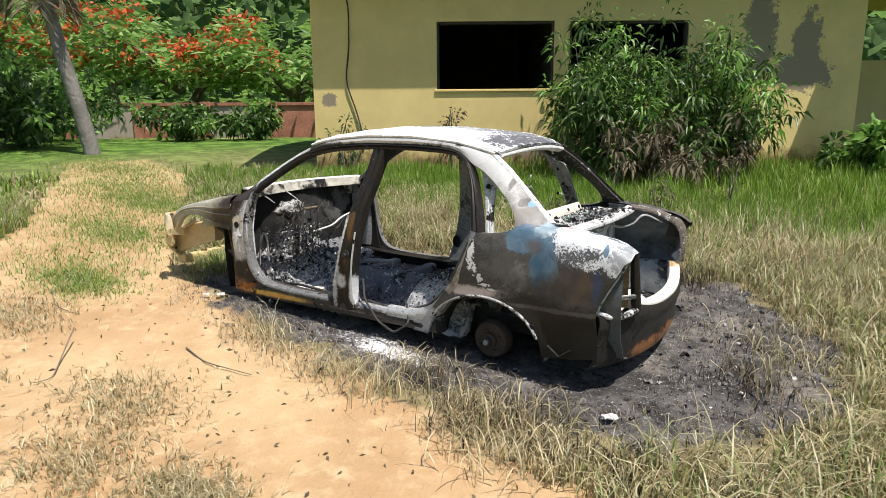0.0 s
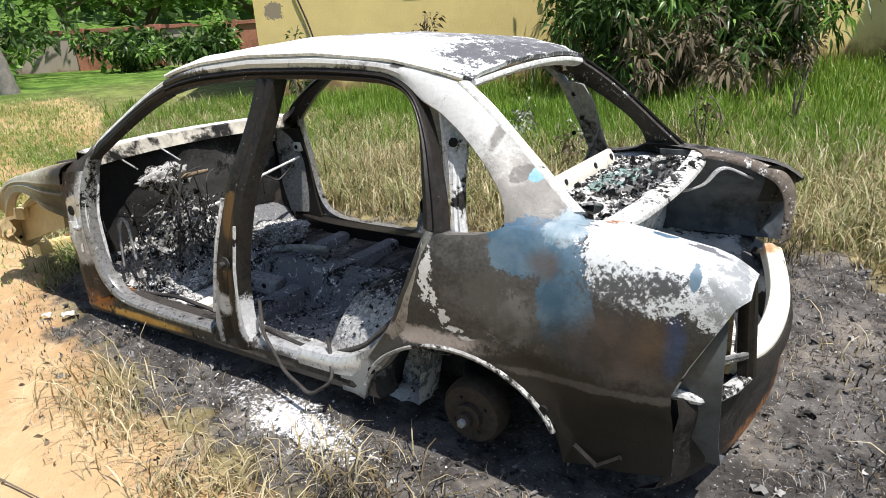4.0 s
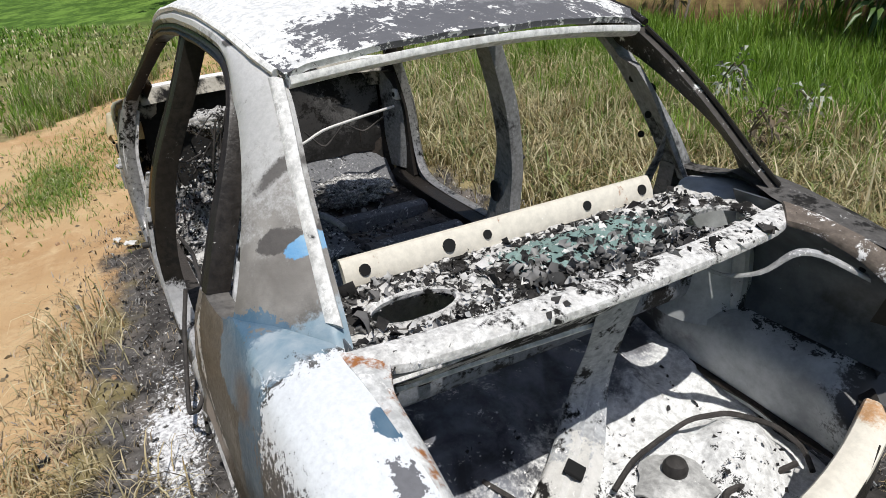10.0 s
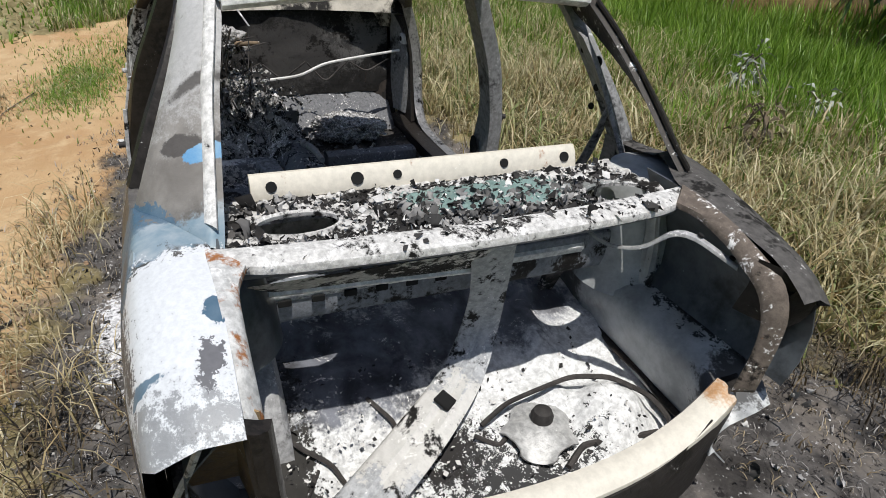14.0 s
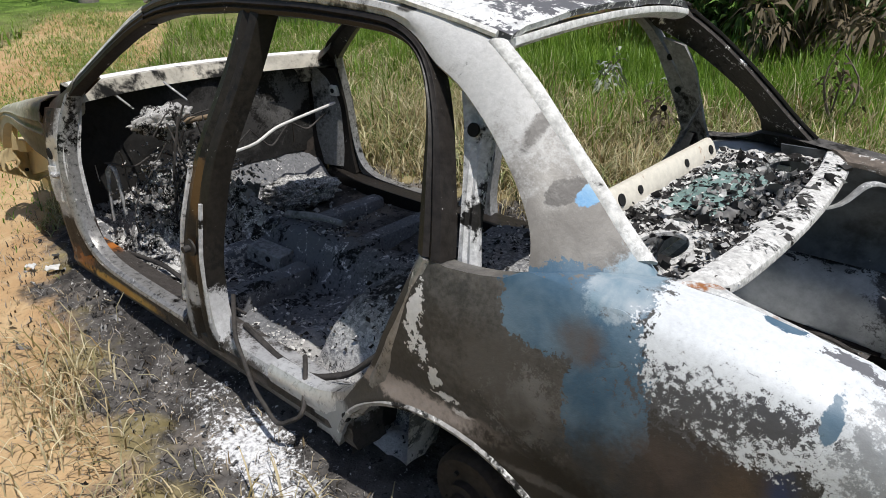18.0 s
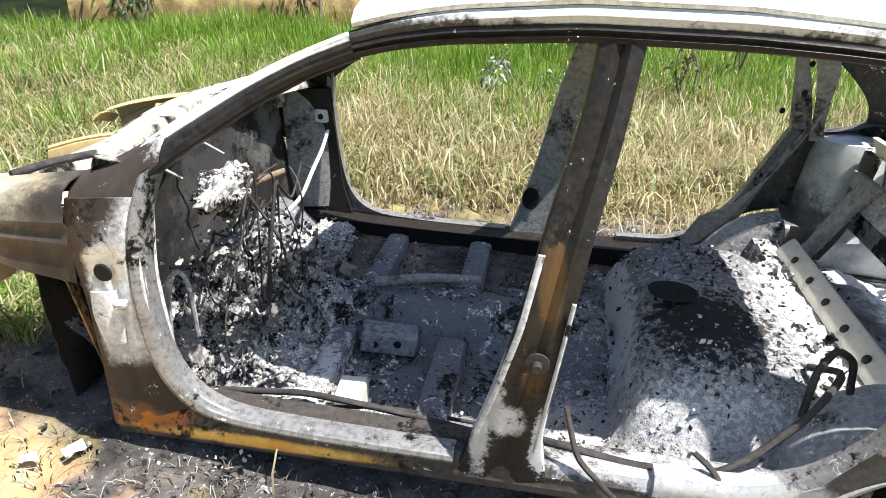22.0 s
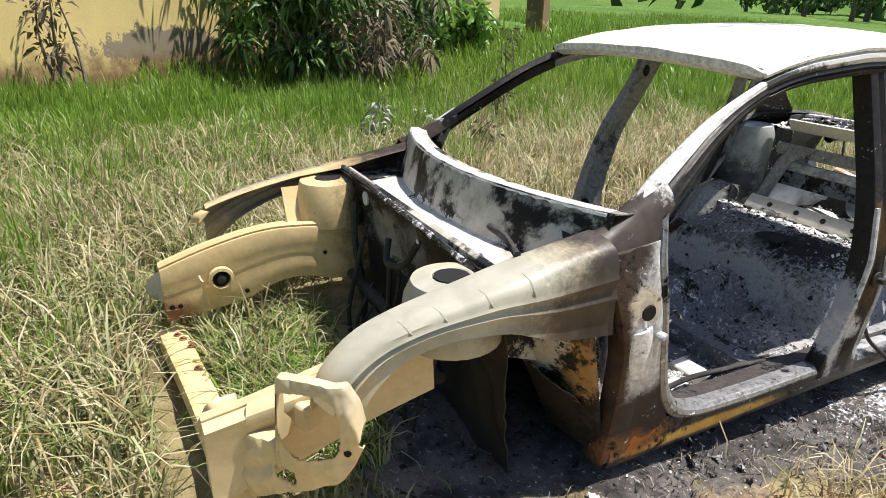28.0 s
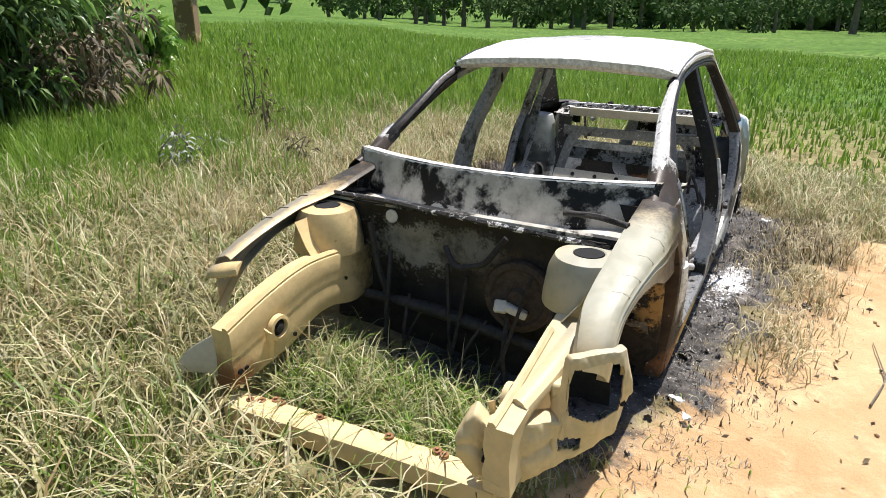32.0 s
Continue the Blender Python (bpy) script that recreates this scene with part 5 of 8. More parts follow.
for s in (-1, 1):
    tw = part("strut_tower", *disc_ring((-1.555, 0.035 + s * 0.565, 0.40), (0, 0, 1), [(0.150, 0.14), (0.148, 0.18), (0.135, 0.27), (0.115, 0.315), (0.06, 0.325), (0.055, 0.322), (0.05, 0.25)], 26), FRONT if s < 0 else FRONT_R, car)
    part("tower_hole", *disc_ring((-1.555, 0.035 + s * 0.565, 0.72), (0, 0, 1), [(0.05, 0), (0.05, 0.004)], 18), HOLE_SHADE, tw, "dark round opening")
    matl = FRONT if s < 0 else FRONT_R
    # upper rail: top face, outer face
    tops = [(-1.15, 0.825), (-1.36, 0.793), (-1.49, 0.768), (-1.64, 0.735), (-1.75, 0.712), (-1.84, 0.685), (-1.92, 0.65), (-1.975, 0.60), (-2.0, 0.54)]
    hems = [(-1.15, 0.555), (-1.34, 0.58), (-1.49, 0.64), (-1.64, 0.65), (-1.74, 0.635), (-1.81, 0.605), (-1.86, 0.56), (-1.895, 0.515), (-1.92, 0.47)]
    if s > 0:
        tops, hems = tops[:2] + [(-1.49, 0.765), (-1.64, 0.74), (-1.75, 0.722), (-1.88, 0.695), (-1.97, 0.672), (-2.05, 0.645)], hems[:3] + [(-1.66, 0.648), (-1.763, 0.625), (-1.87, 0.582), (-1.96, 0.528), (-2.05, 0.426)]
    rows = []
    for (u, w, _), (p, q, _) in zip(resample([(u, w, 0) for u, w in tops], 30), resample([(u, w, 0) for u, w in hems], 30)):
        slim = 0.03 * max(0, -1.86 - u) / 0.14 if s < 0 else 0
        slim = slim if s < 0 else 0.06 * min(1, max(0, -1.45 - u) / 0.2)
        tuck = 0.035 * min(1, max(0, (-1.45 - u) / 0.4)) if s < 0 else 0
        down = lambda k, v: (u + (p - u) * k, s * (v - tuck), w + (q - w) * k)
        rows.append([(u, s * (0.60 + slim), w - 0.05 * (s < 0) - 0.012), (u, s * (0.612 + slim), w - 0.004), (u, s * (0.63 + slim), w), (u, s * (0.70 - tuck), w - 0.006), down(0.08, 0.733), down(0.2, 0.749), down(0.30, 0.75), down(0.36, 0.757), down(0.42, 0.748), down(0.52, 0.75), down(0.58, 0.758), down(0.64, 0.75), down(0.85, 0.751), down(1.0, 0.757), down(1.03, 0.72)])
    wing = part("inner_wing_rail", *grid(rows, thick=0.004), matl, car, "folded cream rail", 50)
    for k in (9, 13, 17, 20):
        part("press_rib", *tube([Vector(rows[k][j]) + Vector((0, s * 0.002, 0.001)) for j in (3, 4, 5, 6)], 0.004, 5), matl, wing)
    # lower rail
    path = [(-1.35, 0.40, 0.07), (-1.5, 0.46, 0.085), (-1.62, 0.475, 0.085), (-1.8, 0.44, 0.09), (-2.0, 0.385, 0.10), (-2.14, 0.35, 0.105), (-2.25, 0.33, 0.11)]
    if s < 0:
        path = path[2:]
    else:
        path = [(-1.42, 0.43, 0.10), (-1.52, 0.42, 0.125), (-1.62, 0.435, 0.12), (-1.70, 0.458, 0.108), (-1.82, 0.46, 0.115), (-1.94, 0.426, 0.137), (-2.1, 0.396, 0.13), (-2.26, 0.362, 0.112)]
    rl = part("chassis_rail", *ribbon([(u, s * 0.475, w + h) for u, w, h in path], [(u, s * 0.475, w - h) for u, w, h in path], (0, -s, 0), 0.085, 22, 0.004, 0.008), matl, car)
    part("rail_ridge", *tube([(u, s * 0.495, w + h + 0.004) for u, w, h in path[1:]], 0.014, 6, 16), matl, rl)
    part("mount_boss", *disc_ring((-2.045, s * 0.468, 0.405), (0, -s, 0), [(0.05, 0), (0.048, 0.02), (0.036, 0.022), (0.032, 0.004)], 18), matl, rl)
    part("mount_opening", *disc_ring((-2.045, s * 0.466, 0.405), (0, -s, 0), [(0.034, 0), (0.034, 0.006)], 14), HOLE_SHADE, rl, "dark opening")
    part("mount_bolt", *disc_ring((-2.045, s * 0.462, 0.405), (0, -s, 0), [(0.018, 0), (0.018, 0.014), (0.009, 0.016)], 10), IRON, rl)
    for u, w, r in ((-2.235, 0.315, 0.011), (-2.205, 0.315, 0.009), (-1.95, 0.33, 0.009), (-1.62, 0.44, 0.008)):
        part("rail_hole", *disc_ring((u, s * 0.472, w), (0, -s, 0), [(r, 0), (r, 0.006)], 10), HOLE_SHADE, rl, "dark hole")
    part("rail_tab", *ribbon([(-2.13, s * 0.45, 0.44), (-2.12, s * 0.45, 0.36), (-2.11, s * 0.45, 0.30)], [(-2.12, s * 0.42, 0.42), (-2.11, s * 0.43, 0.36), (-2.10, s * 0.45, 0.29)], (-1, 0, 0), 0.006, 6, 0.001), matl, rl)
    part("inner_wing", *grid([[(u, s * 0.50, 0.52), (u, s * 0.56, 0.60), (u, s * 0.61, 0.70)] for u in np.linspace(-1.36, -1.75, 8)], thick=0.004), matl, car)
    part("apron", *grid([[(u, s * 0.585, 0.70), (u + 0.01, s * 0.57, 0.6), (u + 0.02, s * 0.56, 0.36 + 0.17 * k)] for u, k in zip(np.linspace(-1.2, -1.66, 8), np.linspace(0, 1, 8))], thick=0.004), LINER, car)
    part("arch_liner", *ribbon([(-1.12, s * 0.74, 0.1), (-1.17, s * 0.74, 0.35), (-1.22, s * 0.74, 0.6)], [(-1.16, s * 0.50, 0.1), (-1.27, s * 0.5, 0.35), (-1.38, s * 0.5, 0.55)], (-1, 0, 0), 0.01, 12), LINER, car)
part("bumper_beam", *ribbon([(-2.20, 0.52, 0.21), (-2.165, 0.1, 0.205), (-2.13, -0.3, 0.20), (-2.13, -0.50, 0.20)], [(-2.30, 0.50, 0.205), (-2.26, 0.1, 0.20), (-2.23, -0.3, 0.195), (-2.23, -0.50, 0.195)], (0, 0, 1), 0.07, 18, 0.003), plain("beam_cream", (0.66, 0.50, 0.25), 0.45, 0, 9, 0.10, 0.08), car, "cream painted steel beam")
plan = [(-1.92, -0.775), (-1.985, -0.765), (-2.05, -0.70), (-2.12, -0.60), (-2.185, -0.50), (-2.24, -0.385)]
NQ, NW = 120, 44
pts = resample([(u, v, 0) for u, v in plan], NQ)
rows, heights = [], []
for i, (u, v, _) in enumerate(pts):
    q = 0.05 + 0.95 * i / (NQ - 1)
    crest = float(np.interp(q, (0.05, 0.07, 0.12, 0.30, 0.44, 0.47, 0.60, 0.75, 0.84, 0.88, 0.91, 0.95, 1), (0.50, 0.56, 0.615, 0.62, 0.61, 0.41, 0.405, 0.40, 0.395, 0.42, 0.44, 0.42, 0.37)))
    hem = float(np.interp(q, (0.05, 0.09, 0.14, 0.44, 0.66, 0.88, 1), (0.44, 0.395, 0.36, 0.275, 0.205, 0.215, 0.30)))
    inn = Vector((0.75, 0.62 - 0.9 * (q - 0.5), 0)).normalized()
    row = [Vector((u, v, crest - 0.004)) + inn * (0.07 if q > 0.46 else 0.03), Vector((u, v, crest + 0.002)) + inn * 0.02]
    for j in range(NW):
        k = j / (NW - 1)
        w = crest + (hem - crest) * k
        dent = 0.014 * math.sin(k * math.pi) + 0.010 * math.sin(q * 21 + k * 2) * math.sin(k * math.pi) + 0.004 * float(waves(np.array(q), np.array(w), 0.12, 77)) - 0.012 * math.exp(-((k - 0.45) / 0.12) ** 2) * (q > 0.5)
        row.append(Vector((u, v, w)) - inn * dent)
    row.append(row[-1] + inn * 0.015)
    rows.append(row)
verts, faces = grid(rows, thick=0.004)
half = len(verts) // 2
keep = []
for f in faces:
    c = sum((verts[k] for k in f), Vector()) / len(f)
    q = 0.05 + 0.95 * (sum((k % half) // len(rows[0]) for k in f) / len(f)) / (NQ - 1)
    lamp = ((q - 0.295) / 0.155) ** 4 + ((c.z - 0.505) / 0.085) ** 4 < 1
    slot = 0.36 < q < 0.48 and 0.315 < c.z < 0.36
    if not lamp and not slot:
        keep.append(f)
mask = part("headlamp_panel", verts, keep, FRONT, car, "bent cream headlamp panel round an empty lamp opening", 50)
for u, v, w, r in ((-2.205, -0.46, 0.33, 0.011), (-1.955, -0.775, 0.44, 0.010), (-2.135, -0.585, 0.28, 0.010)):
    part("panel_hole", *disc_ring((u, v, w), (-0.75, -0.62, 0), [(r, -0.004), (r, 0.007)], 12), HOLE_SHADE, mask, "dark hole")
part("lamp_bracket", *joined(ribbon([(-2.13, -0.50, 0.47), (-1.95, -0.53, 0.52), (-1.8, -0.56, 0.58)], [(-2.15, -0.56, 0.46), (-1.97, -0.60, 0.51), (-1.82, -0.62, 0.57)], (0, 0, 1), 0.03, 8), box((-2.0, -0.60, 0.45), (0.06, 0.05, 0.07), (0, 0, 25))), FRONT, car)
# far wing tip: torn lip and the flared plate below it
part("wing_tip", *ribbon([(-2.05, 0.61, 0.64), (-2.07, 0.68, 0.63), (-2.06, 0.75, 0.60)], [(-2.09, 0.60, 0.60), (-2.12, 0.67, 0.585), (-2.10, 0.75, 0.56)], (-0.8, 0, 0.5), 0.008, 8), FRONT_R, car, "torn lip")
part("flared_plate", *ribbon([(-2.24, 0.56, 0.45), (-2.30, 0.66, 0.38), (-2.32, 0.70, 0.32)], [(-2.24, 0.53, 0.27), (-2.26, 0.60, 0.28), (-2.29, 0.66, 0.28)], (-1, 0, 0.1), 0.008, 10), plain("pale_panel", (0.55, 0.49, 0.38), 0.5, 0, 25, 0.15), car, "pale flared end plate")
for v in (0.44, 0.40, 0.36, 0.33, 0.16, -0.10, -0.27, -0.30):
    part("beam_bolt", *disc_ring((-2.215 + 0.07 * (0.45 - v) * 0.9 + 0.02 * math.sin(v * 40), v, 0.204), (0, 0, 1), [(0.016, 0), (0.015, 0.008), (0.007, 0.009), (0.007, 0.016)], 10), plain("rusty_bolt", (0.24, 0.12, 0.06), 0.8, 0.2), car)
# dash bar and what is left round the steering column
part("steering_column", *tube([(-1.02, -0.33, 0.63), (-0.94, -0.28, 0.66), (-0.87, -0.21, 0.68), (-0.82, -0.13, 0.69)], [0.018, 0.018, 0.014, 0.010], 10, 10), burnt("column_brown", (0.20, 0.15, 0.10), 0.3, 0.3), car)
part("pedal_bracket", *tube([(-1.02, -0.60, 0.26), (-1.01, -0.59, 0.46), (-0.99, -0.58, 0.53), (-0.965, -0.575, 0.53), (-0.95, -0.57, 0.48), (-0.945, -0.57, 0.30)], 0.013, 7, 22, 0.6), HOUSING, car, "bent grey pedal bracket")
part("dash_stay", *tube([(-0.96, 0.70, 0.60), (-0.90, 0.45, 0.585), (-0.86, 0.20, 0.56), (-0.86, 0.10, 0.50), (-0.90, -0.12, 0.47)], 0.008, 7, 20), FLAKE, car, "thin ash-pale bar")
for v in (-0.46, -0.20):
    part("cowl_strut", *tube([(-1.12, v, 0.82), (-1.02, v + 0.05, 0.74)], 0.005, 6, 5), HOUSING, car, "ash-pale stay")
part("inner_bulkhead", *grid([[(-1.19 + rumple(v, w, 0.2, 0.012, 44), v, w) for w in np.linspace(0.30, 0.80, 12)] for v in np.linspace(-0.64, 0.70, 26)], thick=0.004), burnt("inner_bulkhead_soot", (0.022, 0.021, 0.02), 0.42, 0.0, 0.04, rough=0.8, blotch=4, zones=[((0.14, 0.135, 0.13), (-1.19, 0.45, 0.62), (0.2, 0.22, 0.14), 1.4, 0.3), ((0.06, 0.057, 0.055), (-1.19, 0.1, 0.55), (0.2, 0.3, 0.2), 1.4, 0.4)]), car)
kick = part("kick_panel", *ribbon([(-0.955, 0.77, 0.78), (-0.95, 0.785, 0.55), (-0.94, 0.79, 0.2)], [(-1.18, 0.70, 0.80), (-1.18, 0.72, 0.55), (-1.18, 0.72, 0.2)], (0, -1, 0), 0.01, 12), INNER_GREY, car)
part("kick_box", *box((-1.0, 0.745, 0.66), (0.06, 0.04, 0.06)), FLAKE, kick, "ash-white box")
part("kick_hole", *disc_ring((-1.0, 0.724, 0.66), (0, -1, 0), [(0.014, 0), (0.014, 0.004)], 10), HOLE_SHADE, kick, "dark hole")

# inner skin of the far side and small openings in the pillars
rows = [[(u, v, w) for u, v, w in ((a, 0.70, c), (a + 0.06, 0.69, c + 0.10), (a + 0.10, 0.66, c + 0.2))] for a, c in ((0.62, 0.16), (0.74, 0.22), (0.84, 0.33), (0.92, 0.46), (0.98, 0.58), (1.02, 0.68))]
part("inner_quarter", *grid(rows, thick=0.005), INNER_GREY, car, "pale inner panel behind the door opening")
for u, w, ru, rw in ((-0.01, 0.33, 0.04, 0.055), (0.145, 1.10, 0.022, 0.03)):
    c = Vector(flank(u, w, 1, 0.075))
    part("pillar_opening", *grid([[c + Vector((ru * r * math.cos(a), -0.004, rw * r * math.sin(a))) for a in np.linspace(0, TAU, 17)[:-1]] for r in (0.05, 1)], closed=True), HOLE_SHADE, car, "dark oval opening in the pillar")
for u, w in ((1.02, 0.90), (1.0, 1.02), (0.965, 0.82)):
    part("pillar_opening", *disc_ring(Vector(flank(u, w, 1, 0.06)), (0.2, -1, 0.1), [(0.012, 0), (0.012, 0.004)], 10), HOLE_SHADE, car, "dark hole in the pillar")
# pale rail with holes along the back of the rear floor
rail = part("seat_rail", *ribbon([(1.06, v, 0.36) for v in np.linspace(0.5, -0.5, 6)], [(1.00, v, 0.29) for v in np.linspace(0.5, -0.5, 6)], (-0.8, 0, 0.6), 0.01, 14, 0.002), BARE, car)
for v in (0.35, 0.18, 0.02, -0.15, -0.32):
    part("rail_hole", *disc_ring((1.028, v, 0.327), (-0.8, 0, 0.6), [(0.015, 0), (0.015, 0.005)], 12), HOLE_SHADE, rail, "dark hole")
part("seat_bar", *ribbon([(1.20, v, 0.66) for v in np.linspace(-0.5, 0.5, 5)], [(1.20, v, 0.59) for v in np.linspace(-0.5, 0.5, 5)], (-1, 0, 0.2), 0.03, 12, 0.004), INNER_GREY, car)
for s in (-1, 1):
    part("seat_gusset", *ribbon([(1.20, s * 0.34, 0.66), (1.19, s * 0.46, 0.60), (1.15, s * 0.50, 0.45), (1.08, s * 0.52, 0.28)], [(1.21, s * 0.34, 0.60), (1.20, s * 0.40, 0.56), (1.16, s * 0.44, 0.43), (1.09, s * 0.46, 0.28)], (-1, 0, 0.1), 0.03, 14, 0.004), INNER_GREY, car)
rows = [[(0.515 + 0.085 * r * math.cos(a), -0.05 + 0.075 * r * math.sin(a), floor_height(0.515, -0.05) + 0.016) for a in np.linspace(0, TAU, 21)[:-1]] for r in (0.05, 1)]
part("tank_opening", *grid(rows, closed=True), HOLE_SHADE, car, "dark oval opening in the rear floor")
part("seat_mount", *box((-0.45, -0.17, 0.10), (0.20, 0.10, 0.08), (0, 8, 12)), INNER_GREY, car)
part("seat_mount", *box((-0.49, -0.50, 0.08), (0.09, 0.12, 0.09), (0, 0, 5)), BARE, car, "pale seat mounting block")
for k, (u, v) in enumerate(((-0.49, -0.224), (-0.41, -0.21))):
    part("mount_hole", *disc_ring((u, v, 0.105), (0, -1, 0), [(0.014, 0), (0.014, 0.006)], 10), HOLE_SHADE, car, "dark hole")
part("handbrake", *tube([(-0.55, 0.02, 0.22), (-0.35, 0.03, 0.26), (-0.15, 0.03, 0.27)], [0.02, 0.017, 0.014], 8, 8), INNER_GREY, car)
# arch lip
lip = [(1.14 - 0.385 * math.cos(a), -0.795, 0.058 + 0.305 * math.sin(a)) for a in np.linspace(0.25, math.pi - 0.35, 22)]
part("arch_lip", *tube(lip, 0.010, 6), burnt("arch_lip_ash", (0.36, 0.35, 0.34), 0.45, 0.35), car)
for u, w in ((1.47, 0.235), (0.80, 0.20)):
    part("arch_hole", *disc_ring((u, -0.792, w), (0, -1, 0), [(0.014, 0), (0.014, 0.010)], 10), HOLE_SHADE, car, "dark hole")
# boot: bolted bracket, hoses, hinge arms
rows = []
for i in range(11):
    a = i / 10
    half = 0.045 + 0.055 * math.sin(a * math.pi) + 0.012 * math.sin(a * 13)
    mid = (1.58 + 0.17 * a, 0.25 - 0.10 * a)
    rows.append([(mid[0] + 0.5 * half * k, mid[1] + 0.85 * half * k, 0.135 + 0.03 * math.sin(a * math.pi) * (1 - k * k) - 0.03 * a + 0.02 * abs(k) ** 3 * (a > 0.6)) for k in np.linspace(-1, 1, 9)])
part("spare_bracket", *grid(rows, thick=0.006), burnt("bracket_steel", (0.46, 0.46, 0.45), 0.22, 0.2, 0.05, rough=0.45, metal=0.2), car, "bent steel spare wheel bracket")
part("bracket_knob", *disc_ring((1.645, 0.215, 0.155), (0, 0, 1), [(0.032, 0), (0.033, 0.015), (0.026, 0.03), (0.01, 0.036)], 16), IRON, car)
part("boot_hose", *tube([(1.60, 0.05, 0.14), (1.57, 0.14, 0.17), (1.555, 0.25, 0.175), (1.56, 0.36, 0.20), (1.60, 0.47, 0.20), (1.68, 0.56, 0.17), (1.76, 0.58, 0.14), (1.82, 0.53, 0.13)], 0.008, 6, 36), WIRE, car)
part("boot_hose", *tube([(1.78, 0.52, 0.13), (1.76, 0.40, 0.12), (1.74, 0.30, 0.12), (1.79, 0.22, 0.11)], 0.009, 6, 24), WIRE, car)
part("boot_hose", *tube([(1.42, -0.50, 0.18), (1.50, -0.44, 0.13), (1.56, -0.36, 0.10), (1.64, -0.34, 0.08), (1.60, -0.22, 0.09), (1.50, -0.16, 0.12), (1.40, -0.22, 0.15)], 0.007, 6, 34), WIRE, car)
part("boot_hose", *tube([(1.56, -0.40, 0.09), (1.66, -0.46, 0.08), (1.76, -0.44, 0.08)], 0.006, 6, 14), WIRE, car)
part("boot_hose", *tube([(1.62, 0.02, 0.13), (1.66, 0.08, 0.11), (1.63, 0.13, 0.12), (1.68, 0.12, 0.11)], 0.007, 6, 20), WIRE, car)
arm = part("hinge_arm", *ribbon([(1.50, 0.36, 0.67), (1.58, 0.39, 0.645), (1.645, 0.44, 0.67), (1.685, 0.485, 0.74), (1.72, 0.525, 0.735), (1.80, 0.60, 0.68)], [(1.515, 0.34, 0.68), (1.595, 0.365, 0.66), (1.665, 0.42, 0.68), (1.71, 0.465, 0.745), (1.745, 0.505, 0.735), (1.82, 0.58, 0.68)], (0, 0, 1), 0.010, 22, 0.001, 0.0, True), HOUSING, car, "grey steel hinge arm")
for u, v, w in ((1.738, 0.52, 0.733), (1.795, 0.58, 0.69)):
    part("arm_hole", *disc_ring((u, v, w), (0.3, 0.3, 1), [(0.008, 0), (0.008, 0.006)], 10), HOLE_SHADE, arm, "dark hole")

# heap of fused, ash-crusted remains under the dash, and what hangs in the engine bay
HEAP = burnt("fused_heap", (0.26, 0.255, 0.25), 0.56, 0.44, 0.02, rough=0.9, relief=1.0, blotch=9, scale=1.6)
rows = []
for u in np.linspace(-1.16, -0.62, 60):
    row = []
    for v in np.linspace(-0.64, 0.16, 80):
        a = math.exp(-((u + 0.98) / 0.17) ** 2 - ((v + 0.28) / 0.27) ** 4) * 0.23 + 0.12 * math.exp(-((u + 0.80) / 0.16) ** 2 - ((v + 0.30) / 0.28) ** 2)
        row.append((u, v, floor_height(u, v) - 0.03 + a * (1 + rumple(u, v, 0.11, 0.35, 81)) + 0.05 * min(1, a * 9) + min(1, a * 7) * (rumple(u, v, 0.07, 0.03, 82) + rumple(u, v, 0.03, 0.016, 83))))
    rows.append(row)
part("crumpled_dash", *grid(rows), HEAP, car, "collapsed ash-crusted dash", 60)
part("steering_rack", *tube([(-1.52, 0.44, 0.34), (-1.50, 0.10, 0.33), (-1.50, -0.36, 0.27)], [0.02, 0.03, 0.024], 10, 14), IRON, car)
part("heater_pipe", *tube([(-1.50, 0.42, 0.66), (-1.52, 0.38, 0.5), (-1.50, 0.33, 0.3), (-1.5, 0.36, 0.12)], 0.014, 8, 16), IRON, car)
part("heater_pipe", *tube([(-1.50, 0.06, 0.62), (-1.54, 0.0, 0.55), (-1.52, -0.12, 0.58), (-1.50, -0.2, 0.7)], 0.012, 8, 16), IRON, car)
part("broken_clip", *joined(box((-1.52, -0.26, 0.42), (0.05, 0.09, 0.03), (20, 10, 15)), box((-1.53, -0.20, 0.43), (0.03, 0.05, 0.05), (0, 35, 10))), BARE, car, "pale broken bracket")
part("fallen_bracket", *ribbon([(-1.72, -0.05, 0.06), (-1.66, -0.02, 0.10), (-1.60, -0.04, 0.07)], [(-1.74, -0.14, 0.05), (-1.67, -0.13, 0.09), (-1.60, -0.15, 0.05)], (0, 0, 1), 0.006, 8), plain("rust_plate", (0.26, 0.12, 0.06), 0.9, 0, 40, 0.4), car)
for k in range(9):
    v0, v1 = -0.4 + 0.09 * k, -0.32 + 0.08 * k + 0.1 * math.sin(k * 2.3)
    part("burnt_hose", *tube([(-1.50, v0, 0.45 + 0.12 * math.sin(k * 1.7)), (-1.56 - 0.03 * math.sin(k), (v0 + v1) / 2, 0.24), (-1.58, v1, 0.06)], 0.006 + 0.002 * (k % 3), 6, 14), IRON, car)
part("filler_hose", *tube([(0.77, -0.60, 0.30), (0.79, -0.56, 0.42), (0.84, -0.52, 0.47), (0.90, -0.50, 0.43), (0.92, -0.50, 0.31)], 0.010, 8, 26), IRON, car, "black ribbed hoop of hose")


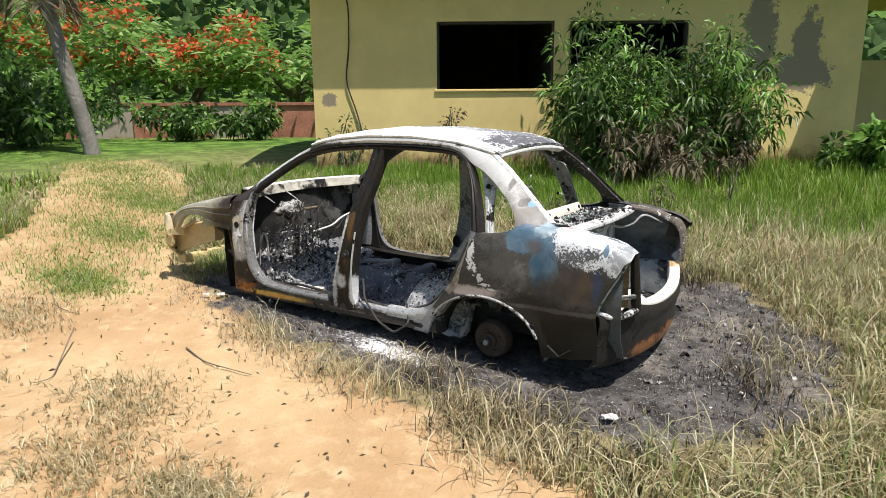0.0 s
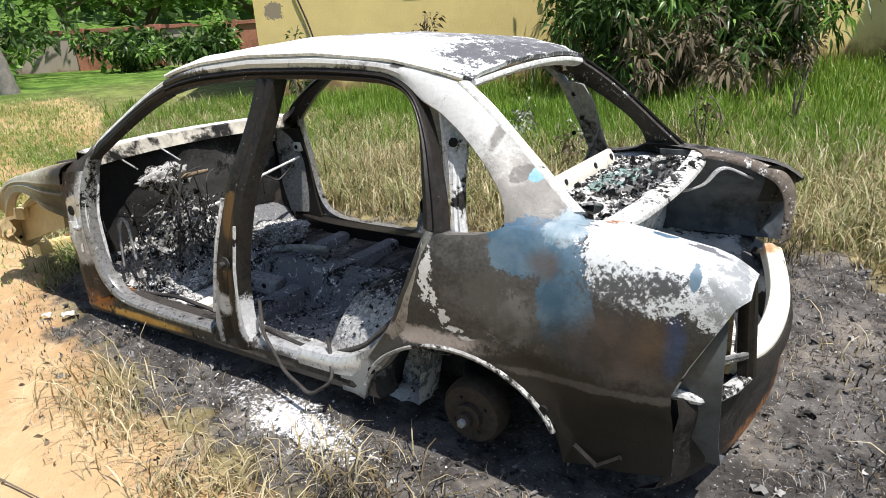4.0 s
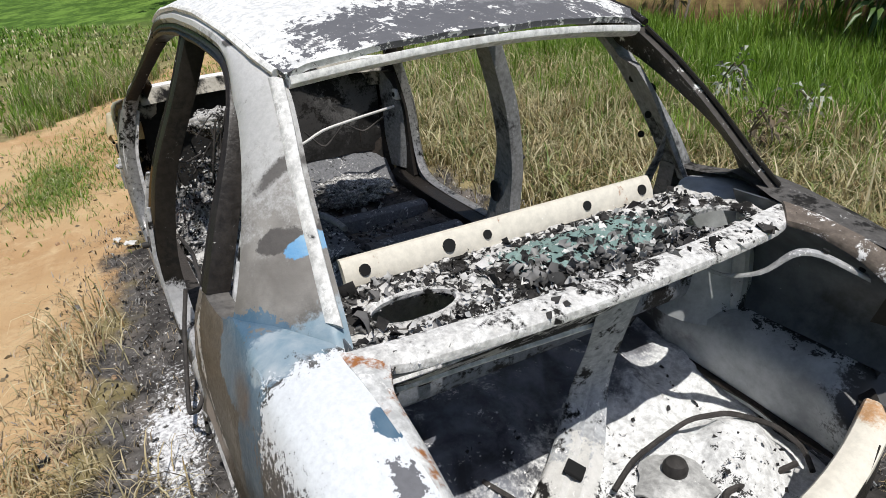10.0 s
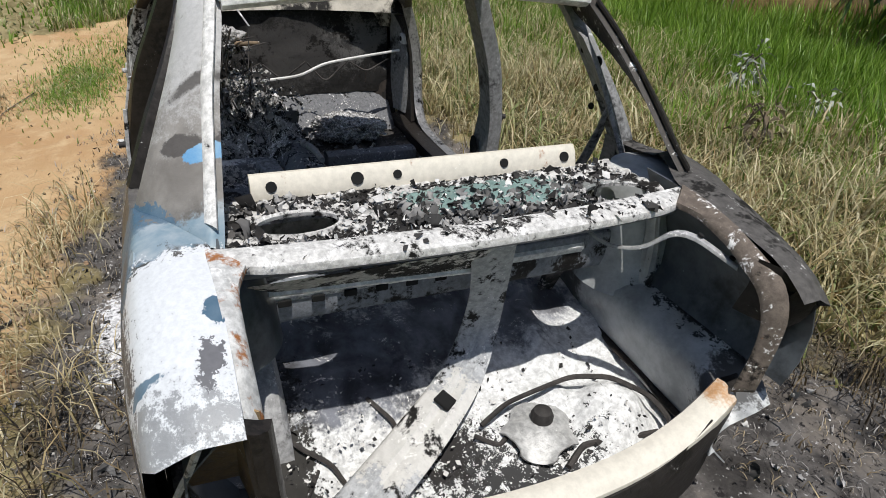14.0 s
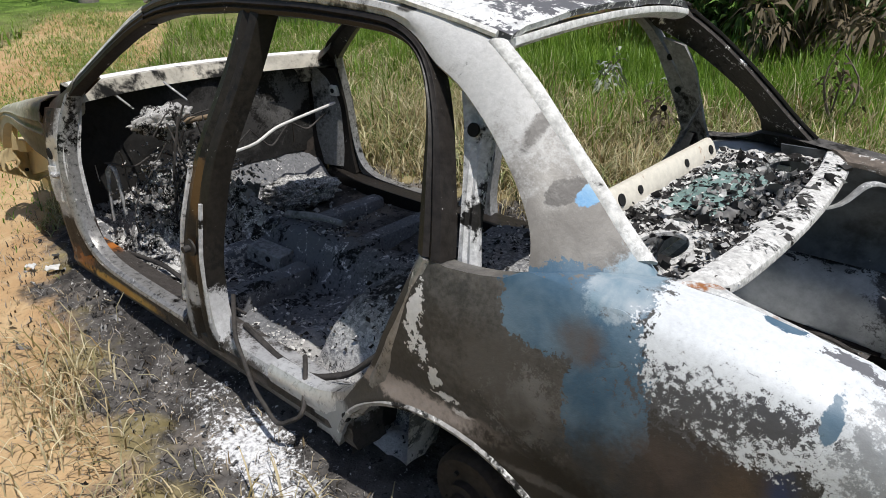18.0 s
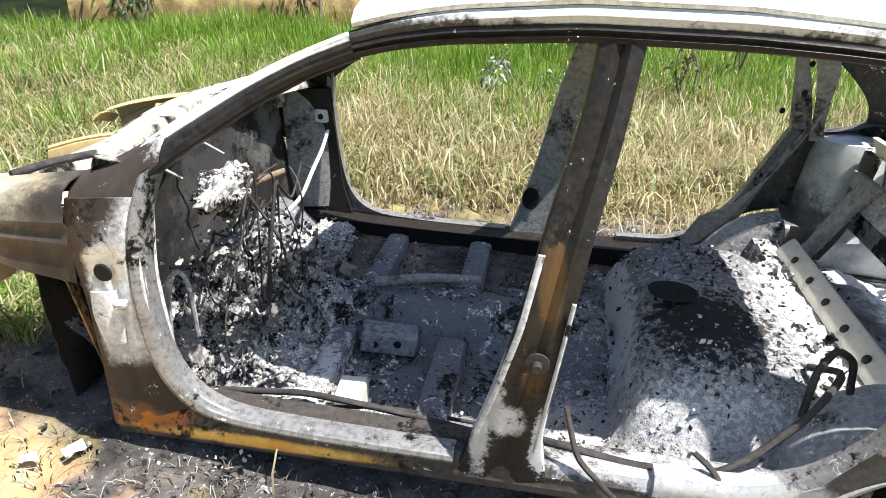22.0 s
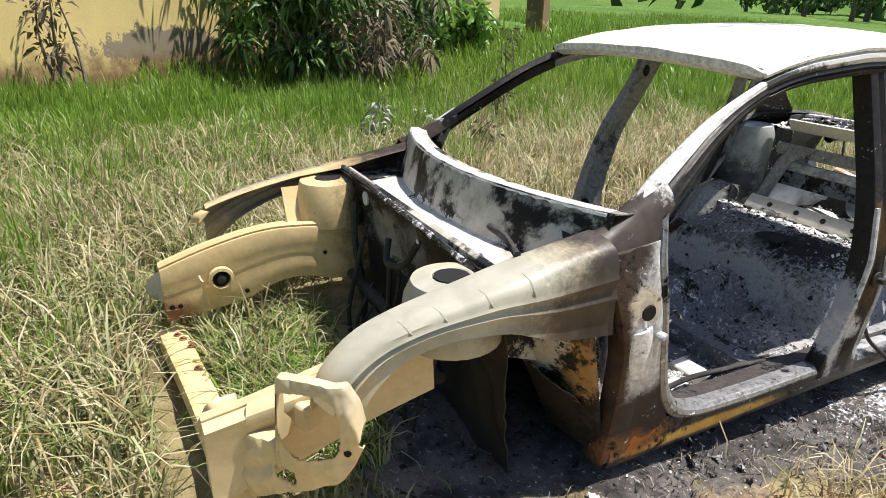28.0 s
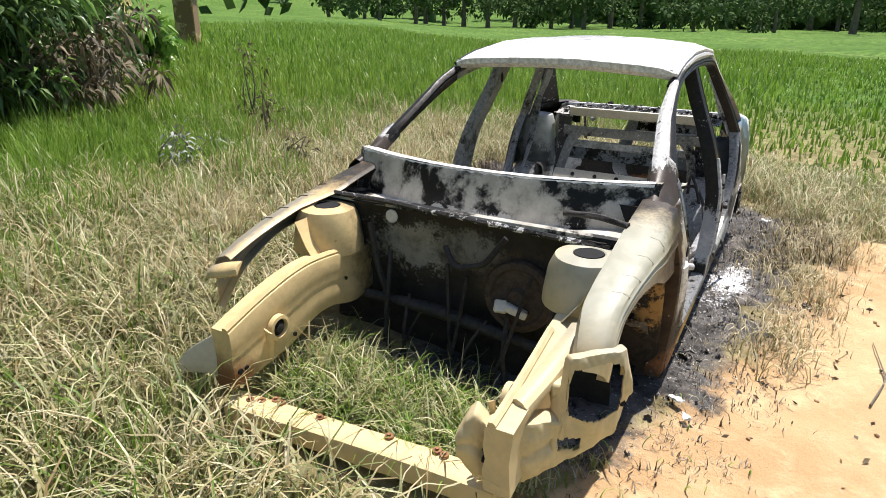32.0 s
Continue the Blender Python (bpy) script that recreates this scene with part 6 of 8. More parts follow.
# ---- growing things ----
def fast_mesh(name, verts, faces, material, smooth=True):
    """A mesh from arrays: verts n x 3, faces m x k, all of one size k."""
    me = bpy.data.meshes.new(name)
    verts, faces = np.asarray(verts, np.float32), np.asarray(faces, np.int32)
    k = faces.shape[1]
    me.vertices.add(len(verts))
    me.vertices.foreach_set("co", verts.ravel())
    me.loops.add(faces.size)
    me.loops.foreach_set("vertex_index", faces.ravel())
    me.polygons.add(len(faces))
    me.polygons.foreach_set("loop_start", np.arange(0, faces.size, k, dtype=np.int32))
    me.update(calc_edges=True)
    if smooth:
        me.shade_smooth()
    me.materials.append(material)
    return me


def blades(px, py, tall, rng, width=0.004, bend=0.6, segs=3, lift=0.0, azimuth=None, pz=None):
    """Arrays of bent tapering blades at the places given."""
    n = len(px)
    pz = land(px, py) - 0.01 + lift if pz is None else pz
    az = rng.uniform(0, TAU, n) if azimuth is None else azimuth + rng.normal(0, 0.8, n)
    h = tall * rng.uniform(0.55, 1.15, n)
    b = np.clip(rng.normal(bend, 0.3, n), 0.02, 1.5)
    wd = width * rng.uniform(0.6, 1.5, n)
    verts = np.zeros((n, 2 * segs + 1, 3))
    side = np.stack([-np.sin(az), np.cos(az), np.zeros(n)], 1)
    ahead = np.stack([np.cos(az), np.sin(az), np.zeros(n)], 1)
    pos, tilt = np.stack([px, py, pz], 1), rng.uniform(0.0, 0.5, n) * np.clip(bend, 0.2, 1)
    for k in range(segs + 1):
        w = wd * (1 - k / segs) ** 0.7
        if k < segs:
            verts[:, 2 * k], verts[:, 2 * k + 1] = pos - side * w[:, None], pos + side * w[:, None]
        else:
            verts[:, 2 * k] = pos
        step = h / segs
        pos = pos + ahead * (np.sin(tilt) * step)[:, None]
        pos[:, 2] += np.cos(tilt) * step
        tilt = tilt + b * 1.5 / segs * (1 + 0.5 * k)
    base = (np.arange(n) * (2 * segs + 1))[:, None]
    tris = []
    for k in range(segs - 1):
        tris += [[2 * k, 2 * k + 1, 2 * k + 3], [2 * k, 2 * k + 3, 2 * k + 2]]
    tris.append([2 * segs - 2, 2 * segs - 1, 2 * segs])
    faces = (base[:, :, None] + np.array(tris)[None]).reshape(-1, 3)
    return verts.reshape(-1, 3), faces


def stack(*sets):
    verts, faces, k = [], [], 0
    for v, f in sets:
        verts.append(v)
        faces.append(f + k)
        k += len(v)
    return np.concatenate(verts), np.concatenate(faces)


def leaf_array(at, way, length, width, rng, droop=0.25):
    """Folded leaves of two triangles pairs: at n x 3, way n x 3."""
    n = len(at)
    way = way / np.linalg.norm(way, axis=1, keepdims=True)
    r = rng.normal(size=(n, 3))
    side = np.cross(way, r)
    side /= np.linalg.norm(side, axis=1, keepdims=True) + 1e-9
    up = np.cross(side, way)
    ln, wd = (length * rng.uniform(0.6, 1.25, n))[:, None], (width * rng.uniform(0.7, 1.2, n))[:, None]
    down = np.array([0, 0, -1.0])
    base, mid = at, at + way * ln * 0.45 - up * wd * 0.15
    tip = at + way * ln + down * ln * droop
    verts = np.stack([base, mid - side * wd + up * wd * 0.35, mid, mid + side * wd + up * wd * 0.35, tip], 1).reshape(-1, 3)
    b = (np.arange(n) * 5)[:, None, None]
    return verts, (b + np.array([[0, 2, 1], [0, 3, 2], [1, 2, 4], [2, 3, 4]])[None]).reshape(-1, 3)


GRASS = leafy("grass_green", [(0.09, 0.18, 0.016), (0.17, 0.29, 0.03), (0.25, 0.38, 0.06), (0.11, 0.22, 0.02), (0.32, 0.42, 0.11)], 0.4, 0.4)
STRAW = leafy("grass_straw", [(0.40, 0.31, 0.16), (0.64, 0.54, 0.33), (0.22, 0.18, 0.08), (0.78, 0.70, 0.48), (0.18, 0.17, 0.06), (0.33, 0.23, 0.11)], 0.45, 0.35)
SCORCH = leafy("grass_scorched", [(0.02, 0.018, 0.016), (0.06, 0.045, 0.03), (0.18, 0.135, 0.075), (0.03, 0.026, 0.022)], 0.8, 0.1)
ASHEN = leafy("stalks_ashen", [(0.03, 0.028, 0.026), (0.16, 0.145, 0.13), (0.42, 0.40, 0.38), (0.05, 0.045, 0.04), (0.45, 0.36, 0.22), (0.24, 0.21, 0.18)], 0.8, 0.1)
MATTED = leafy("grass_matted", [(0.18, 0.20, 0.06), (0.52, 0.47, 0.25), (0.12, 0.20, 0.03), (0.72, 0.66, 0.42), (0.07, 0.13, 0.02), (0.42, 0.36, 0.18)], 0.45, 0.35)


def car_local(px, py):
    a = radians(CAR_TURN)
    dx, dy = px - CAR_AT.x, py - CAR_AT.y
    return dx * math.cos(a) + dy * math.sin(a), -dx * math.sin(a) + dy * math.cos(a)


def under_car(px, py, margin=0.0):
    u, v = car_local(px, py)
    return (u > -1.74) & (u < 2.0 + margin) & (np.abs(v) < 0.76 + margin)


def scatter(n, x0, x1, y0, y1, rng):
    return rng.uniform(x0, x1, n), rng.uniform(y0, y1, n)


def make_grass():
    rng = np.random.RandomState(7)
    green, straw, matted, scorched, lying = [], [], [], [], []
    # the near field all round the car
    for n, x0, x1, y0, y1, width, tall in ((172000, -9.5, 2.0, 2.2, 8.6, 0.0048, 0.38), (34000, -21, -9.5, 6.5, 13.5, 0.013, 0.20), (80000, -13, 9.0, 5.0, 13.5, 0.008, 0.42), (60000, 1.0, 30, 1.0, 30, 0.018, 0.45), (46000, -26, -8, 4.0, 18, 0.017, 0.30), (42000, -22, -6, -8, 4.0, 0.013, 0.16)):
        px, py = scatter(n, x0, x1, y0, y1, rng)
        dirt, char = polygon_distance(px, py, DIRT), polygon_distance(px, py, CHAR)
        wob = waves(px, py, 0.8, 21) * 0.16
        u, v = car_local(px, py)
        s_house = (px - HOUSE_AT.x) * -0.574 + (py - HOUSE_AT.y) * 0.819
        keep = (dirt + wob < 0.02) & (char + wob * 1.2 < -0.02) & ~under_car(px, py, 0.05) & ~((s_house > -0.05) & (px < 5)) & (land(px, py) < 8)
        keep &= (waves(px, py, 0.35, 22) > -0.6) & ~((u > -2.36) & (u < -2.06) & (np.abs(v) < 0.58))
        strip = (v < -0.75) & (u > -1.75) & (u < 1.7)
        keep &= ~strip | ((waves(px, py, 0.33, 29) > 0.8) & (rng.uniform(0, 1, n) < 0.14))
        px, py, char, u, v = px[keep], py[keep], char[keep], u[keep], v[keep]
        away = -char + 0.5 * waves(px, py, 1.7, 23)
        lush = np.clip((away - 0.75) / 1.5, 0, 1)
        front = np.clip((-1.2 - u) / 0.8, 0, 1) * np.clip((2.9 - v) / 1.2, 0, 1)
        lush = np.where(px > 1.5, np.maximum(lush, 0.9), lush * (1 - front * np.clip(0.62 - 0.45 * waves(px, py, 0.9, 26), 0.1, 0.95)))
        behind = np.clip((u + 0.5) / 0.8, 0, 1) * np.clip((3.4 + char) / 1.6, 0, 1) * np.clip((px + 4) / 1.5, 0, 1)
        lush = lush * (1 - behind * np.clip(0.55 - 0.5 * waves(px, py, 1.1, 27), 0, 0.85))
        near_left = (v < -0.6)
        pick = rng.uniform(0, 1, len(px))
        beside = near_left & (u > -1.75) & (u < 2.3)
        is_green = (pick < lush * 0.96) & ~(beside & (rng.uniform(0, 1, len(px)) < 0.8))
        is_mat = ~is_green & (pick < lush + (1 - lush) * (0.45 + 0.4 * front))
        is_straw = ~is_green & ~is_mat
        h = tall * (0.75 + 0.35 * waves(px, py, 1.3, 24)) * np.where(near_left & (u > -1.6), 0.6, 1.0)
        h = np.clip(h, 0.1, 0.6)
        edge = np.clip(-char / 0.5, 0.35, 1)
        for mask, store, bend in ((is_green, green, 0.45), (is_mat, matted, 0.95), (is_straw, straw, 0.75)):
            if mask.sum():
                store.append(blades(px[mask], py[mask], (h * edge)[mask] * (0.8 if store is matted else 1.0), rng, width, bend, 3))
    # long stalks lying over the front and far side
    for n, x0, x1, y0, y1 in ((26000, -9.0, -4.2, 3.0, 7.2), (9000, -5.0, 0.8, 4.9, 6.8), (5000, -0.8, 1.6, 2.0, 5.0)):
        px, py = scatter(n, x0, x1, y0, y1, rng)
        u, v = car_local(px, py)
        ok = (polygon_distance(px, py, DIRT) < 0) & (polygon_distance(px, py, CHAR) < -0.05) & ~under_car(px, py, 0.05) & ~((u > -2.36) & (u < -1.4) & (np.abs(v) < 0.8)) & (waves(px, py, 0.7, 61) > -0.35)
        px, py = px[ok], py[ok]
        half = len(px) // 2
        straw.append(blades(px[:half], py[:half], np.full(half, 0.42), rng, 0.0042, 1.25, 4))
        matted.append(blades(px[half:], py[half:], np.full(len(px) - half, 0.40), rng, 0.0052, 1.15, 4))
    # tufts on the sand: short, in patches
    for cx, cy, rx, ry, n, kind in ((-5.3, 1.95, 0.5, 0.3, 1000, 0), (-3.35, 1.75, 0.42, 0.3, 900, 0), (-2.95, 1.3, 0.4, 0.25, 800, 0), (-2.3, 1.45, 0.25, 0.16, 1100, 0), (-6.3, 2.9, 1.1, 0.6, 1500, 1), (-7.8, 3.9, 1.4, 0.8, 2600, 1),
                                    (-5.7, 2.6, 0.5, 0.22, 1500, 1), (-9.5, 5.2, 1.7, 0.8, 5200, 1), (-11.5, 6.1, 1.5, 0.7, 4200, 1), (-8.4, 4.9, 0.8, 0.35, 2200, 1), (-7.0, 3.7, 0.8, 0.3, 1500, 1), (-4.4, 0.55, 0.6, 0.3, 1300, 0), (-3.0, 0.25, 0.7, 0.3, 1500, 0), (-1.4, 0.9, 0.35, 0.25, 900, 0), (-2.2, 0.9, 0.3, 0.3, 1000, 0), (-6.1, 1.2, 0.5, 0.4, 800, 0), (-4.3, 1.2, 0.25, 0.2, 700, 0)):
        px, py = rng.normal(cx, rx * 0.6, n), rng.normal(cy, ry * 0.6, n)
        (straw if kind == 0 else green).append(blades(px, py, np.full(n, 0.10), rng, 0.003, 1.45 if kind == 0 else 1.2, 4))
        (straw if kind == 0 else matted).append(blades(px[::3], py[::3], np.full(len(px[::3]), 0.13), rng, 0.003, 1.4, 4))
    # half-burnt tussocks along the scorched edge
    for k in list(range(0, 60, 3)) + list(range(60, 95)):
        a = rng.uniform(0, 1)
        cx, cy = (-3.6 + 2.9 * a, 2.70 + rng.normal(0, 0.12)) if k < 60 else (rng.uniform(-0.7, -0.1), rng.uniform(2.6, 5.2)) if k < 72 else (rng.uniform(-4.4, -1.0), rng.uniform(5.0, 5.6))
        n = int(rng.uniform(50, 110)) if k < 60 else int(rng.uniform(30, 80))
        px, py = rng.normal(cx, 0.13, n), rng.normal(cy, 0.10, n)
        ok = ~under_car(px, py, 0.04)
        px, py = px[ok], py[ok]
        store = scorched if rng.rand() < 0.3 else straw
        store.append(blades(px, py, np.full(len(px), rng.uniform(0.18, 0.34)), rng, 0.003, 1.45, 4))
    # litter of burnt stalks lying on the black patch
    n = 4500
    px, py = scatter(n, -4.9, 0.0, 2.6, 5.6, rng)
    ok = (polygon_distance(px, py, CHAR) > -0.25) & ~under_car(px, py, 0.0)
    px, py = px[ok], py[ok]
    scorched.append(blades(px, py, np.full(len(px), 0.06), rng, 0.003, 1.5, 2))
    n = 26000
    px, py = scatter(n, -5.2, 0.4, 2.3, 5.9, rng)
    ok = (polygon_distance(px, py, CHAR) + 0.25 * waves(px, py, 0.6, 63) > -0.30) & ~under_car(px, py, 0.0) & (waves(px, py, 0.5, 64) > -0.35)
    px, py = px[ok], py[ok]
    lying.append(blades(px, py, np.full(len(px), 0.07), rng, 0.0018, 1.5, 3))
    # strands that grow up through the open engine bay
    n = 3600
    u, v = rng.uniform(-2.15, -1.62, n), rng.uniform(-0.42, 0.46, n)
    a = radians(CAR_TURN)
    px, py = CAR_AT.x + u * math.cos(a) - v * math.sin(a), CAR_AT.y + u * math.sin(a) + v * math.cos(a)
    ok = (u < -1.72 + 0.12 * waves(u, v, 0.4, 3)) | (rng.rand(n) < 0.12)
    matted.append(blades(px[ok][::2], py[ok][::2], np.full(len(px[ok][::2]), 0.26), rng, 0.0042, 1.0, 4))
    green.append(blades(px[ok][1::4], py[ok][1::4], np.full(len(px[ok][1::4]), 0.24), rng, 0.0042, 0.9, 4))
    for name, store, material, label in (("grass", green, GRASS, "lush green grass growing over the field"), ("dry_grass", straw, STRAW, "tall dry straw-coloured grass beside the wreck"), ("matted_grass", matted, MATTED, "bent half-dry grass lying in tangles"),
                                         ("ashen_stalks", lying, ASHEN, "fine ash-grey and straw stalks lying on the scorched ground"), ("scorched_grass", scorched, SCORCH, "blackened grass stubble round the wreck")):
        tagged(new(name, fast_mesh(name, *stack(*store), material, False)), label, "grass", kind="stuff")


make_grass()
LEAF = leafy("leaf_dark", [(0.025, 0.055, 0.014), (0.06, 0.115, 0.028), (0.11, 0.18, 0.05), (0.035, 0.075, 0.018)], 0.35, 0.25)
LEAF_YOUNG = leafy("leaf_young", [(0.12, 0.26, 0.04), (0.20, 0.36, 0.07), (0.28, 0.42, 0.12)], 0.35, 0.35)
LEAF_FAR = leafy("leaf_far", [(0.035, 0.07, 0.02), (0.06, 0.11, 0.03), (0.085, 0.14, 0.04)], 0.95, 0.15)
LEAF_DEAD = leafy("leaf_dead", [(0.12, 0.09, 0.055), (0.20, 0.16, 0.10), (0.06, 0.05, 0.035)], 0.7, 0.15)
FEATHER = leafy("leaf_feathery", [(0.12, 0.26, 0.04), (0.22, 0.38, 0.08), (0.30, 0.45, 0.13)], 0.45, 0.4)
PETAL = leafy("petal_red", [(0.62, 0.10, 0.03), (0.72, 0.17, 0.05), (0.50, 0.08, 0.03)], 0.5, 0.3)
BARK = plain("bark", (0.16, 0.13, 0.10), 0.9, 0, 18, 0.4, 0.8, 0.02)
PALM_BARK = plain("palm_bark", (0.20, 0.185, 0.165), 0.9, 0, 14, 0.35, 0.9, 0.03)


def house_place(along, out, z=0.0):
    """A place by the house: along its front wall, out from it."""
    a = radians(HOUSE_TURN)
    return Vector((HOUSE_AT.x + along * math.cos(a) + out * math.sin(a), HOUSE_AT.y + along * math.sin(a) - out * math.cos(a), z))


def shrub(name, centre, radius, tall, leaves, length, width, material, label, category, rng, stems=7, second=None, droop=0.35):
    root = new(name)
    x, y = centre
    z = float(land(x, y))
    root.location = (x, y, z)
    tips = []
    for k in range(stems):
        a, r = rng.uniform(0, TAU), radius * rng.uniform(0.2, 0.85)
        top = np.array([math.cos(a) * r, math.sin(a) * r, tall * rng.uniform(0.5, 0.98)])
        mid = top * 0.5 + np.array([rng.normal(0, 0.1), rng.normal(0, 0.1), tall * 0.08])
        part("stem", *tube([(rng.normal(0, 0.06), rng.normal(0, 0.06), -0.05), tuple(mid), tuple(top)], [0.03 * tall / 2 + 0.006, 0.02 * tall / 2, 0.005], 6, 8), BARK, root)
        for q in np.linspace(0.3, 1, 9):
            tips.append((1 - q) ** 2 * np.zeros(3) + 2 * q * (1 - q) * mid + q * q * top)
    tips = np.array(tips)
    for nm, mat, share in (("foliage", material, 1.0), ("young_foliage", second, 0.35)):
        if mat is None:
            continue
        n = int(leaves * share)
        clump = tips[rng.randint(0, len(tips), max(12, n // 22))] + rng.normal(0, 1, (max(12, n // 22), 3)) * np.array([radius * 0.30, radius * 0.30, tall * 0.10])
        if nm == "young_foliage":
            clump = clump + np.array([0, 0, tall * 0.08])
        pick = clump[rng.randint(0, len(clump), n)]
        way = rng.normal(0, 1, (n, 3)) + np.array([0, 0, 0.1])
        way /= np.linalg.norm(way, axis=1, keepdims=True)
        at = pick + way * rng.uniform(0.02, 0.16, n)[:, None] * (tall / 2.2 + 0.3)
        at[:, 2] = np.maximum(at[:, 2], 0.05)
        v, f = leaf_array(at, way, length, width, rng, droop)
        ob = new(nm, fast_mesh(nm, v, f, mat))
        ob.parent = root
    return tagged(root, label, category)


rng = np.random.RandomState(31)
p = house_place(2.55, 1.15)
shrub("bush", (p.x, p.y), 1.05, 2.35, 4000, 0.17, 0.022, LEAF, "large drooping-leaved bush against the yellow house wall", "bush", rng, 11, LEAF_YOUNG, 0.5)
p = house_place(4.15, 1.05)
shrub("bush", (p.x, p.y), 1.0, 2.15, 3400, 0.17, 0.022, LEAF, "dark green bush with pale young shoots beside the wall", "bush", rng, 10, LEAF_YOUNG, 0.5)
p = house_place(3.2, 1.4)
shrub("bush", (p.x, p.y), 1.3, 0.95, 2400, 0.16, 0.02, LEAF_DEAD, "withered lower growth of the wall bush", "bush", rng, 9, LEAF, 0.6)
p = house_place(6.5, 0.75)
shrub("bush", (p.x, p.y), 0.5, 0.75, 700, 0.20, 0.05, LEAF_YOUNG, "bright broad-leaved shrub at the house corner", "bush", rng, 6, LEAF, 0.3)
p = house_place(-1.45, 0.35)
shrub("sapling", (p.x, p.y), 0.26, 1.15, 260, 0.11, 0.016, LEAF, "thin sapling against the yellow wall", "sapling", rng, 4, None, 0.4)
p = house_place(0.28, 0.35)
shrub("sapling", (p.x, p.y), 0.22, 1.2, 190, 0.10, 0.018, LEAF_DEAD, "thin half-dry sapling below the window", "sapling", rng, 4, None, 0.4)
for x, y, r, h, n in ((-16.5, 6.0, 2.2, 1.9, 3000), (-19.0, 8.0, 2.4, 1.6, 2600), (-17.0, 11.0, 1.3, 1.0, 1400), (-15.3, 12.2, 1.0, 0.9, 1000), (-20.5, 5.0, 2.6, 2.6, 2600)):
    shrub("bush", (x, y), r, h, n, 0.20, 0.05, LEAF, "dense dark green scrub behind the lawn", "bush", rng, 8, FEATHER, 0.3)
for (x, y), h in (((-3.61, 6.87), 0.42), ((-3.25, 7.0), 0.40), ((-2.2, 7.4), 0.7), ((-1.6, 8.3), 0.8), ((-2.9, 6.3), 0.5)):
    shrub("weed", (x, y), 0.07, h, 70, 0.07, 0.012, plain("weed_grey", (0.32, 0.34, 0.28), 0.8) if h < 0.45 else LEAF_DEAD, "upright grey weed standing in the grass", "weed", rng, 3, None, 0.5)


def flame_tree(x, y, tall, spread_, rng, label, flowers=1.0):
    root = new("flame_tree")
    z = float(land(x, y))
    root.location = (x, y, z)
    trunk = [tube([(0, 0, -0.1), (rng.normal(0, 0.2), rng.normal(0, 0.2), tall * 0.22), (rng.normal(0, 0.3), rng.normal(0, 0.3), tall * 0.4)], [0.22, 0.17, 0.13], 9, 8)]
    ends = []
    for k in range(9):
        a = TAU * k / 9 + rng.normal(0, 0.25)
        r = spread_ * rng.uniform(0.55, 1.0)
        h = tall * rng.uniform(0.45, 0.95)
        mid = (math.cos(a) * r * 0.45, math.sin(a) * r * 0.45, tall * 0.4 + (h - tall * 0.4) * 0.65)
        end = (math.cos(a) * r, math.sin(a) * r, h)
        trunk.append(tube([(0, 0, tall * 0.3), mid, end], [0.10, 0.06, 0.015], 6, 9))
        for q in np.linspace(0.35, 1.05, 7):
            base = np.array(mid) * 2 * q * (1 - q) + np.array(end) * q * q + np.array([0, 0, tall * 0.3]) * (1 - q) ** 2
            ends.append(base + rng.normal(0, 0.3, 3) * np.array([1, 1, 0.4]))
            tw = base + rng.normal(0, 0.8, 3) * np.array([1, 1, 0.3])
            trunk.append(tube([tuple(base), tuple(tw)], [0.025, 0.008], 4))
            ends.append(tw)
    part("trunk", *joined(*trunk), BARK, root, turned=False)
    ends = np.array(ends)
    n = 3000
    at = ends[rng.randint(0, len(ends), n)] + rng.normal(0, 1, (n, 3)) * np.array([0.55, 0.55, 0.16])
    way = rng.normal(0, 1, (n, 3)) * np.array([1, 1, 0.25])
    ob = new("crown", fast_mesh("crown", *leaf_array(at, way, 0.42, 0.075, rng, 0.2), FEATHER))
    ob.parent = root
    n = int(1700 * flowers)
    if n:
        pick = ends[rng.randint(0, len(ends), max(3, int(60 * flowers)))] + np.array([0, 0, 0.2])
        at = pick[rng.randint(0, len(pick), n)] + rng.normal(0, 1, (n, 3)) * np.array([0.33, 0.33, 0.12])
        ob = new("blossom", fast_mesh("blossom", *leaf_array(at, rng.normal(0, 1, (n, 3)), 0.20, 0.085, rng, 0.0), PETAL))
        ob.parent = root
        ob["label"] = "clusters of orange-red blossom"
    return tagged(root, label, "tree")


flame_tree(-22.5, 14.5, 4.6, 5.0, rng, "wide flame tree with orange-red blossom behind the garden wall")
flame_tree(-25.5, 9.5, 5.0, 5.2, rng, "wide flame tree with orange-red blossom above dark scrub")
flame_tree(-19.0, 17.0, 4.2, 4.0, rng, "flame tree with few blossoms beside the house", 0.6)
flame_tree(-30.0, 16.0, 6.5, 6.0, rng, "tall green tree with scattered red blossom", 0.4)


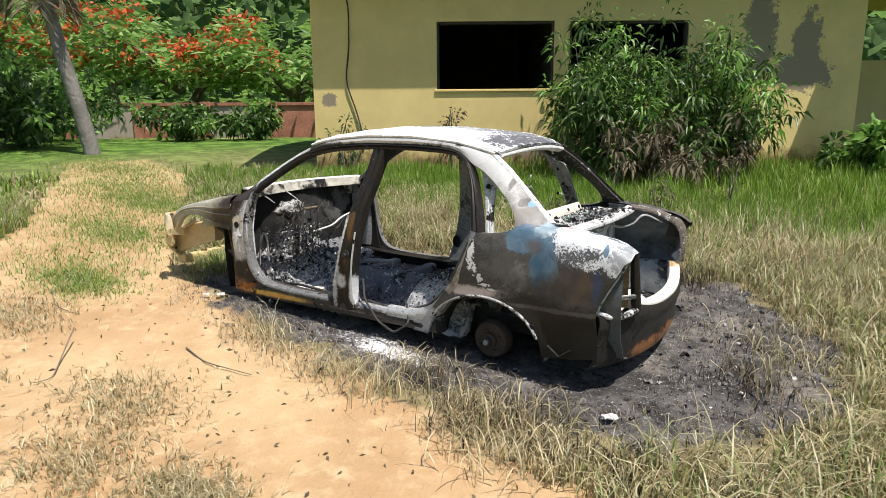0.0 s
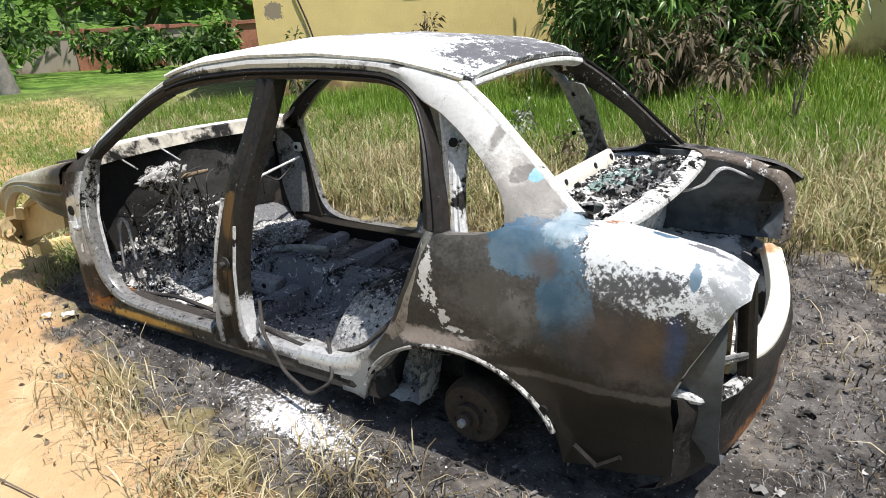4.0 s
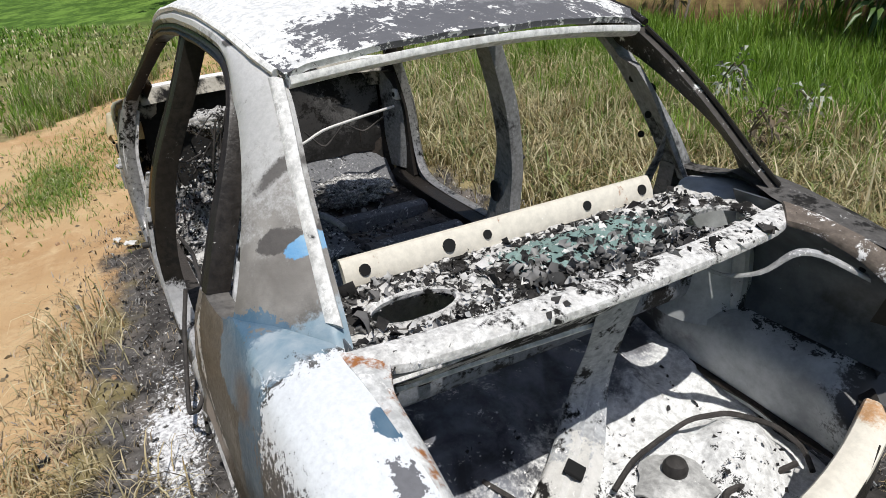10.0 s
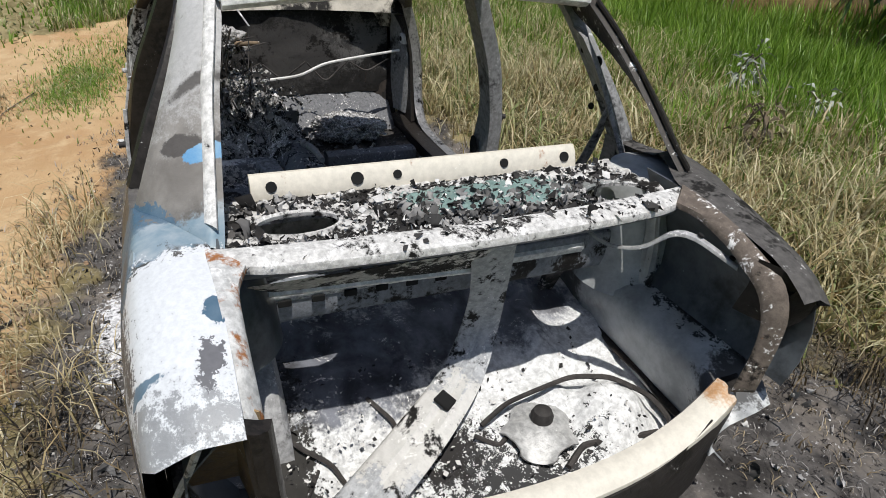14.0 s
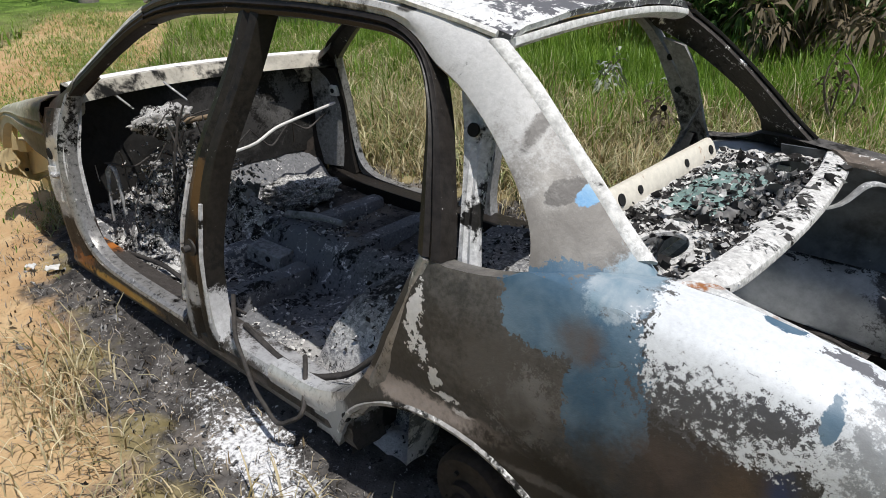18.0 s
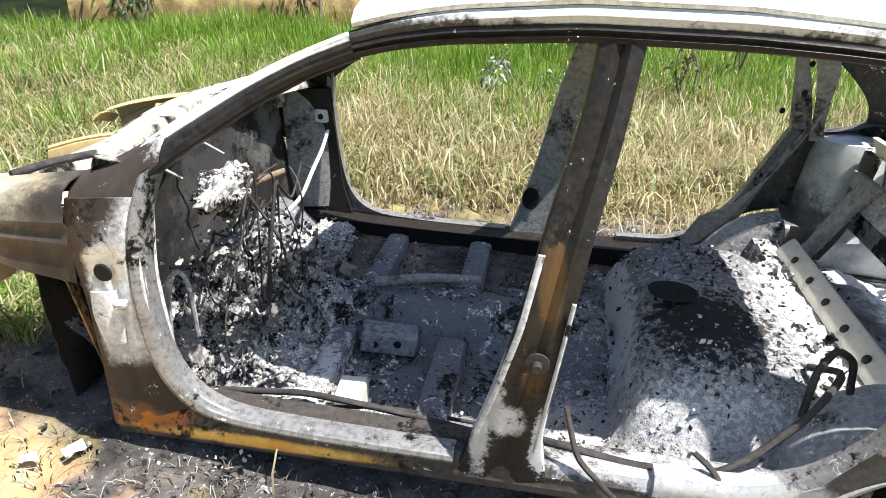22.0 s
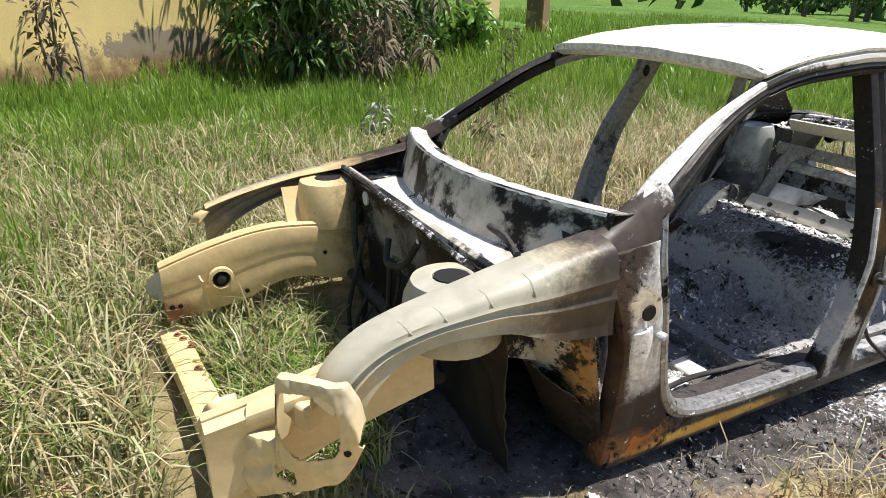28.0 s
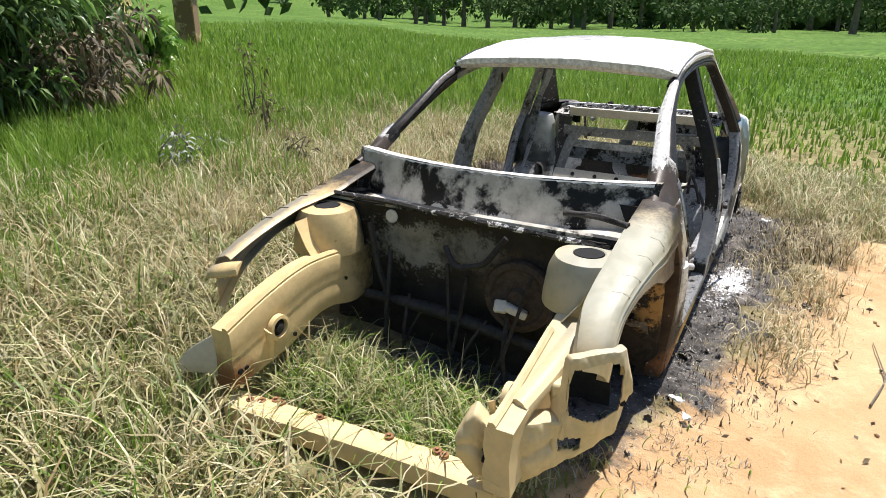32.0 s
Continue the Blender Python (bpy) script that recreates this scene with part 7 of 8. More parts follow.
def palm(x, y, rng):
    root = new("palm_tree")
    z = float(land(x, y))
    root.location = (x, y, z)
    pts = [(0, 0, -0.1), (-0.16, -0.10, 0.9), (-0.40, -0.26, 2.2), (-0.56, -0.36, 3.4), (-0.7, -0.45, 4.8)]
    ring = resample(pts, 40)
    part("trunk", *tube(ring, [0.155 + (0.016 if k % 2 else 0) - 0.0015 * k for k in range(40)], 14), PALM_BARK, root, "ringed grey palm trunk", turned=False)
    sets, dead = [], []
    for k in range(22):
        a = TAU * k / 22 + rng.normal(0, 0.2)
        hang = k % 2
        top = np.array([-0.69, -0.44, 4.7])
        ln = rng.uniform(1.6, 2.3)
        rise = -1.6 if hang else 0.8
        for q in np.linspace(0.1, 1, 34):
            c = top + np.array([math.cos(a), math.sin(a), 0]) * ln * (q if not hang else 0.30 * q) + np.array([0, 0, 1]) * (rise * q - (1.1 if not hang else 0.2) * q * q)
            for sgn in (-1, 1):
                w = np.array([-math.sin(a) * sgn, math.cos(a) * sgn, -0.5]) + np.array([math.cos(a), math.sin(a), -0.2]) * 0.6
                (dead if hang else sets).append((c, w))
    for nm, lst, mat in (("fronds", sets, LEAF), ("dead_fronds", dead, LEAF_DEAD)):
        at, way = np.array([q[0] for q in lst]), np.array([q[1] for q in lst])
        ob = new(nm, fast_mesh(nm, *leaf_array(at, way, 0.5, 0.02, rng, 0.3), mat))
        ob.parent = root
    return tagged(root, "grey-trunked palm with a skirt of dead brown fronds on the lawn", "palm tree")


palm(-13.9, 6.85, rng)


def far_tree(x, y, tall, wide, rng, n=700):
    root = new("tree")
    root.location = (x, y, float(land(x, y)))
    part("trunk", *tube([(0, 0, -0.3), (0.1, 0, tall * 0.3), (0, 0.1, tall * 0.55)], [0.05 * tall, 0.04 * tall, 0.02 * tall], 7, 5), BARK, root, turned=False)
    lobes = rng.normal(0, 1, (16, 3)) * np.array([wide * 0.36, wide * 0.36, tall * 0.17]) + np.array([0, 0, tall * 0.58])
    at = lobes[rng.randint(0, 16, n)]
    d = rng.normal(0, 1, (n, 3))
    d /= np.linalg.norm(d, axis=1, keepdims=True)
    at = at + d * (wide * 0.20) * rng.uniform(0.5, 1, n)[:, None]
    at[:, 2] = np.maximum(at[:, 2], 0.1)
    ob = new("crown", fast_mesh("crown", *leaf_array(at, d, wide * 0.11, wide * 0.035, rng, 0.2), LEAF_FAR))
    ob.parent = root
    return tagged(root, "distant dark green tree beyond the meadow", "tree", "far trees")


for k in range(34):
    a = -0.33 + 1.05 * k / 33 + rng.normal(0, 0.012)
    r = 105 + rng.normal(0, 10) + (14 if k % 3 == 0 else 0)
    far_tree(r * math.cos(a) - 3, r * math.sin(a) + 3, rng.uniform(5, 10), rng.uniform(5, 9), rng)


def woods():
    r = np.random.RandomState(77)
    n = 52000
    a, d = r.uniform(-0.6, 1.0, n), r.uniform(125, 330, n)
    px, py = d * np.cos(a), d * np.sin(a)
    ok = waves(px, py, 70, 41) + 0.25 * waves(px, py, 17, 42) > np.where(a > 0.42, 0.75, -0.15)
    px, py, d = px[ok], py[ok], d[ok]
    z = land(px, py) + r.uniform(0, 1, len(px)) ** 0.6 * 8.5
    way = r.normal(0, 1, (len(px), 3)) + np.array([0, 0, 0.4])
    tagged(new("woodland", fast_mesh("woodland", *leaf_array(np.stack([px, py, z], 1), way, 3.4, 1.3, r, 0.2), LEAF_FAR)), "dark wooded hillside beyond the meadow", "woodland", kind="stuff")
    n = 26000
    a, d = r.uniform(1.6, 3.3, n), r.uniform(45, 160, n)
    px, py = d * np.cos(a), d * np.sin(a)
    ok = waves(px, py, 40, 43) > 0.1
    px, py = px[ok], py[ok]
    z = land(px, py) + r.uniform(0, 1, len(px)) ** 0.6 * 5
    tagged(new("scrub", fast_mesh("scrub", *leaf_array(np.stack([px, py, z], 1), r.normal(0, 1, (len(px), 3)), 1.7, 0.6, r, 0.2), LEAF_FAR)), "green scrub on the rising ground", "scrub", kind="stuff")


woods()

# ---- house ----
def plaster(name, tone, under, stained):
    m, t, b = nodes_of(name, 0.9, 0, 0.2)
    at = t.nodes.new("ShaderNodeTexCoord").outputs["Object"]
    fine, big = noise_of(t, 35, 6, 0.7, at), noise_of(t, 1.2, 6, 0.65, at)
    colour = blend(t, ramp(t, big, 0.3, 0.7), tuple(0.86 * c for c in tone), tone)
    colour = blend(t, ramp(t, fine, 0.5, 0.9), colour, tuple(0.8 * c for c in tone))
    for centre, radii in stained:
        colour = blend(t, zone(t, at, centre, radii, 1.0, 0.05, 5.0), colour, blend(t, fine, tuple(0.8 * c for c in under), under))
    spots = noise_of(t, 5, 7, 0.7, at)
    colour = blend(t, ramp(t, spots, 0.70, 0.73), colour, under)
    sep = t.nodes.new("ShaderNodeSeparateXYZ")
    t.links.new(at, sep.inputs[0])
    low = sums(t, "ADD", sep.outputs["Z"], sums(t, "MULTIPLY", noise_of(t, 4, 6, 0.7, at), 0.8))
    colour = blend(t, ramp(t, low, 1.35, 1.05), colour, (0.24, 0.15, 0.08))
    t.links.new(colour, b.inputs["Base Color"])
    bumped(t, b, sums(t, "ADD", fine, big), 0.3, 0.01)
    return m


WALL = plaster("yellow_plaster", (0.78, 0.61, 0.26), (0.33, 0.27, 0.19), [((5.2, 0, 2.7), (0.25, 0.4, 0.7)), ((5.95, 0, 2.5), (0.22, 0.4, 0.55)), ((5.9, 0, 2.1), (0.5, 0.4, 0.3)), ((-1.75, 0, 1.72), (0.12, 0.3, 0.12)), ((1.6, 0, 0.9), (0.7, 0.4, 0.2))])
PALE_WALL = plaster("pale_plaster", (0.70, 0.56, 0.27), (0.38, 0.31, 0.22), [])
# Near-black tone puts the shade of the rooms into their colour.
DARK_ROOM = plain("room_shade", (0.10, 0.095, 0.085), 0.95, 0, 8, 0.3, 0.2)
TILE = plain("roof_tile", (0.33, 0.15, 0.09), 0.85, 0, 20, 0.4, 0.5, 0.01)
FRAME = plain("window_timber", (0.06, 0.05, 0.045), 0.8, 0, 30, 0.4)
house = new("house")
house.matrix_world = pose(HOUSE_AT.x, HOUSE_AT.y, 0, 0, 0, HOUSE_TURN)
tagged(house, "abandoned yellow plaster house with glassless dark windows", "house")


def wall_with_openings(x0, x1, z0, z1, thick, holes):
    """One connected wall round rectangular openings, front face at y 0, with reveals."""
    xs = sorted({x0, x1, *[h[0] for h in holes], *[h[1] for h in holes]})
    zs = sorted({z0, z1, *[h[2] for h in holes], *[h[3] for h in holes]})
    n = len(zs)
    verts = [(x, y, z) for y in (0.0, thick) for x in xs for z in zs]
    at = lambda i, j, back: back * len(xs) * n + i * n + j

    def solid(i, j):
        if not (0 <= i < len(xs) - 1 and 0 <= j < n - 1):
            return False
        x, z = (xs[i] + xs[i + 1]) / 2, (zs[j] + zs[j + 1]) / 2
        return not any(h[0] < x < h[1] and h[2] < z < h[3] for h in holes)
    faces = []
    for i in range(len(xs) - 1):
        for j in range(n - 1):
            if not solid(i, j):
                continue
            faces.append((at(i, j, 0), at(i + 1, j, 0), at(i + 1, j + 1, 0), at(i, j + 1, 0)))
            faces.append((at(i, j, 1), at(i, j + 1, 1), at(i + 1, j + 1, 1), at(i + 1, j, 1)))
            for di, dj, p, q in ((-1, 0, (i, j + 1), (i, j)), (1, 0, (i + 1, j), (i + 1, j + 1)), (0, -1, (i, j), (i + 1, j)), (0, 1, (i + 1, j + 1), (i, j + 1))):
                if not solid(i + di, j + dj):
                    faces.append((at(*p, 0), at(*p, 1), at(*q, 1), at(*q, 0)))
    return verts, faces


OPENINGS = [(0.0, 1.90, 1.87, 2.93), (2.15, 4.05, 1.87, 2.92)]
part("front_wall", *wall_with_openings(-2.03, 6.85, 0.0, 4.1, 0.2, OPENINGS), WALL, house, smooth=0)
part("side_wall", *box((-1.93, 3.3, 2.05), (0.2, 6.2, 4.1), bevel=0), WALL, house, smooth=0)
part("side_wall", *box((6.75, 3.3, 2.05), (0.2, 6.2, 4.1), bevel=0), PALE_WALL, house, smooth=0)
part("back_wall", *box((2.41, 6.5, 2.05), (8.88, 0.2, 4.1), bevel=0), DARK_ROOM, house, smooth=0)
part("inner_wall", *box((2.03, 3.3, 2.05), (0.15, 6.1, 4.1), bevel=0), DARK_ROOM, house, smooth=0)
# Dark sheet added behind the yellow wall so the rooms stay dim.
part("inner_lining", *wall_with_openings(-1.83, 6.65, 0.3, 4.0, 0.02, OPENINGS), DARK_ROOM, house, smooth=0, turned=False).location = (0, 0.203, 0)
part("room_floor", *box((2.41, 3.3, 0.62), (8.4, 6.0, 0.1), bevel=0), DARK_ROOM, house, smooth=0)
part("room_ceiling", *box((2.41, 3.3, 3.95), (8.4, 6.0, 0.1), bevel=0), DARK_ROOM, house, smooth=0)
for x0, x1, z0, z1 in OPENINGS:
    w = part("window", *joined(box((x0 + 0.02, 0.1, (z0 + z1) / 2), (0.04, 0.12, z1 - z0)), box((x1 - 0.02, 0.1, (z0 + z1) / 2), (0.04, 0.12, z1 - z0)), box(((x0 + x1) / 2, 0.1, z1 - 0.02), (x1 - x0 - 0.09, 0.12, 0.04))), FRAME, house, "empty dark window frame")
    part("sill", *box(((x0 + x1) / 2, 0.05, z0 - 0.02), (x1 - x0 + 0.06, 0.16, 0.04)), WALL, w)
part("roof", *grid([[(x, -0.52, 3.70), (x, 3.2, 5.0), (x, 6.9, 3.7)] for x in np.linspace(-2.6, 7.4, 9)], thick=0.12), TILE, house)
part("eave_board", *box((2.4, -0.50, 3.73), (10, 0.03, 0.16)), FRAME, house)
part("porch_wall", *wall_with_openings(6.85, 13.2, 0.0, 4.1, 0.2, [(7.2, 8.6, 2.4, 3.3), (10.0, 11.2, 0.7, 2.9)]), PALE_WALL, house, smooth=0).location = (0, 1.6, 0)
part("porch_roof", *box((10.0, 1.2, 3.9), (6.4, 4.4, 0.14)), TILE, house)
part("porch_pillar", *box((11.75, -0.1, 2.0), (0.42, 0.42, 4.0), bevel=0.02), plaster("pillar_plaster", (0.62, 0.50, 0.27), (0.30, 0.2, 0.12), [((11.75, -0.2, 1.2), (0.3, 0.4, 0.5))]), house)
part("porch_beam", *box((9.3, -0.1, 3.72), (4.9, 0.3, 0.3)), PALE_WALL, house)
part("cable", *tube([(-1.55, -0.06, 3.72), (-1.40, -0.05, 3.2), (-1.42, -0.03, 2.5), (-1.50, -0.03, 2.0), (-1.33, -0.03, 1.55), (-1.2, -0.04, 1.0)], 0.012, 6, 24), WIRE, house, "dangling dark cable")

# garden wall behind the lawn
wall = new("garden_wall")
wall.matrix_world = pose(-17.6, 13.4, 0, 0, 0, 40)
tagged(wall, "low weathered brick and concrete wall at the lawn's end", "wall")
PINK = plaster("wall_concrete", (0.42, 0.35, 0.30), (0.25, 0.12, 0.08), [])
BRICKY = plain("wall_brick", (0.33, 0.14, 0.09), 0.9, 0, 15, 0.4, 0.6)
zb = float(land(-17.6, 13.4))
for k in range(5):
    part("panel", *box((-4.2 + 2.1 * k, 0, zb + 0.45), (1.8, 0.15, 1.1)), PINK if k % 2 == 0 else BRICKY, wall)
    part("post", *box((-5.25 + 2.1 * k, 0, zb + 0.5), (0.3, 0.28, 1.25)), BRICKY, wall)
part("coping", *box((0, 0, zb + 1.05), (11.0, 0.26, 0.10)), BRICKY, wall)


# ---- debris, ash and small litter ----
def car_world(u, v, w):
    a = radians(CAR_TURN)
    u, v, w = np.asarray(u, float), np.asarray(v, float), np.asarray(w, float)
    return np.stack([CAR_AT.x + u * math.cos(a) - v * math.sin(a), CAR_AT.y + u * math.sin(a) + v * math.cos(a), w + 0 * u], -1)


def flakes(places, size, rng, up=0.5):
    size = size * 0.5 * np.exp(rng.normal(-0.1, 0.4, len(places)))
    way = rng.normal(0, 1, (len(places), 3)) * np.array([1, 1, up])
    return leaf_array(places, way, size, size * 0.4, rng, 0.1)


def lump(centre, size, rng, name, material, label, category, squash=(1, 1, 0.7), spiky=1.0):
    """A crumpled burnt lump."""
    bm = bmesh.new()
    bmesh.ops.create_icosphere(bm, subdivisions=5, radius=1)
    o = Vector(rng.uniform(-9, 9, 3))
    for v in bm.verts:
        k = 1 + 0.45 * noise.noise(v.co * 1.6 + o) + 0.35 * abs(noise.noise(v.co * 4 + o)) + spiky * (0.3 * noise.noise(v.co * 9 + o) + 0.12 * noise.noise(v.co * 20 + o))
        v.co = Vector((v.co.x * squash[0], v.co.y * squash[1], v.co.z * squash[2])) * size * k
    me = bpy.data.meshes.new(name)
    bm.to_mesh(me)
    bm.free()
    me.shade_smooth()
    me.materials.append(material)
    ob = new(name, me)
    ob.location = car_world(*centre).tolist()
    return tagged(ob, label, category)


rng = np.random.RandomState(91)
CRUST = burnt("crust_debris", (0.24, 0.235, 0.23), 0.46, 0.55, 0.0, rough=0.9, relief=1.0, scale=5.0)
n = 5200
u, v = rng.uniform(-1.05, 1.0, n), rng.uniform(-0.66, 0.66, n)
keep = (rng.rand(n) < np.where((v < -0.35) | (u < -0.5), 1, 0.35))
u, v = u[keep], v[keep]
w = np.array([floor_height(a, c) for a, c in zip(u, v)]) + 0.008
white = rng.rand(len(u)) < np.where(v < -0.2, 0.55, 0.3)
sets_w, sets_b = [flakes(car_world(u[white], v[white], w[white]), 0.028, rng)], [flakes(car_world(u[~white], v[~white], w[~white]), 0.035, rng)]
# front heap below the steering column
n = 1800
u, v = rng.normal(-0.78, 0.13, n), rng.normal(-0.42, 0.14, n)
hp = 0.16 * np.exp(-((u + 0.78) / 0.16) ** 2 - ((v + 0.40) / 0.17) ** 2)
w = np.array([floor_height(max(-1.2, min(1.2, a)), c) for a, c in zip(u, v)]) + hp * rng.uniform(0.3, 1, n)
white = rng.rand(n) < 0.5
sets_w.append(flakes(car_world(u[white], v[white], w[white]), 0.022, rng, 1))
sets_b.append(flakes(car_world(u[~white], v[~white], w[~white]), 0.028, rng, 1))
# parcel shelf
n = 2200
u, v = rng.uniform(1.27, 1.64, n), rng.uniform(-0.54, 0.56, n)
ok = np.array([all(((a - p) / 0.07) ** 2 + ((c - q) / 0.11) ** 2 > 1 for p, q in SPEAKERS) for a, c in zip(u, v)])
u, v = u[ok], v[ok]
w = np.array([shelf_height(a, c) for a, c in zip(u, v)]) + 0.006
white = waves(u, v, 0.16, 51) + rng.normal(0, 0.25, len(u)) > 0.15
sets_w.append(flakes(car_world(u[white], v[white], w[white]), 0.032, rng, 0.35))
sets_b.append(flakes(car_world(u[~white], v[~white], w[~white]), 0.036, rng, 0.45))
# boot floor
n = 800
u, v = rng.uniform(1.3, 1.93, n), rng.uniform(-0.5, 0.5, n)
w = np.interp(u, (1.3, 1.5, 1.7, 1.97), (0.19, 0.135, 0.10, 0.09)) + 0.085 * np.exp(-(np.hypot(u - 1.70, v - 0.44) / 0.12) ** 4)
white = rng.rand(n) < 0.75
sets_w.append(flakes(car_world(u[white], v[white], w[white]), 0.022, rng, 0.3))
sets_b.append(flakes(car_world(u[~white], v[~white], w[~white]), 0.03, rng, 0.3))
# on the black ground
n = 9000
px, py = rng.uniform(-5.0, -0.1, n), rng.uniform(2.6, 5.6, n)
ok = (polygon_distance(px, py, CHAR) > -0.1) & ~under_car(px, py, -0.08)
px, py = px[ok], py[ok]
near_ash = np.exp(-(((px + 2.62) / 0.6) ** 2 + ((py - 3.05) / 0.22) ** 2))
white = rng.rand(len(px)) < 0.15 + 0.7 * near_ash
at = np.stack([px, py, land(px, py) + 0.004], 1)
sets_w.append(flakes(at[white], 0.018, rng, 0.3))
sets_b.append(flakes(at[~white][::3], 0.02, rng, 0.5))
tagged(new("ash_flakes", fast_mesh("ash_flakes", *stack(*sets_w), FLAKE, False)), "pale ash flakes strewn in and round the wreck", "ash", kind="stuff")
tagged(new("cinders", fast_mesh("cinders", *stack(*sets_b), CINDER, False)), "black cinders strewn in and round the wreck", "cinders", kind="stuff")
rows = []
for i in range(15):
    row = []
    for j in range(44):
        a, c = 1.30 + 0.20 * i / 14, -0.14 + 0.50 * j / 43
        rag = 0.5 + 0.35 * float(waves(np.array(a), np.array(c), 0.10, 71)) - 1.1 * max(abs(i / 7 - 1), abs(j / 21.5 - 1)) ** 3
        row.append(tuple(car_world(a, c, shelf_height(a, c) + 0.012 * rag + 0.004 * float(waves(np.array(a), np.array(c), 0.03, 72)))))
    rows.append(row)
tagged(part("melted_glass", *grid(rows, thick=0.003), GLASS, None, "", 60), "melted greenish window glass lying on the parcel shelf", "glass")

lump((-0.93, -0.32, 0.68), 0.085, rng, "melted_instrument", burnt("melted_white", (0.40, 0.39, 0.38), 0.56, 0.25, 0.0, rough=0.7, scale=3.0, relief=0.6), "melted white and black instrument remains over the column", "debris", (0.7, 1.45, 0.8), 0.3)
lump((-0.80, -0.40, 0.11), 0.12, rng, "ash_mound", CRUST, "crusted heap of ash and molten parts on the floor", "debris", (1.1, 1.2, 0.6))
lump((-0.62, -0.52, 0.08), 0.07, rng, "ash_mound", CRUST, "crusted ash heap beside the sill", "debris", (1.2, 1, 0.6))
lump((-0.92, 0.36, 0.16), 0.12, rng, "ash_mound", CRUST, "pale crusted heap under the dash", "debris", (1.0, 1.5, 0.6))
lump((-0.97, -0.25, 0.40), 0.07, rng, "charred_duct", CRUST, "crumpled charred duct below the dash", "debris", (0.8, 1.4, 1.0))


def crumpled(places, sizes, rng, n=6):
    """Small crumpled sheets of burnt stuff, as arrays."""
    verts, faces, k = [], [], 0
    gx, gy = np.meshgrid(np.linspace(-1, 1, n), np.linspace(-1, 1, n), indexing="ij")
    i, j = np.meshgrid(np.arange(n - 1), np.arange(n - 1), indexing="ij")
    base = (i * n + j).ravel()
    quad = np.stack([base, base + 1, base + n + 1, base + n], 1)
    for p, size in zip(places, sizes):
        a, b, c = rng.uniform(0.5, 1.1), rng.uniform(0.35, 0.8), rng.uniform(0, 9)
        bumps = 0.30 * np.sin(gx * rng.uniform(2, 4) + c) + 0.25 * np.sin(gy * rng.uniform(2, 5) + c * 2 + gx) + rng.normal(0, 0.14, gx.shape)
        q = np.stack([gx * a + rng.normal(0, 0.10, gx.shape), gy * b + rng.normal(0, 0.10, gx.shape), bumps], -1).reshape(-1, 3)
        m, _ = np.linalg.qr(rng.normal(0, 1, (3, 3)))
        verts.append(q @ m.T * size + p)
        faces.append(quad + k)
        k += n * n
    return np.concatenate(verts), np.concatenate(faces)


CHARRED = leafy("charred_sheet", [(0.012, 0.011, 0.011), (0.03, 0.028, 0.027), (0.42, 0.41, 0.40), (0.02, 0.02, 0.02), (0.10, 0.098, 0.095), (0.55, 0.54, 0.52), (0.05, 0.047, 0.045), (0.18, 0.175, 0.17), (0.30, 0.295, 0.29), (0.08, 0.078, 0.075)], 0.9, 0.0)
n = 1100
at = np.stack([rng.normal(-0.88, 0.10, n), rng.normal(-0.30, 0.20, n), rng.uniform(0.06, 0.60, n) ** 1.0], 1)
at[:, 2] = 0.05 + (at[:, 2] - 0.05) * np.clip(1.15 - np.abs(at[:, 1] + 0.3) * 1.4, 0.3, 1)
low = np.stack([rng.uniform(-1.05, -0.45, 260), rng.uniform(-0.62, 0.62, 260), np.full(260, 0.07)], 1)
back = np.stack([rng.uniform(0.85, 1.15, 120), rng.uniform(-0.52, 0.6, 120), np.full(120, 0.30)], 1)
at = np.concatenate([at, low, back])
at = at[(np.abs(at[:, 1]) < 0.62)]
at[:, 2] = np.maximum(at[:, 2], [floor_height(a, c) for a, c in at[:, :2]])
tagged(new("charred_remains", fast_mesh("charred_remains", *crumpled(car_world(*at.T), np.exp(rng.normal(-4.7, 0.5, len(at))), rng), CHARRED)), "crumpled charred and ash-white remains fallen from the dash", "debris", kind="stuff")
n = 260
u, v = rng.uniform(1.40, 1.63, n), rng.uniform(-0.15, 0.52, n)
u[:60], v[:60] = rng.uniform(1.28, 1.62, 60), rng.uniform(-0.58, -0.35, 60)
ok = np.array([all(((a - p) / 0.08) ** 2 + ((c - q) / 0.12) ** 2 > 1 for p, q in SPEAKERS) for a, c in zip(u, v)])
u, v = u[ok], v[ok]
tagged(new("charred_remains", fast_mesh("charred_remains", *crumpled(car_world(u, v, np.array([shelf_height(a, c) + 0.008 for a, c in zip(u, v)])), np.exp(rng.normal(-4.1, 0.35, len(u))), rng), CHARRED)), "crumpled black and pale crust lying on the parcel shelf", "debris", kind="stuff")
n = 1500
px, py = rng.uniform(-5.0, -0.1, n), rng.uniform(2.6, 5.6, n)
ok = (polygon_distance(px, py, CHAR) + rng.normal(0, 0.15, n) > 0) & ~under_car(px, py, -0.06)
px, py = px[ok], py[ok]
tagged(new("charred_remains", fast_mesh("charred_remains", *crumpled(np.stack([px, py, land(px, py) + 0.006], 1), np.exp(rng.normal(-4.35, 0.5, len(px))), rng, 5), CHARRED)), "small charred scraps and ash strewn on the scorched ground", "debris", kind="stuff")

# wires and hoses
def strand(name, points, r, label, n=26, category="wire", material=None):
    ob = part(name, *tube([car_world(*p).tolist() for p in points], r, 6, n), material or WIRE, None, "", 60, False)
    return tagged(ob, label, category)


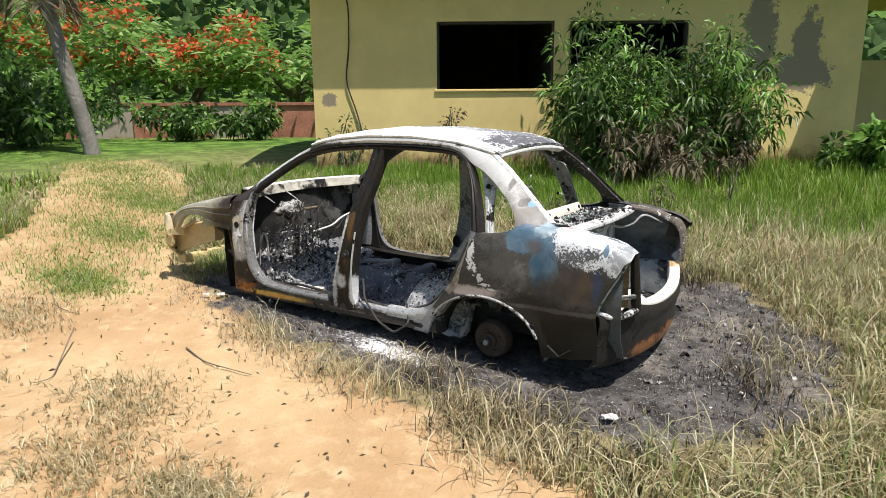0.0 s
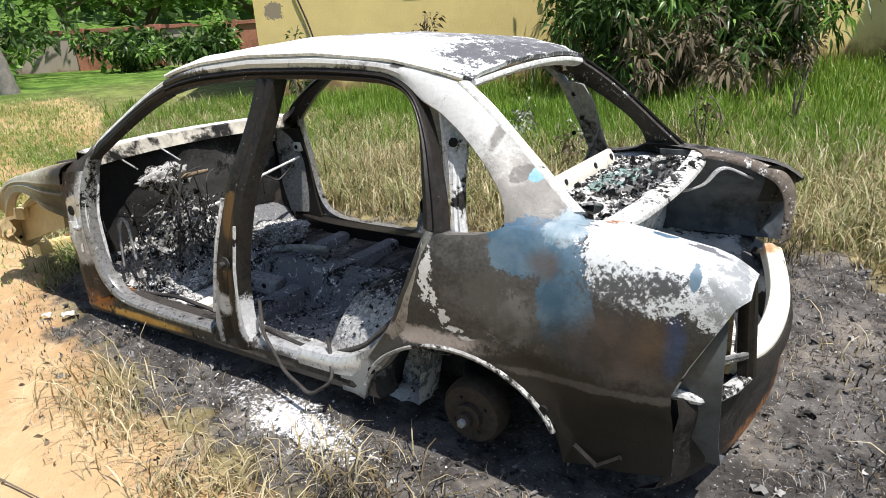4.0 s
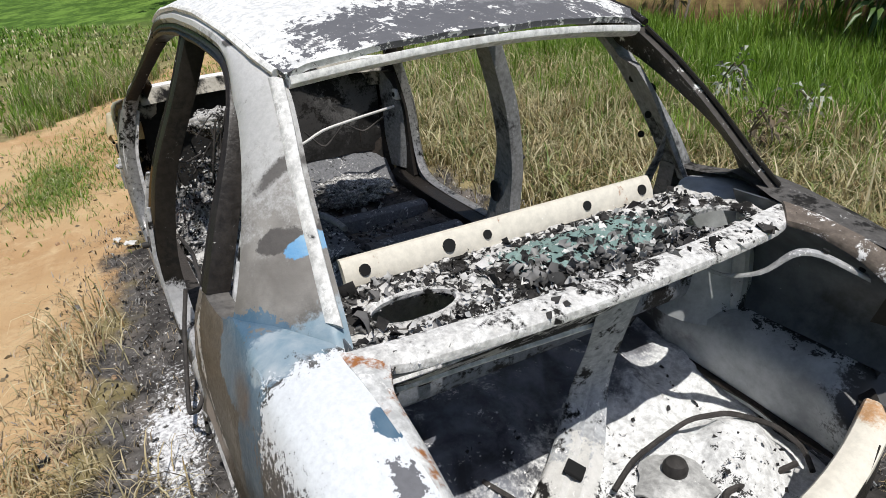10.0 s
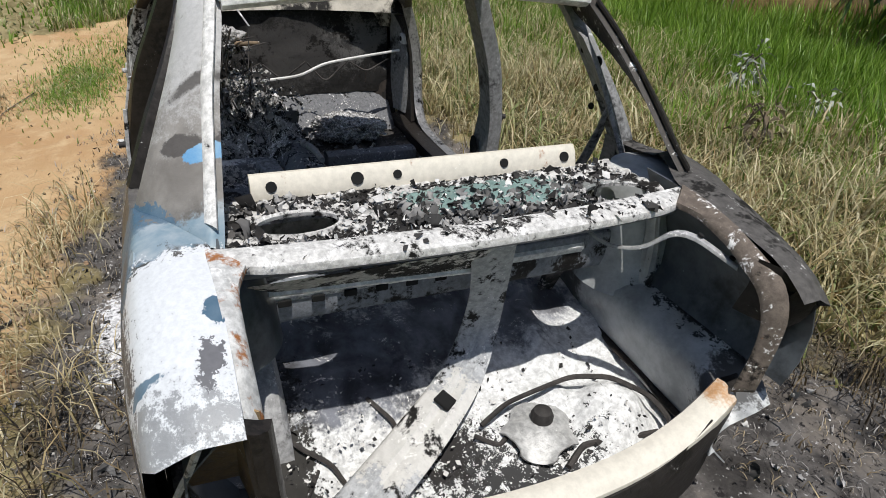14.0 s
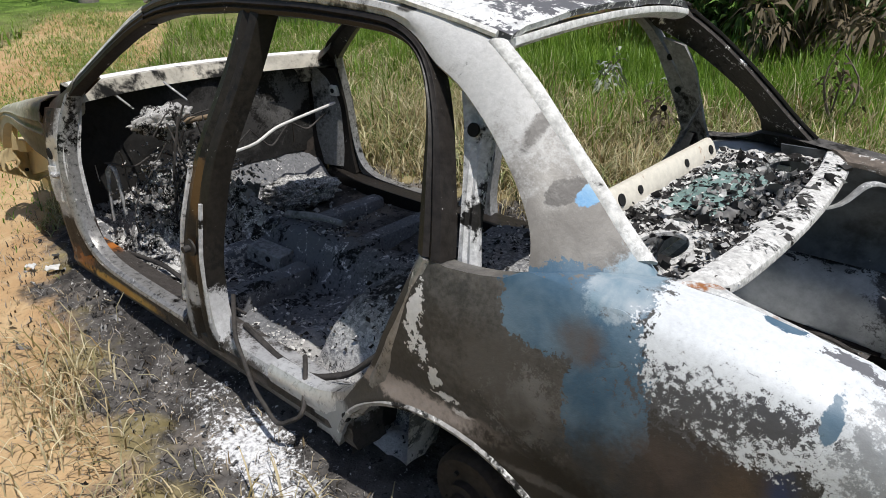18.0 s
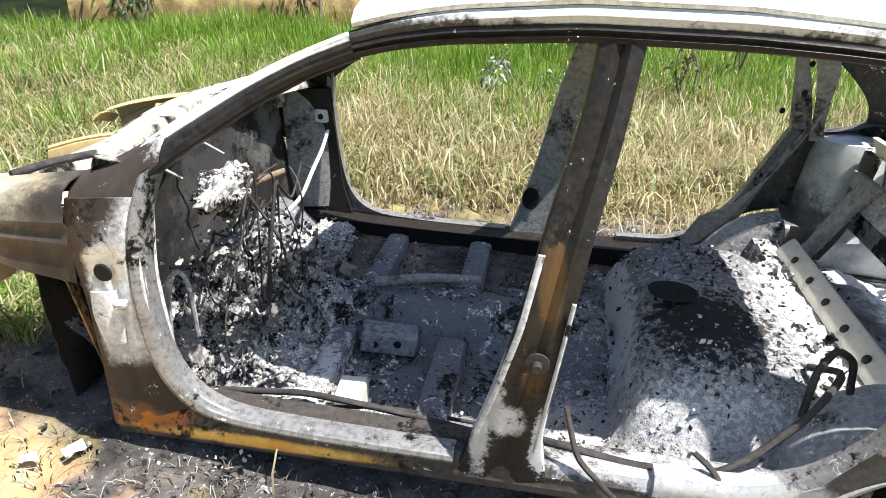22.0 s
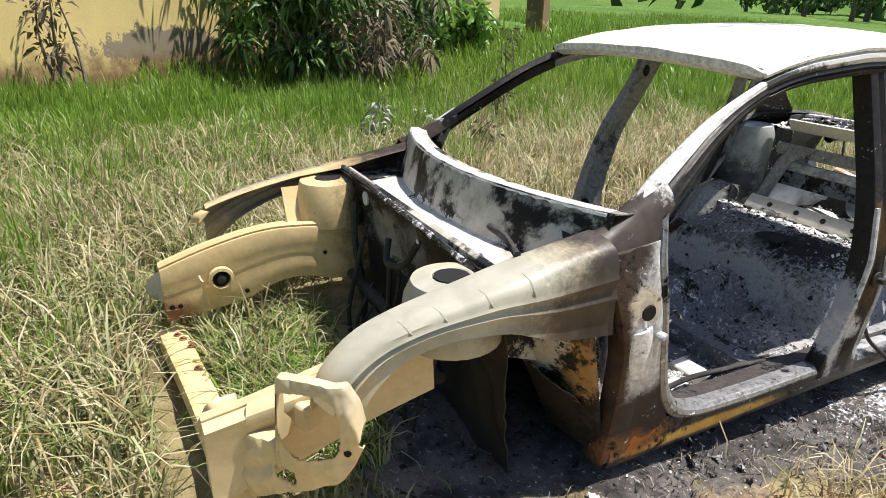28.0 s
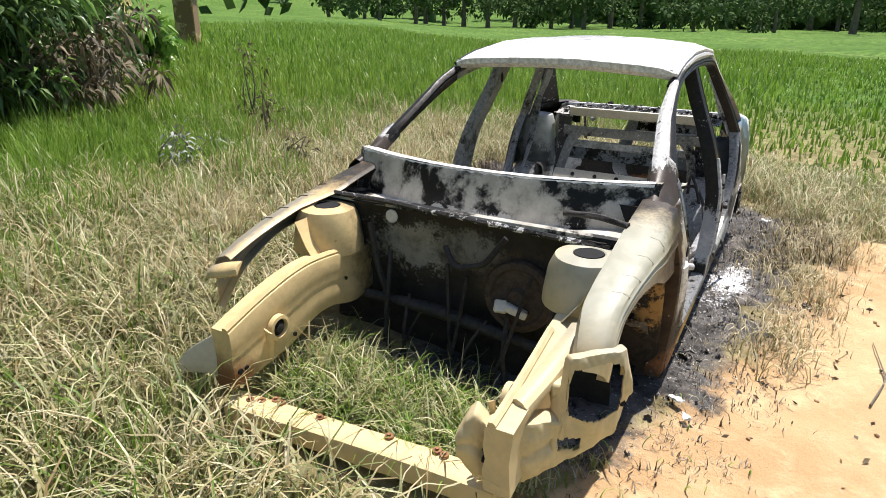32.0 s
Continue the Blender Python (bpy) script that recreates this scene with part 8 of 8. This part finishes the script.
for k in range(13):
    a = np.array([-0.84 + rng.normal(0, 0.05), -0.34 + rng.normal(0, 0.12), 0.66 + rng.normal(0, 0.05)])
    b2 = np.array([-0.80 + rng.normal(0, 0.08), -0.36 + rng.normal(0, 0.14), 0.20 + rng.uniform(0, 0.15)])
    m1 = (a + b2) / 2 + rng.normal(0, 0.10, 3)
    strand("wire", [tuple(a), tuple(m1 + [0, 0, 0.08]), tuple(m1 - [0, 0, 0.08]), tuple(b2)], rng.uniform(0.0025, 0.006), "burnt wire hanging from the dash", 14)
for k in range(5):
    strand("wire", [(-0.98, -0.6 + 0.25 * k, 0.54), (-0.95 + rng.normal(0, 0.03), -0.5 + 0.25 * k, 0.46 + rng.normal(0, 0.04)), (-0.97, -0.36 + 0.25 * k, 0.55)], 0.005, "burnt wire looped along the dash bar", 14)
strand("hose", [(0.10, -0.66, 0.16), (0.35, -0.70, 0.15), (0.55, -0.72, 0.17), (0.66, -0.66, 0.20), (0.78, -0.62, 0.32), (0.86, -0.55, 0.40), (0.90, -0.45, 0.36), (0.84, -0.40, 0.33)], 0.011, "ribbed black hose along the rear door sill", 40, "hose")
strand("wire", [(0.16, -0.72, 0.33), (0.20, -0.76, 0.20), (0.34, -0.80, 0.08), (0.50, -0.83, 0.03), (0.60, -0.80, 0.10), (0.55, -0.74, 0.20), (0.50, -0.70, 0.22)], 0.008, "burnt cable looped over the sill", 40)
strand("wire", [(-0.90, -0.62, 0.14), (-0.6, -0.60, 0.16), (-0.3, -0.62, 0.15), (-0.05, -0.64, 0.13), (0.1, -0.62, 0.11)], 0.010, "burnt cable along the front sill", 30)
strand("wire", [(-0.92, -0.60, 0.10), (-0.66, -0.64, 0.13), (-0.35, -0.58, 0.13), (-0.08, -0.55, 0.09)], 0.006, "burnt cable along the front sill", 30)
strand("wiper_linkage", [(-1.40, -0.62, 0.79), (-1.36, -0.50, 0.795), (-1.33, -0.36, 0.78)], 0.012, "charred wiper arm lying on the cowl", 12, "wiper")

# scraps on the ground
def scrap(name, place, size, turn, material, label):
    x, y = place
    rows = [[Vector((size * (i / 5 - 0.5), size * 0.6 * (j / 4 - 0.5), 0.25 * size * noise.noise(Vector((i * 0.6, j * 0.6, x * 7))))) for j in range(5)] for i in range(6)]
    ob = part(name, *grid(rows, thick=0.006), material)
    ob.matrix_world = pose(x, y, float(land(x, y)) + 0.03, turn, turn * 0.5, turn * 7)
    return tagged(ob, label, "scrap")


scrap("metal_scrap", (-4.95, 3.72, ), 0.17, 12, plain("rust_scrap", (0.30, 0.14, 0.06), 0.8, 0.1), "torn rusty sheet scrap lying in the engine bay")
scrap("melted_scrap", (-4.28, 3.04), 0.06, 9, FLAKE, "pale melted metal scrap on black ground")
scrap("melted_scrap", (-4.38, 2.98), 0.045, 4, FLAKE, "small pale melted scrap on black ground")
scrap("melted_scrap", (-1.05, 3.05), 0.08, 7, FLAKE, "pale melted metal scrap behind the wreck")
n = 650
px, py = rng.uniform(-7, 0.6, n), rng.uniform(-0.5, 3.2, n)
ok = polygon_distance(px, py, DIRT) > 0.0
px, py = px[ok], py[ok]
tagged(new("dead_leaves", fast_mesh("dead_leaves", *leaf_array(np.stack([px, py, land(px, py) + 0.006], 1), rng.normal(0, 1, (len(px), 3)) * np.array([1, 1, 0.15]), 0.04, 0.009, rng, 0.0), LEAF_DEAD)), "small dead leaves and stalks on the sand", "litter", kind="stuff")
for pts in ([(-4.35, 1.95), (-4.15, 1.75), (-3.95, 1.62), (-4.0, 1.52)], [(-3.7, 2.35), (-3.4, 2.28), (-3.0, 2.33)], [(-5.6, 2.35), (-5.2, 2.2), (-4.9, 2.22)]):
    ob = part("twig", *tube([(x, y, float(land(x, y)) + 0.012 + (0.10 if k == 0 and pts[0][0] == -4.35 else 0)) for k, (x, y) in enumerate(pts)], [0.005, 0.004, 0.002], 6, 14), BARK, turned=False)
    tagged(ob, "thin dry twig lying on the sandy path", "twig")
pebbles = []
for k in range(160):
    x, y = rng.uniform(-6.5, 0.3), rng.uniform(0, 2.9)
    s = rng.uniform(0.004, 0.014)
    pebbles.append(box((x, y, float(land(x, y)) + s * 0.3), (s * 2, s * 1.6, s * 1.2), tuple(rng.uniform(0, 90, 3)), s * 0.4))
tagged(part("pebbles", *joined(*pebbles), plain("pebble", (0.42, 0.28, 0.17), 0.9), turned=False), "small sandy pebbles scattered on the path", "pebbles", kind="stuff")
